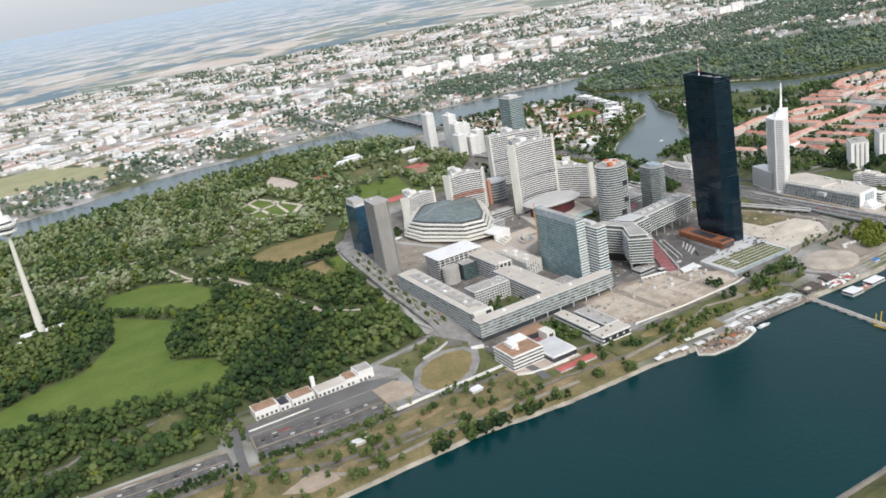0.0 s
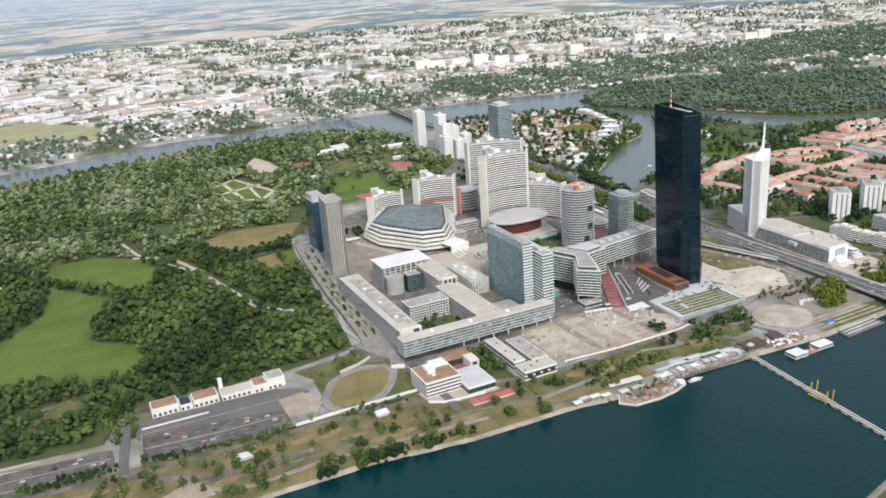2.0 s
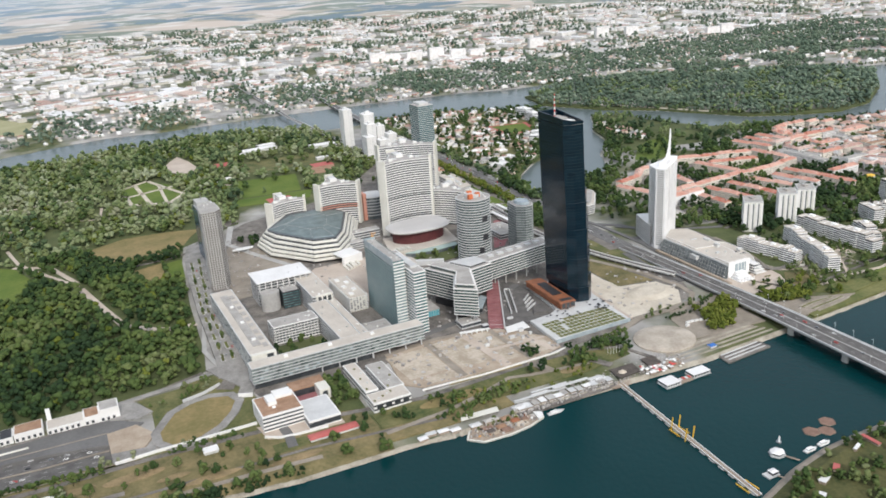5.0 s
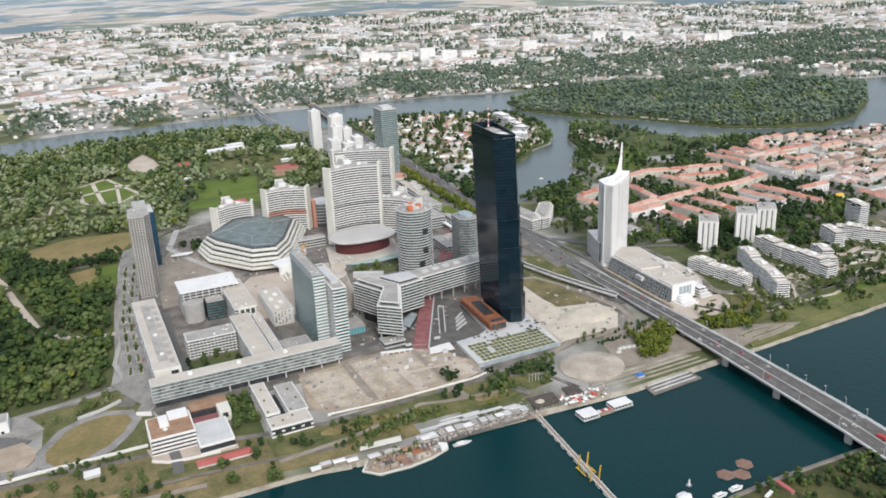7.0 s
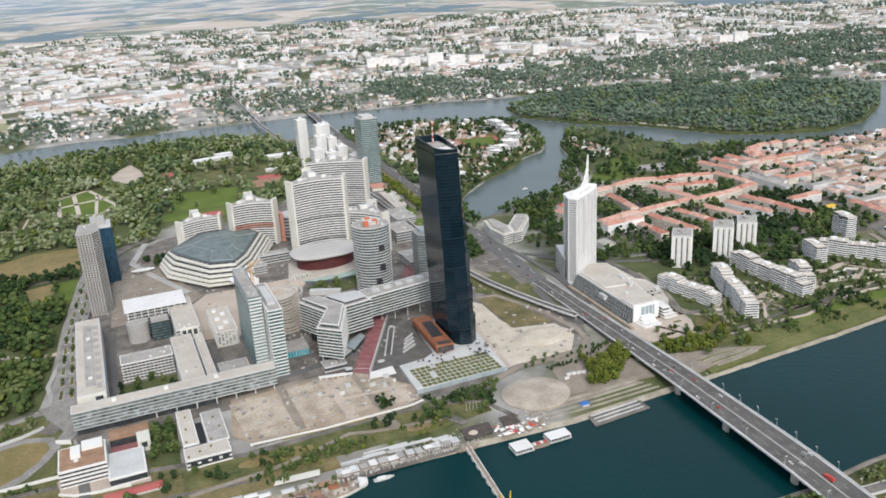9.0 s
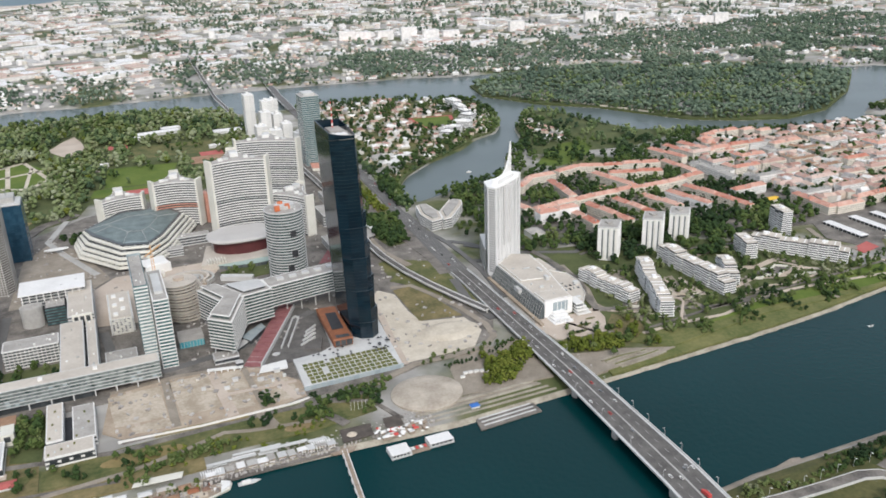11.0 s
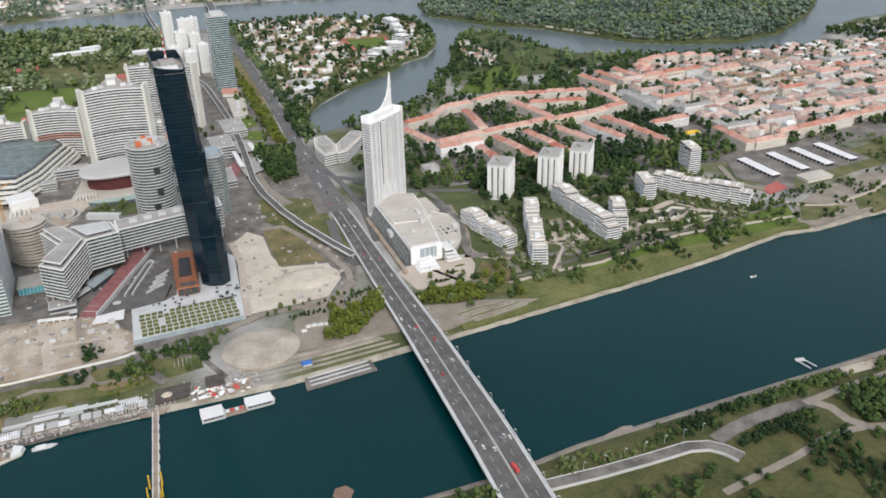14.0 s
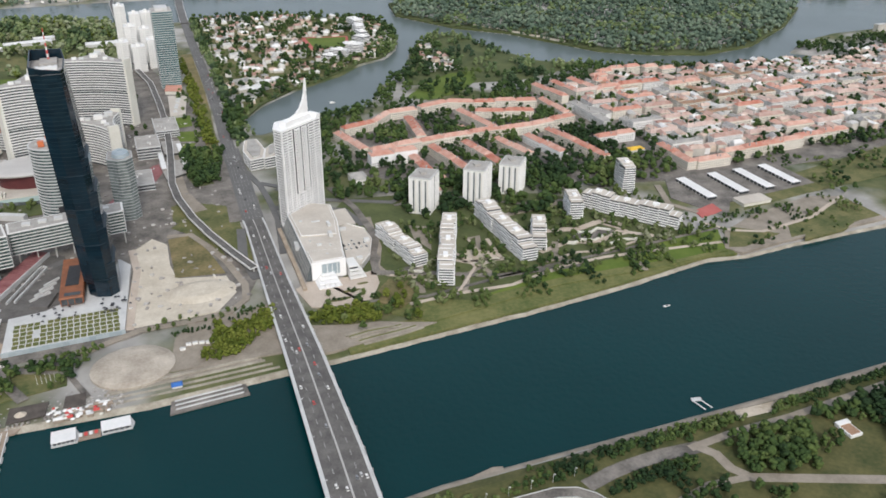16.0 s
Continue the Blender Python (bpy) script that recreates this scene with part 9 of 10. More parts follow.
for a, b in zip(x, y):
    left = a < 1500 - 0.1 * b
    big = R.rand() < (0.5 if left else 0.2)
    w, l = (R.uniform(25, 60), R.uniform(40, 120)) if big else (R.uniform(10, 16), R.uniform(16, 45))
    spots.append((a, b, w, l, R.uniform(7, 14) if big else R.uniform(6, 16), 0.4 if big or R.rand() < 0.4 else 3.5, R.choice([0.35, 1.92]) + R.uniform(-0.08, 0.08), R.choice([0.05, 0.45, 0.5, 0.25]), R.choice([0.05, 0.05, 0.95, 0.95, 0.2, 0.75, 0.4])))
for a, b in ((1055, 3490), (1500, 3120), (1560, 3110), (1640, 3080), (1720, 3040), (1790, 2990), (1850, 2940), (2170, 3020), (2560, 3090), (2650, 3000), (2860, 2730), (2930, 2725), (-60, 3900), (-30, 3920), (-100, 3880)):
    spots.append((a, b, 22, 60 if b < 3200 else 24, R.uniform(32, 48), 0.4, 1.4, 0.5, 0.95))
town("far_town", "wide pale town of flat-roofed halls and blocks", spots)
spots = []
x, y = scatter(160, 2420, 3600, 880, 1420, lambda x, y: dry(x, y, 12))
for a, b in zip(x, y):
    spots.append((a, b, R.uniform(10, 20), R.uniform(20, 60), R.uniform(8, 16), R.uniform(0.4, 4), R.choice([0.05, 1.6]), R.rand(), R.choice([0.35, 0.5, 0.2, 0.95])))
x, y = scatter(260, 1000, 2600, 2180, 2300, lambda x, y: dry(x, y, 6))
for a, b in zip(x, y):
    spots.append((a, b, R.uniform(7, 12), R.uniform(9, 20), R.uniform(4, 8), R.uniform(2, 4), R.uniform(0, 3), R.rand(), R.rand()))
x, y = scatter(900, 2080, 3700, 1560, 2300, lambda x, y: dry(x, y, 10) & ~clump(x, y, 110, 0.1))
for a, b in zip(x, y):
    spots.append((a, b, R.uniform(7, 12), R.uniform(9, 24), R.uniform(4, 9), R.uniform(1.5, 4), R.choice([0.1, 1.67]) + R.uniform(-0.3, 0.3), R.rand(), R.choice([0.05, 0.2, 0.35, 0.5, 0.6, 0.95])))
town("outer_houses", "scattered distant houses along the water", spots)
spots = []
def gap(x, y):
    k = dry(x, y, 14)
    for a, b, c, d in BLOCKS:
        k &= ~((x > a - 7) & (x < b + 7) & (y > c - 7) & (y < d + 7))
    return k
x, y = scatter(1500, 1540, 2400, 870, 1230, lambda x, y: gap(x, y) & (y > 830 + (x - 1540) * 0.1))
for a, b in zip(x, y):
    spots.append((a, b, R.uniform(8, 13), R.uniform(10, 24), R.uniform(7, 13), R.uniform(2, 4), R.choice([0.05, 1.6]) + R.uniform(-0.4, 0.4), R.rand(), R.choice([0.05, 0.2, 0.35, 0.35, 0.5, 0.75, 0.75, 0.6])))
town("old_town_houses", "close-packed old houses with pink and grey roofs", spots)
spots = []
x, y = scatter(4200, -3400, 5000, 2700, 5600, lambda x, y: ~inside(x, y, FIELD) & (np.abs(x - 890) > 20) & clump(x, y, 210, -0.1))
for a, b in zip(x, y):
    spots.append((a, b, R.uniform(9, 14), R.uniform(12, 26), R.uniform(5, 9), R.uniform(2, 4), R.choice([0.35, 1.92]) + R.uniform(-0.2, 0.2), R.rand(), R.choice([0.05, 0.2, 0.35, 0.5, 0.6, 0.75, 0.95])))
town("far_houses", "many small distant houses with red and grey roofs", spots)
t = thing("radio_mast", "slim white broadcast mast far in the town", "mast", at=(2650, 3700, 4))
Mesh().cone(0, 0, 0, 78, 5, 1.2, 10).link("shaft", M["white"], t)
Mesh().cone(0, 0, 50, 55, 6, 6, 12).link("platform", M["lightgrey"], t)

# ---------- trees ----------
ICO = bmesh.new()
bmesh.ops.create_icosphere(ICO, subdivisions=1, radius=1)
ICO_V = np.array([v.co[:] for v in ICO.verts])
ICO_F = np.array([[v.index for v in f.verts] for f in ICO.faces])
ICO.free()


def crown_template(seed, clumps, spread, squash):
    """A crown of lumpy clumps: unit radius, its base at 0."""
    r = np.random.RandomState(seed)
    V, F = [], []
    for k in range(clumps):
        a, u = r.uniform(0, 2 * math.pi), r.uniform(0, 1)
        rad = spread * math.sqrt(r.uniform(0.1, 1)) * (0.35 + 0.65 * math.sin(math.pi * min(1, u + 0.12)))
        c = np.array((rad * math.cos(a), rad * math.sin(a), (0.25 + 1.35 * u) * squash))
        s = r.uniform(0.42, 0.68) * (4 / clumps) ** 0.25
        v = ICO_V * s * (1 + 0.24 * r.uniform(-1, 1, (len(ICO_V), 1))) * (1, 1, 0.72) + c
        F.append(ICO_F + sum(len(q) for q in V))
        V.append(v)
    return np.concatenate(V), np.concatenate(F)


def wood(name, label, x, y, r0, r1, clumps, tint0, tint1, material="leaf", seed=1, lift=1.0, category="trees", vary=1.0):
    rr = np.random.RandomState(seed)
    temps = [crown_template(seed * 31 + k, clumps, 0.72, rr.uniform(0.8, 1.25)) for k in range(6)]
    kind = rr.randint(0, 6, len(x))
    Vs, Fs, Ts, off = [], [], [], 0
    for k, (tv, tf) in enumerate(temps):
        sel = np.where(kind == k)[0]
        n = len(sel)
        if not n:
            continue
        size = rr.uniform(r0, r1, n)
        a = rr.uniform(0, 6.28, n)
        c, s = np.cos(a)[:, None], np.sin(a)[:, None]
        P = np.zeros((n, len(tv), 3))
        P[:, :, 0] = (tv[None, :, 0] * c - tv[None, :, 1] * s) * size[:, None] + x[sel][:, None]
        P[:, :, 1] = (tv[None, :, 0] * s + tv[None, :, 1] * c) * size[:, None] + y[sel][:, None]
        P[:, :, 2] = tv[None, :, 2] * size[:, None] * 1.15 + (lift * size * 0.35 + ground_height(x[sel], y[sel]))[:, None]
        Vs.append(P.reshape(-1, 3))
        Fs.append((tf[None] + len(tv) * np.arange(n)[:, None, None]).reshape(-1, 3) + off)
        Ts.append(np.repeat(np.clip(rr.uniform(tint0, tint1, n) + vary * np.array([0.5 * noise.noise((p / 130, q / 130, 2)) + 0.3 * noise.noise((p / 38, q / 38, 5)) for p, q in zip(x[sel], y[sel])]), 0, 1), len(tv)))
        off += n * len(tv)
    return tagged(fast_mesh(name, np.concatenate(Vs), np.concatenate(Fs), [M[material]], None, np.concatenate(Ts), True), label, category, "", "stuff")


def jitter(x0, x1, y0, y1, s, keep):
    X, Y = np.meshgrid(np.arange(x0, x1, s), np.arange(y0, y1, s))
    x, y = X.ravel() + R.uniform(-0.45, 0.45, X.size) * s, Y.ravel() + R.uniform(-0.45, 0.45, X.size) * s
    k = keep(x, y)
    return x[k], y[k]


PATHS = [strip(p, w) for p, w in (([(264, 1176), (283, 1089), (301, 1011), (330, 979), (355, 964), (380, 965)], 9), ([(180, 1330), (230, 1300), (262, 1200)], 8), ([(-300, 832), (-42, 841), (-18, 855), (11, 860), (68, 866)], 8), ([(120, 815), (200, 812), (290, 808), (360, 830)], 5), ([(330, 1585), (320, 1504), (255, 1534), (228, 1527), (66, 1512), (-4, 1530), (-260, 1545)], 12), ([(173, 1415), (188, 1335), (221, 1261), (262, 1180)], 10), ([(120, 1685), (260, 1675), (362, 1665)], 12))]
def south(poly, d=38):
    return [(x, y - d) for x, y in poly]


HOLES = [[(20, 828), (40, 818), (72, 824), (86, 866), (56, 878)]] + [south(p) for p in SPORT + [ROSE]] + MEADOWS + DRY + SPORT + [ROSE] + PATHS + [[(-80, 1255), (0, 1275), (0, 1300), (-80, 1310)], [(130, 770), (280, 770), (280, 812), (130, 816)], rect(640, 745, 1815, 1890), rect(795, 860, 1760, 1832), rect(700, 745, 1890, 1920), rect(425, 462, 1172, 1228), [(468, 1810), (495, 1722), (525, 1716), (548, 1790), (542, 1872), (525, 1945), (495, 1900)], [(718, 1535), (775, 1530), (797, 1640), (726, 1634)], [(460, 1330), (500, 1420), (470, 1450), (430, 1350)]]


def in_park(x, y):
    k = inside(x, y, DONAUPARK) & dry(x, y, 5) & (edge_distance(x, y, DONAUPARK) > 4)
    stray = R.rand(len(x)) < 0.07
    for hole in HOLES:
        k &= ~inside(x, y, hole) | (stray & np.any([inside(x, y, p) for p in SPORT], 0))
    return k


x, y = jitter(-420, 420, 780, 1330, 8.8, in_park)
wood("park_wood", "dense leafy park wood in many greens", x, y, 3.6, 7.4, 6, 0.05, 0.5, seed=2, vary=0.75)
x, y = jitter(-700, 900, 1330, 2130, 13.5, lambda x, y: in_park(x, y) & clump(x, y, 55, -0.36))
pick = np.array([noise.noise((p / 70, q / 70, 31)) for p, q in zip(x, y)]) + R.uniform(-0.35, 0.35, len(x)) > -0.14
# crown colour lightened to stand in for haze over the far park
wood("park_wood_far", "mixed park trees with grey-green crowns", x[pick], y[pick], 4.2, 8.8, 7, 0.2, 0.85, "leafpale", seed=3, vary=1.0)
wood("park_wood_dark", "full dark green park trees", x[~pick], y[~pick], 4.6, 9.4, 7, 0.25, 0.8, seed=73, vary=0.9)
x, y = jitter(-700, 900, 1330, 2130, 30, lambda x, y: in_park(x, y) & clump(x, y, 90, 0.18))
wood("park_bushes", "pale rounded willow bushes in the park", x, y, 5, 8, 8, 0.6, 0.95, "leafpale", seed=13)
x, y = jitter(-700, 880, 1750, 2120, 11, lambda x, y: in_park(x, y) & (edge_distance(x, y, LAKE) < 34) & (R.rand(len(x)) < 0.6))
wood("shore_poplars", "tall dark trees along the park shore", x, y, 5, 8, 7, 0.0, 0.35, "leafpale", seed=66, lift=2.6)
x, y = jitter(-420, 880, 790, 2110, 42, lambda x, y: in_park(x, y) & (R.rand(len(x)) < 0.55))
wood("park_accent_trees", "yellow-green trees standing in the park", x, y, 4.5, 7.5, 8, 0.0, 0.5, "leafbright", seed=71)
x, y = jitter(1450, 2560, 1320, 2140, 12, lambda x, y: inside(x, y, ISLE) & (edge_distance(x, y, ISLE) > 3) & clump(x, y, 60, -0.5))
pick = np.array([noise.noise((p / 150, q / 60, 12)) for p, q in zip(x, y)]) + R.uniform(-0.3, 0.3, len(x)) > 0.2
# distance haze is carried by the leaf colours here
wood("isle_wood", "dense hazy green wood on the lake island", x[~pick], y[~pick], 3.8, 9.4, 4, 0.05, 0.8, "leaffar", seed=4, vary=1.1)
wood("isle_willows", "soft yellow-green trees on the lake island, paled for haze", x[pick], y[pick], 4.0, 8.0, 4, 0.2, 0.65, "leafpale", seed=69, vary=0.6)
x, y = jitter(2080, 3700, 1560, 2300, 15, lambda x, y: dry(x, y, 6) & clump(x, y, 110, 0.06))
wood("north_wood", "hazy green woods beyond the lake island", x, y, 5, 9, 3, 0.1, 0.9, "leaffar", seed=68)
def town_trees(x, y):
    return dry(x, y, 3) & ((x > 1300) | (R.rand(len(x)) < 0.55)) & ~inside(x, y, FIELD) & (np.abs(x - 885) > 12) & (clump(x, y, 130, -0.12) | ((x > 1400) & (y < 2620) & clump(x, y, 70, 0.0)))
x, y = jitter(-1500, 3600, 2190, 2760, 15.5, town_trees)
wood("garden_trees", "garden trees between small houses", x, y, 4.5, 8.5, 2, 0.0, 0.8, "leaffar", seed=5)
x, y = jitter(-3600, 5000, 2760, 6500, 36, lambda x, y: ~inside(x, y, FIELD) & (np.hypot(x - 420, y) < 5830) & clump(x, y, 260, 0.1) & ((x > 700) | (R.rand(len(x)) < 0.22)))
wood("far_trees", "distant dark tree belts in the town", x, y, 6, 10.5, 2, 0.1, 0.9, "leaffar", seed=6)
x, y = jitter(980, 1450, 1220, 1990, 13, lambda x, y: dry(x, y, 4) & (((edge_distance(x, y, LAKE) < 34) & (R.rand(len(x)) < 0.9)) | clump(x, y, 45, 0.24) | (R.rand(len(x)) < 0.24)) & (x > np.interp(y, [1130, 1550, 1990], [985, 1004, 1022])) & ~inside(x, y, PITCH))
wood("lakeside_trees", "dark trees along the lake shore", x, y, 4.5, 7.6, 5, 0.0, 0.42, seed=7, vary=0.5)
x, y = jitter(985, 1180, 1130, 1480, 9, lambda x, y: dry(x, y, 2) & (np.abs((x - 985) * 0.84 - (y - np.interp(x, [985, 1011, 1034, 1087, 1157], [1150, 1277, 1362, 1398, 1458])) * 0.2) < 22) & (edge_distance(x, y, LAKE) < 40))
wood("shore_grove", "tall dark trees crowding the bay shore", x, y, 5, 8, 7, 0.0, 0.35, seed=77)


def open_bank(x, y):
    """Off the playing field, and thinned along the bay."""
    return ~inside(x, y, PENVIEW) & (~inside(x, y, PENWEST) | (R.rand(len(x)) < 0.16))


def in_quarter(x, y):
    k = dry(x, y, 4)
    for a, b, c, d in BLOCKS:
        k &= ~((x > a - 5) & (x < b + 5) & (y > c - 5) & (y < d + 5))
    for r in (rect(1478, 1625, 730, 812), rect(1130, 1168, 820, 856), rect(1198, 1238, 820, 856), rect(1250, 1292, 834, 872), rect(1085, 1118, 928, 965), rect(960, 1062, 700, 905), PENVIEW, PENWEST):
        k &= ~inside(x, y, r)
    return k


x, y = jitter(1060, 1470, 870, 1215, 9.5, lambda x, y: in_quarter(x, y) & clump(x, y, 26, -0.28) & (R.rand(len(x)) < 0.82) & ((y > 890) | (x > 1120)))
wood("court_trees", "dark courtyard trees between blocks", x, y, 4.5, 6.8, 8, 0.05, 0.4, seed=8)
x, y = jitter(1130, 1460, 782, 900, 8.5, lambda x, y: in_quarter(x, y) & ((y > 815) | ((x > 1230) & (x < 1300))) & clump(x, y, 24, -0.15) & (R.rand(len(x)) < 0.75))
wood("court_wood", "dense dark trees behind the point blocks", x, y, 5, 7.5, 7, 0.0, 0.3, seed=9)
x, y = jitter(1420, 2500, 830, 1330, 13, lambda x, y: in_quarter(x, y) & (clump(x, y, 60, -0.12) | (edge_distance(x, y, LAKE) < 30)))
wood("quarter_trees", "scattered street trees in the old quarter", x, y, 4.5, 7, 5, 0.0, 0.3, seed=10)
x, y = jitter(1160, 1480, 1130, 1420, 13, lambda x, y: in_quarter(x, y) & (edge_distance(x, y, LAKE) < 70) & clump(x, y, 30, -0.1) & open_bank(x, y))
wood("bay_trees", "dark trees along the bay", x, y, 4.5, 7.5, 6, 0.0, 0.45, seed=14)
x, y = jitter(850, 950, 600, 690, 4.2, lambda x, y: inside(x, y, [(862, 616), (894, 612), (934, 650), (940, 676), (908, 664), (880, 642)]))
wood("bridge_bushes", "bright yellow-green thicket beside the bridge", x, y, 2.2, 4.2, 8, 0.0, 0.9, "leafbright", seed=61)
x, y = jitter(840, 940, 655, 700, 3.6, lambda x, y: inside(x, y, strip([(844, 666), (881, 666)], 3)) | inside(x, y, strip([(897, 672), (933, 688)], 3)))
wood("verge_hedge", "dark low hedges below the ramp road", x, y, 1.4, 2.4, 7, 0.05, 0.4, seed=62)
x, y = jitter(1300, 1690, 1290, 1700, 11.5, lambda x, y: dry(x, y, 2) & clump(x, y, 34, 0.06) & (R.rand(len(x)) < 0.75) & open_bank(x, y))
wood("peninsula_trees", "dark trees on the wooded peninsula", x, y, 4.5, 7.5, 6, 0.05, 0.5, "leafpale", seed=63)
x, y = jitter(1000, 2700, 1150, 2330, 10, lambda x, y: (land_depth(x, y) > 1) & (edge_distance(x, y, LAKE) < 16) & (R.rand(len(x)) < 0.6) & ~inside(x, y, rect(840, 1010, 1900, 2330)) & open_bank(x, y))
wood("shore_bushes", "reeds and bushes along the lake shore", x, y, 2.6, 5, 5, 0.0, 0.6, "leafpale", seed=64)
x, y = jitter(1420, 1640, 618, 700, 8, lambda x, y: clump(x, y, 24, 0.1) & (y > np.interp(x, *zip(*SHORE_N)) + 10))
wood("beach_bushes", "scattered bushes on the beach meadow", x, y, 1.6, 3.6, 7, 0.1, 0.6, seed=65)
x, y = jitter(1640, 3200, 700, 880, 13, lambda x, y: clump(x, y, 60, 0.0) & (y > 640 + (x - 1640) * 0.08))
wood("field_bushes", "rough bushes in the eastern fields", x, y, 3, 5.5, 5, 0.1, 0.6, seed=15)
ISLE_ROAD = [(960, 375), (1033, 369), (1075, 366), (1098, 370), (1128, 375), (1157, 376), (1189, 373), (1223, 377), (1276, 376), (1335, 379), (1378, 381), (1700, 385), (2400, 392)]
ISLE_CROSS = [(1186, 374), (1194, 362), (1194, 346), (1202, 333), (1287, 297), (1400, 250)]
COPSES = [[(1201, 336), (1252, 322), (1280, 364), (1240, 374), (1207, 372)], [(1289, 364), (1345, 351), (1420, 360), (1420, 378), (1330, 375), (1289, 373)], [(1320, 300), (1420, 290), (1420, 345), (1330, 345)]]
HEDGES = [[(1112, 386), (1236, 386), (1232, 398), (1112, 398)], [(1262, 383), (1340, 386), (1345, 396), (1270, 391)], [(1100, 352), (1138, 354), (1176, 352), (1178, 366), (1130, 366), (1104, 361)], [(1350, 388), (1600, 391), (1600, 398), (1350, 397)], [(1080, 383), (1104, 386), (1104, 394), (1084, 391)]]
x, y = jitter(1200, 1430, 280, 380, 6.2, lambda x, y: np.any([inside(x, y, p) for p in COPSES], 0))
wood("island_copse", "dense dark green copse on the river island", x, y, 3.4, 5.2, 10, 0.0, 0.35, seed=51)
x, y = jitter(1080, 1600, 350, 400, 3.6, lambda x, y: np.any([inside(x, y, p) for p in HEDGES], 0))
wood("island_hedge", "low thick hedges along the island tracks", x, y, 1.8, 3.0, 7, 0.05, 0.45, seed=52)
x, y = jitter(1120, 1800, 200, 398, 7.5, lambda x, y: clump(x, y, 38, 0.05) & ~inside(x, y, strip(ISLE_ROAD, 7)) & ~inside(x, y, strip(ISLE_CROSS, 9)) & ~inside(x, y, rect(1288, 1318, 318, 364)) & (y < 392) & ~inside(x, y, [(1230, 386), (1280, 384), (1285, 400), (1230, 400)]))
wood("island_scrub", "green scrub and trees on the river island", x, y, 2.4, 4.2, 8, 0.05, 0.5, seed=11)
x, y = jitter(970, 1110, 380, 398, 5, lambda x, y: clump(x, y, 20, -0.15) & ~inside(x, y, strip([(1000, 395), (1050, 395)], 8)))
wood("island_verge_bushes", "low bushes beside the island road", x, y, 1.6, 3.2, 8, 0.2, 0.7, seed=12)
x, y = jitter(690, 915, 300, 402, 7, lambda x, y: (land_depth(x, y) > 6) & clump(x, y, 26, 0.0))
wood("island_west_bushes", "patchy bushes on the island bank", x, y, 2.2, 4.6, 7, 0.1, 0.7, seed=67)
x, y = jitter(950, 1100, 250, 345, 8, lambda x, y: clump(x, y, 30, 0.0) & (x > 962))
wood("island_bushes", "green bushes below the island ramp", x, y, 2.5, 5, 8, 0.1, 0.6, seed=16)

x, y = jitter(-200, 480, 608, 705, 6.5, lambda x, y: (y > np.interp(x, *zip(*SHORE_N)) + 7) & clump(x, y, 22, 0.3) & (np.abs(y - np.interp(x, [-200, 25, 98, 200, 290, 400, 540], [708, 706, 698, 690, 690, 680, 655])) > 7) & ~inside(x, y, rect(355, 470, 630, 720)))
wood("bank_bushes", "green and olive bushes on the river bank", x, y, 1.6, 4.4, 8, 0.05, 0.75, seed=17)
x, y = np.array([254.0, 259, 265, 289, 294, 300, 305, 320, 326, 352]), np.array([604.0, 606, 603, 603, 606, 602, 605, 602, 604, 600])
wood("river_trees", "tall dark willows leaning over the water", x, y, 4.2, 6.2, 12, 0.0, 0.45, seed=76, lift=1.4)
SIDES = [[(-300, 720), (98, 704), (98, 715), (-300, 738)], [(120, 702), (262, 684), (262, 693), (120, 713)], [(94, 758), (106, 752), (113, 815), (96, 815)], [(116, 756), (128, 756), (134, 812), (125, 812)], [(292, 800), (300, 782), (330, 782), (360, 794), (366, 812), (330, 807)], [(300, 686), (380, 680), (380, 686), (300, 690)], [(300, 600), (400, 596), (400, 606), (300, 614)]]
x, y = jitter(-300, 420, 590, 820, 4.5, lambda x, y: np.any([inside(x, y, p) for p in SIDES], 0) & clump(x, y, 30, -0.15))
wood("roadside_bushes", "dark green bushes along the motorway walls", x, y, 1.6, 3.4, 8, 0.05, 0.5, seed=53)
CLUSTERS = [[(668, 687), (682, 680), (676, 650), (668, 650)], [(712, 676), (726, 655), (712, 622), (698, 632)], [(735, 660), (777, 657), (775, 640), (735, 646)], [(528, 622), (566, 644), (624, 638), (621, 614), (574, 613), (530, 612)], [(500, 640), (520, 636), (516, 628), (500, 630)], [(540, 606), (560, 606), (560, 597), (542, 598)]]
x, y = jitter(470, 800, 594, 690, 5, lambda x, y: np.any([inside(x, y, p) for p in CLUSTERS], 0) & clump(x, y, 14, -0.2) & ~inside(x, y, strip([(482, 616), (504, 618), (548, 622), (592, 633), (627, 645), (650, 638)], 4)) & (np.abs(y - np.interp(x, [400, 540, 660, 760], [680, 655, 660, 656])) > 6) & ~inside(x, y, rect(716, 800, 570, 622)) & ~inside(x, y, rect(480, 526, 645, 740)))
wood("quay_bushes", "low dark green bushes above the quay", x, y, 1.8, 4.0, 8, 0.0, 0.45, seed=18)
x, y = jitter(600, 792, 612, 676, 3.6, lambda x, y: inside(x, y, [(728, 655), (790, 663), (788, 671), (728, 663)]) | inside(x, y, [(600, 626), (640, 624), (640, 630), (600, 632)]))
wood("quay_hedge", "clipped dark hedge below the terrace", x, y, 1.6, 2.8, 7, 0.05, 0.5, seed=54)
x, y = jitter(560, 720, 612, 640, 7, lambda x, y: clump(x, y, 18, 0.12))
wood("quay_shrubs", "yellow-green shrubs above the quay", x, y, 1.5, 3.0, 7, 0.0, 0.8, "leafbright", seed=55)
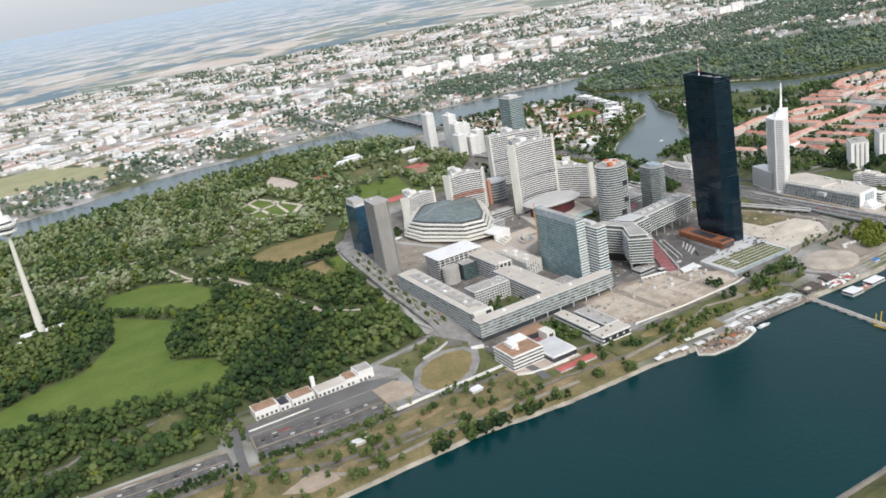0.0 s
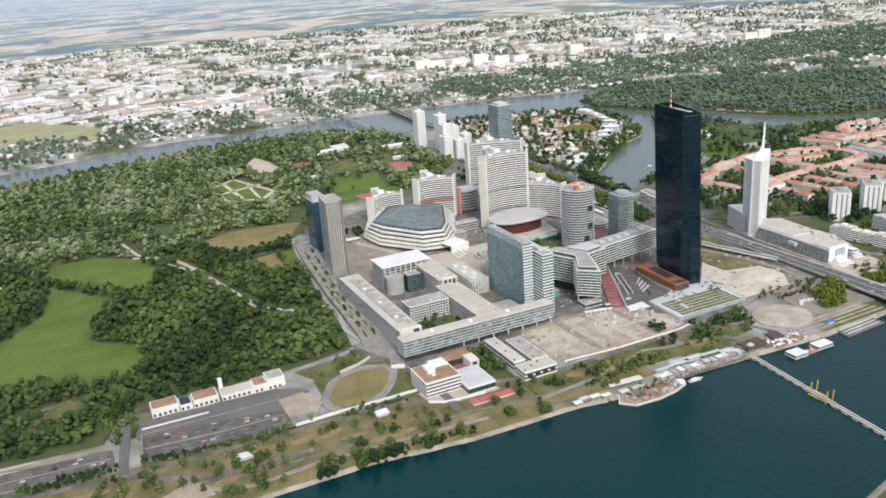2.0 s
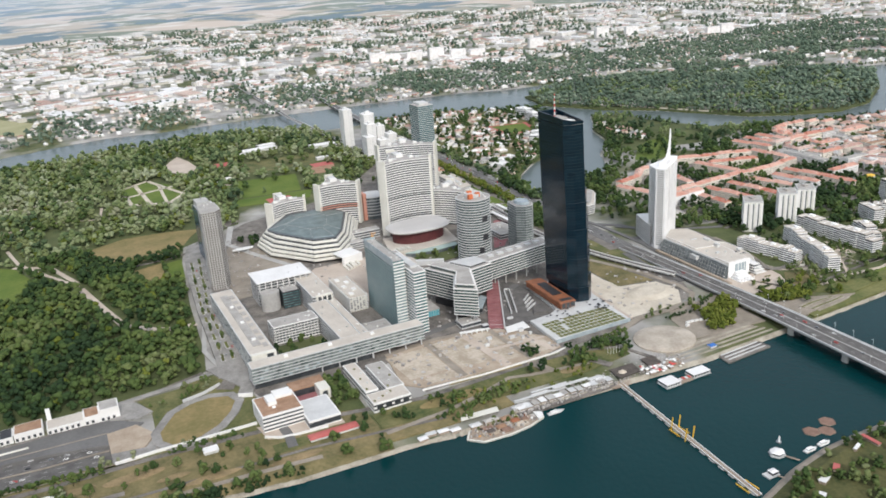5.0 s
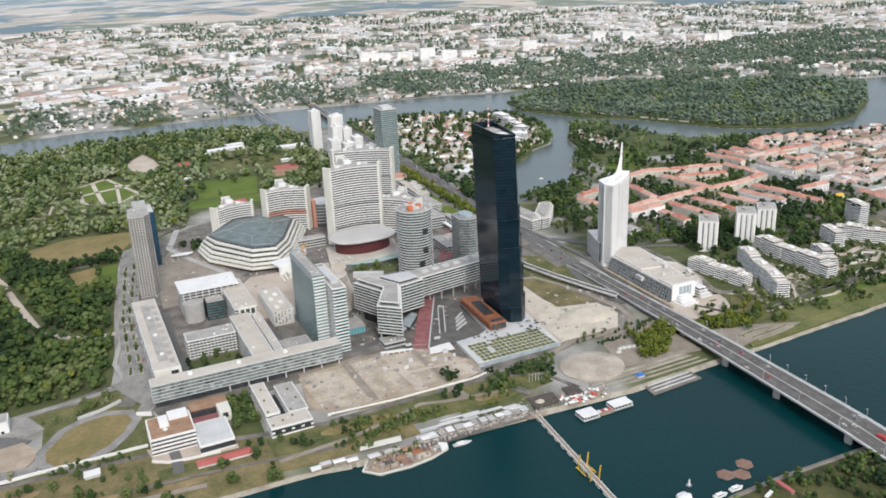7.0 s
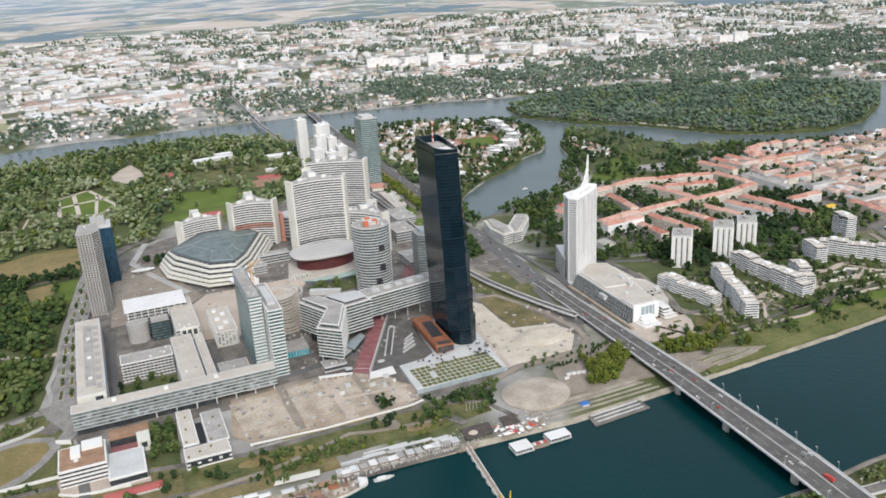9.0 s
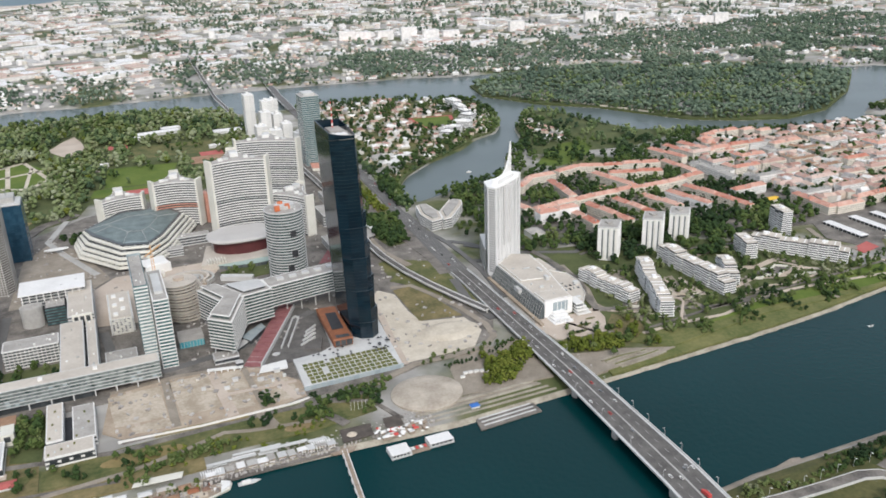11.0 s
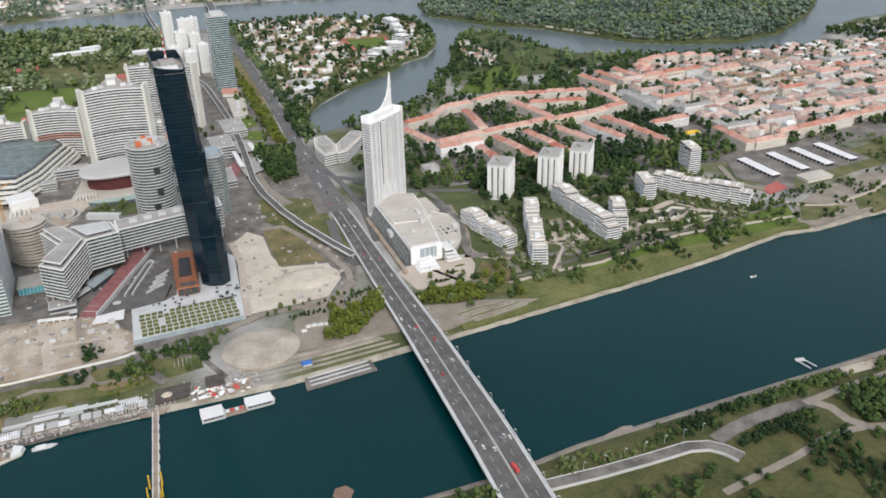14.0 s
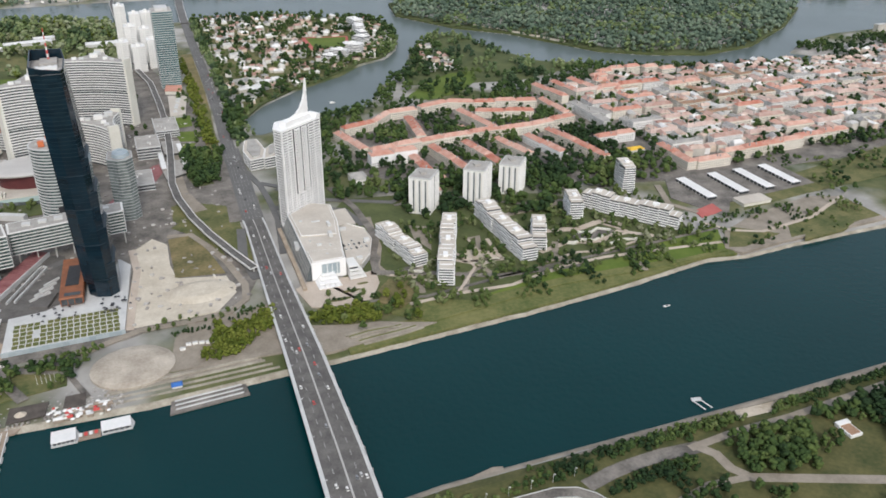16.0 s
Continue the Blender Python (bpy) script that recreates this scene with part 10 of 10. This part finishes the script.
x, y = jitter(960, 1040, 615, 665, 4.2, lambda x, y: inside(x, y, [(962, 640), (976, 634), (1000, 626), (1026, 622), (1030, 640), (1020, 650), (984, 657), (968, 655)]))
wood("bank_thicket", "bright yellow-green thicket east of the bridge", x, y, 2.0, 3.8, 8, 0.0, 0.8, "leafbright", seed=74)
x, y = jitter(960, 1060, 655, 700, 3.4, lambda x, y: np.any([inside(x, y, ellipse(a, b, c, d, 12)) for a, b, c, d in ((1000, 672, 11, 2.2), (1016, 684, 8, 2), (982, 662, 5, 1.6), (1032, 664, 4, 4))], 0))
wood("forecourt_hedge", "dark clipped hedges in the forecourt", x, y, 1.2, 2.2, 7, 0.0, 0.35, seed=75)
x, y = jitter(1030, 1420, 612, 665, 7, lambda x, y: clump(x, y, 30, 0.14) & ~inside(x, y, [(1034, 652), (1050, 636), (1068, 648), (1078, 680), (1040, 676)]) & (y > np.interp(x, *zip(*SHORE_N)) + 10))
wood("lawn_bushes", "dark bushes along the riverside lawn", x, y, 1.8, 4.2, 8, 0.05, 0.5, seed=19)
x, y = jitter(1062, 1420, 665, 812, 7, lambda x, y: clump(x, y, 22, 0.0) & ~np.any([inside(x, y, strip(p, w + 2)) for p, w in GARDEN_WAYS], 0) & ~np.any([inside(x, y, strip(p, 12)) for p in ([(1082, 792), (1096, 706)], [(1156, 778), (1104, 660)], [(1206, 802), (1204, 676)], [(1246, 740), (1226, 694)], [(1312, 784), (1302, 748)], [(1330, 780), (1398, 686)], [(1405, 822), (1399, 790)])], 0))
wood("garden_bushes", "dense garden shrubs between the flats", x, y, 1.6, 4.0, 8, 0.25, 0.9, seed=20)
x, y = jitter(938, 966, 1140, 1640, 6, lambda x, y: (np.abs(x - np.interp(y, [1140, 1400, 1640], [947, 957, 964])) < 8) & (R.rand(len(x)) < 0.62))
wood("avenue_trees", "row of green trees along the avenue", x, y, 3.2, 5.2, 8, 0.1, 0.8, "leafbright", seed=21)
x, y = jitter(978, 1034, 1130, 1960, 7.5, lambda x, y: dry(x, y, 3) & (np.abs(x - np.interp(y, [1130, 1280, 1400, 1550, 1800, 1985], [989, 996, 1002, 1008, 1017, 1024])) < 7) & (R.rand(len(x)) < 0.8))
wood("avenue_grove", "dense green trees beside the avenue", x, y, 3.8, 6, 6, 0.1, 0.55, "leafpale", seed=71)
x, y = jitter(895, 962, 998, 1140, 7.5, lambda x, y: inside(x, y, [(906, 1128), (948, 1122), (960, 1112), (937, 1009), (909, 1001), (900, 1059)]) & (R.rand(len(x)) < 0.92))
wood("ramp_grove", "dark trees between the viaduct and the avenue", x, y, 4, 6, 7, 0.0, 0.3, seed=72)
grove = np.array([(705, 648), (712, 640), (716, 655), (719, 628), (694, 630), (688, 636), (735, 650), (742, 648), (750, 649), (757, 648), (766, 649), (765, 630), (760, 633), (666, 644), (662, 640), (652, 643), (674, 685), (700, 634), (708, 632)], float)
wood("deck_bushes", "dark rounded trees on the lawn below the deck", grove[:, 0], grove[:, 1], 3.6, 5.2, 9, 0.05, 0.4, seed=73)

# single trees that stand apart
def limbs(seed):
    r = random.Random(seed)
    m = Mesh().cone(0, 0, -0.4, 0.5, 0.07, 0.05, 7)
    for k in range(4):
        a = r.uniform(0, 6.28)
        m.beam((0, 0, r.uniform(0.3, 0.5)), (0.4 * math.cos(a), 0.4 * math.sin(a), r.uniform(0.75, 1.1)), 0.03)
    return m


TREES = []
for k in range(6):
    tv, tf = crown_template(200 + k, 16, 0.7, 1.0 + 0.1 * (k % 3))
    rr = np.random.RandomState(k)
    # loose leaf sprays break the outline
    n = 70
    a, u = rr.uniform(0, 6.28, n), rr.uniform(0.1, 1.6, n)
    c = np.stack([np.cos(a), np.sin(a), np.zeros(n)], 1) * (1.05 * np.sin(np.pi * np.clip((u + 0.15) / 1.9, 0, 1)))[:, None] + np.stack([np.zeros(n), np.zeros(n), u], 1)
    d1, d2 = rr.normal(0, 0.13, (n, 3)), rr.normal(0, 0.13, (n, 3))
    lv = np.stack([c, c + d1, c + d2], 1).reshape(-1, 3)
    tv2, tf2 = np.concatenate([tv, lv]), np.concatenate([tf, np.arange(n * 3).reshape(-1, 3) + len(tv)])
    crowns = []
    for mat in ("leaf", "leafbright"):
        ob = fast_mesh("crown", tv2 + (0, 0, 0.35), tf2, [M[mat]], None, np.clip(rr.uniform(0.15, 0.8) + rr.normal(0, 0.08, len(tv2)), 0, 1), True)
        crowns.append(ob.data)
        bpy.data.objects.remove(ob)
    tr = limbs(k).link("tree", M["bark"])
    TREES.append((tr.data, crowns))
    bpy.data.objects.remove(tr)


def tree(x, y, r, kind, mat=0, z=None, group="bank trees", label="leafy green tree with a rounded crown"):
    data, crowns = TREES[kind % 6]
    t = tagged(new("tree", data), label, "tree", group)
    zz = float(ground_height(np.array([x]), np.array([y]))[0]) if z is None else z
    t.location, t.scale, t.rotation_euler = (x, y, zz + 0.15 * r), (r, r, r * 1.1), (0, 0, (x * 7 + y * 3) % 6.28)
    c = new("crown", crowns[mat])
    c.parent = t
    return t


rt = random.Random(31)
spots = []
for k in range(120):
    x = rt.uniform(-150, 470)
    off = rt.choice((rt.uniform(7, 16), rt.uniform(22, 75), rt.uniform(30, 80)))
    y = np.interp(x, *zip(*SHORE_N)) + off
    if abs(y - np.interp(x, [25, 98, 200, 290, 400], [706, 698, 690, 690, 680])) < 6 or y > 712 - (0 if x < 290 else 20):
        continue
    spots.append((x, y, rt.uniform(2.8, 5.2), 0))
for k in range(20):
    x = rt.uniform(470, 760)
    y = rt.uniform(608, 662)
    if rt.random() < 0.45 or abs(y - 658) < 6:
        spots.append((x, rt.choice((612, 625, 645, 640)) + rt.uniform(-4, 4), rt.uniform(2.2, 4.6), 0))
for k in range(14):
    spots.append((rt.uniform(880, 930), rt.uniform(630, 668), rt.uniform(2.6, 4.6), 1))
for k in range(34):
    spots.append((rt.uniform(985, 1060), rt.uniform(612, 690), rt.uniform(2.5, 4.8), rt.choice((0, 1))))
for k in range(46):
    spots.append((rt.uniform(1060, 1420), rt.uniform(628, 672), rt.uniform(2.2, 4.5), 0))
for k in range(70):
    x, y = rt.uniform(1070, 1420), rt.uniform(665, 800)
    spots.append((x, y, rt.uniform(2.0, 4.0), 0))
for k in range(34):
    spots.append((rt.uniform(460, 482), rt.uniform(675, 742), rt.uniform(2.6, 4.6), 0))
for k in range(20):
    spots.append((440 + rt.uniform(0, 54), 786 + rt.uniform(0, 56), rt.uniform(2.5, 4.2), 0))
for k in range(14):
    spots.append((rt.uniform(495, 530), rt.uniform(1205, 1245), rt.uniform(4, 6), 0))
for k in range(12):
    spots.append((rt.uniform(690, 790), rt.uniform(1000, 1012), rt.uniform(2.5, 4), 0))
for k in range(22):
    spots.append((rt.uniform(925, 945), rt.uniform(1060, 1200) if k < 8 else rt.uniform(1200, 1500), rt.uniform(3.5, 5.5), 0))
for k in range(24):
    spots.append((rt.uniform(905, 940), rt.uniform(1000, 1060), rt.uniform(3.5, 5.5), 0))
for k in range(26):
    spots.append((rt.uniform(780, 870), rt.uniform(1200, 1260) if k < 6 else rt.uniform(1380, 1500), rt.uniform(3.5, 5.5), 0))
for k in range(14):
    spots.append((828 + 7 * k, 684 + rt.uniform(-6, 6), rt.uniform(1.6, 3.0), 0))
for k in range(24):
    x = rt.uniform(988, 1060)
    spots.append((rt.uniform(1006, 1075), rt.uniform(985, 1070) + 30 * (x > 1030), rt.uniform(3.5, 5.5), 0))
for k in range(16):
    spots.append((rt.uniform(552, 606), rt.uniform(568, 588), rt.uniform(1.5, 3.0), k % 4 == 0))
for k in range(8):
    spots.append((96 + rt.uniform(-3, 28), rt.uniform(770, 812), rt.uniform(2.5, 4), 0))
flats = [strip(p, 13) for p in ([(1084, 792), (1095, 706)], [(1154, 776), (1104, 660)], [(1206, 800), (1204, 676)], [(1244, 738), (1228, 700)], [(1312, 784), (1302, 748)], [(1334, 778), (1396, 686)], [(994, 1107), (992, 1028)], [(1008, 1032), (1050, 1102)])]
flats += [rect(382, 430, 672, 720), rect(420, 457, 634, 746), rect(484, 528, 650, 746), rect(1026, 1062, 715, 755)]
spots = [s for s in spots if not any(inside(np.array(s[:1]), np.array(s[1:2]), f)[0] for f in flats)]
spots.sort(key=lambda s: s[1])
rest = np.array(spots[285:])
wood("yard_trees", "scattered yard trees between buildings", rest[:, 0], rest[:, 1], 3.4, 5.2, 12, 0.1, 0.6, seed=41)
for i, (x, y, r, mat) in enumerate(spots[:285]):
    tree(x, y, r, i, mat, label="bright yellow-green tree with a loose crown" if mat else "leafy green tree with a rounded crown")

# planting beds and young trees along the street by the long slab
def deck_at(y):
    ys = [b[0] for b in BOULEVARD]
    return [float(np.interp(y, ys, [b[k] for b in BOULEVARD])) for k in (1, 2, 3)]
for k in range(13):
    y = 838 + 27 * k
    x0, x1, z = deck_at(y)
    for side, f in enumerate((0.3, 0.68)):
        x = x0 + (x1 - x0) * f
        t = thing("planting_bed", "long low planted bed with a pale kerb", "planter", "street planting beds", (x, y, z))
        t.rotation_euler = (math.atan2(deck_at(y + 17)[2] - z, 17), 0, -math.atan2(deck_at(y + 17)[0] - x0, 17))
        Mesh().box(-2.0, 2.0, 0, 17, -0.6, 0.35).link("kerb", M["lightgrey"], t)
        Mesh().box(-1.6, 1.6, 0.4, 16.6, 0.35, 0.7).link("planting", M["green_roof"] if (k + side) % 3 else M["olive"], t)
        if (k + side) % 2:
            tree(x + 0.6, y + 5, 2.5, k, 0, z, "street trees", "small round street tree in a bed")
            tree(x + 1.2, y + 12, 2.1, k + 2, 0, z, "street trees", "small round street tree in a bed")
for k, (x, y) in enumerate(((256, 617), (262, 620), (268, 617), (290, 613), (298, 612), (305, 611), (312, 611), (176, 617), (188, 616), (206, 615), (224, 616), (345, 607), (470, 594), (476, 595))):
    tree(x, y, 3.6 + (k * 7 % 5) * 0.5, k, 0, 1.6, "shore trees", "dark leafy tree leaning over the water")

# every thing's empty stands at its base
for ob in list(scene.objects):
    if ob.parent is None and ob.type == "EMPTY" and ob.location.length == 0 and ob.children:
        lo = Vector((1e9, 1e9, 1e9))
        hi = -lo
        for c in ob.children:
            for v in c.bound_box:
                lo = Vector(map(min, lo, v))
                hi = Vector(map(max, hi, v))
        base = Vector(((lo.x + hi.x) / 2, (lo.y + hi.y) / 2, lo.z))
        ob.location = base
        for c in ob.children:
            c.location = -base

# the plan above is drawn in units of UNIT metres
for me in {o.data for o in scene.objects if o.type == "MESH"}:
    me.transform(Matrix.Scale(UNIT, 4))
for ob in scene.objects:
    if ob.type in ("MESH", "EMPTY"):
        ob.location *= UNIT
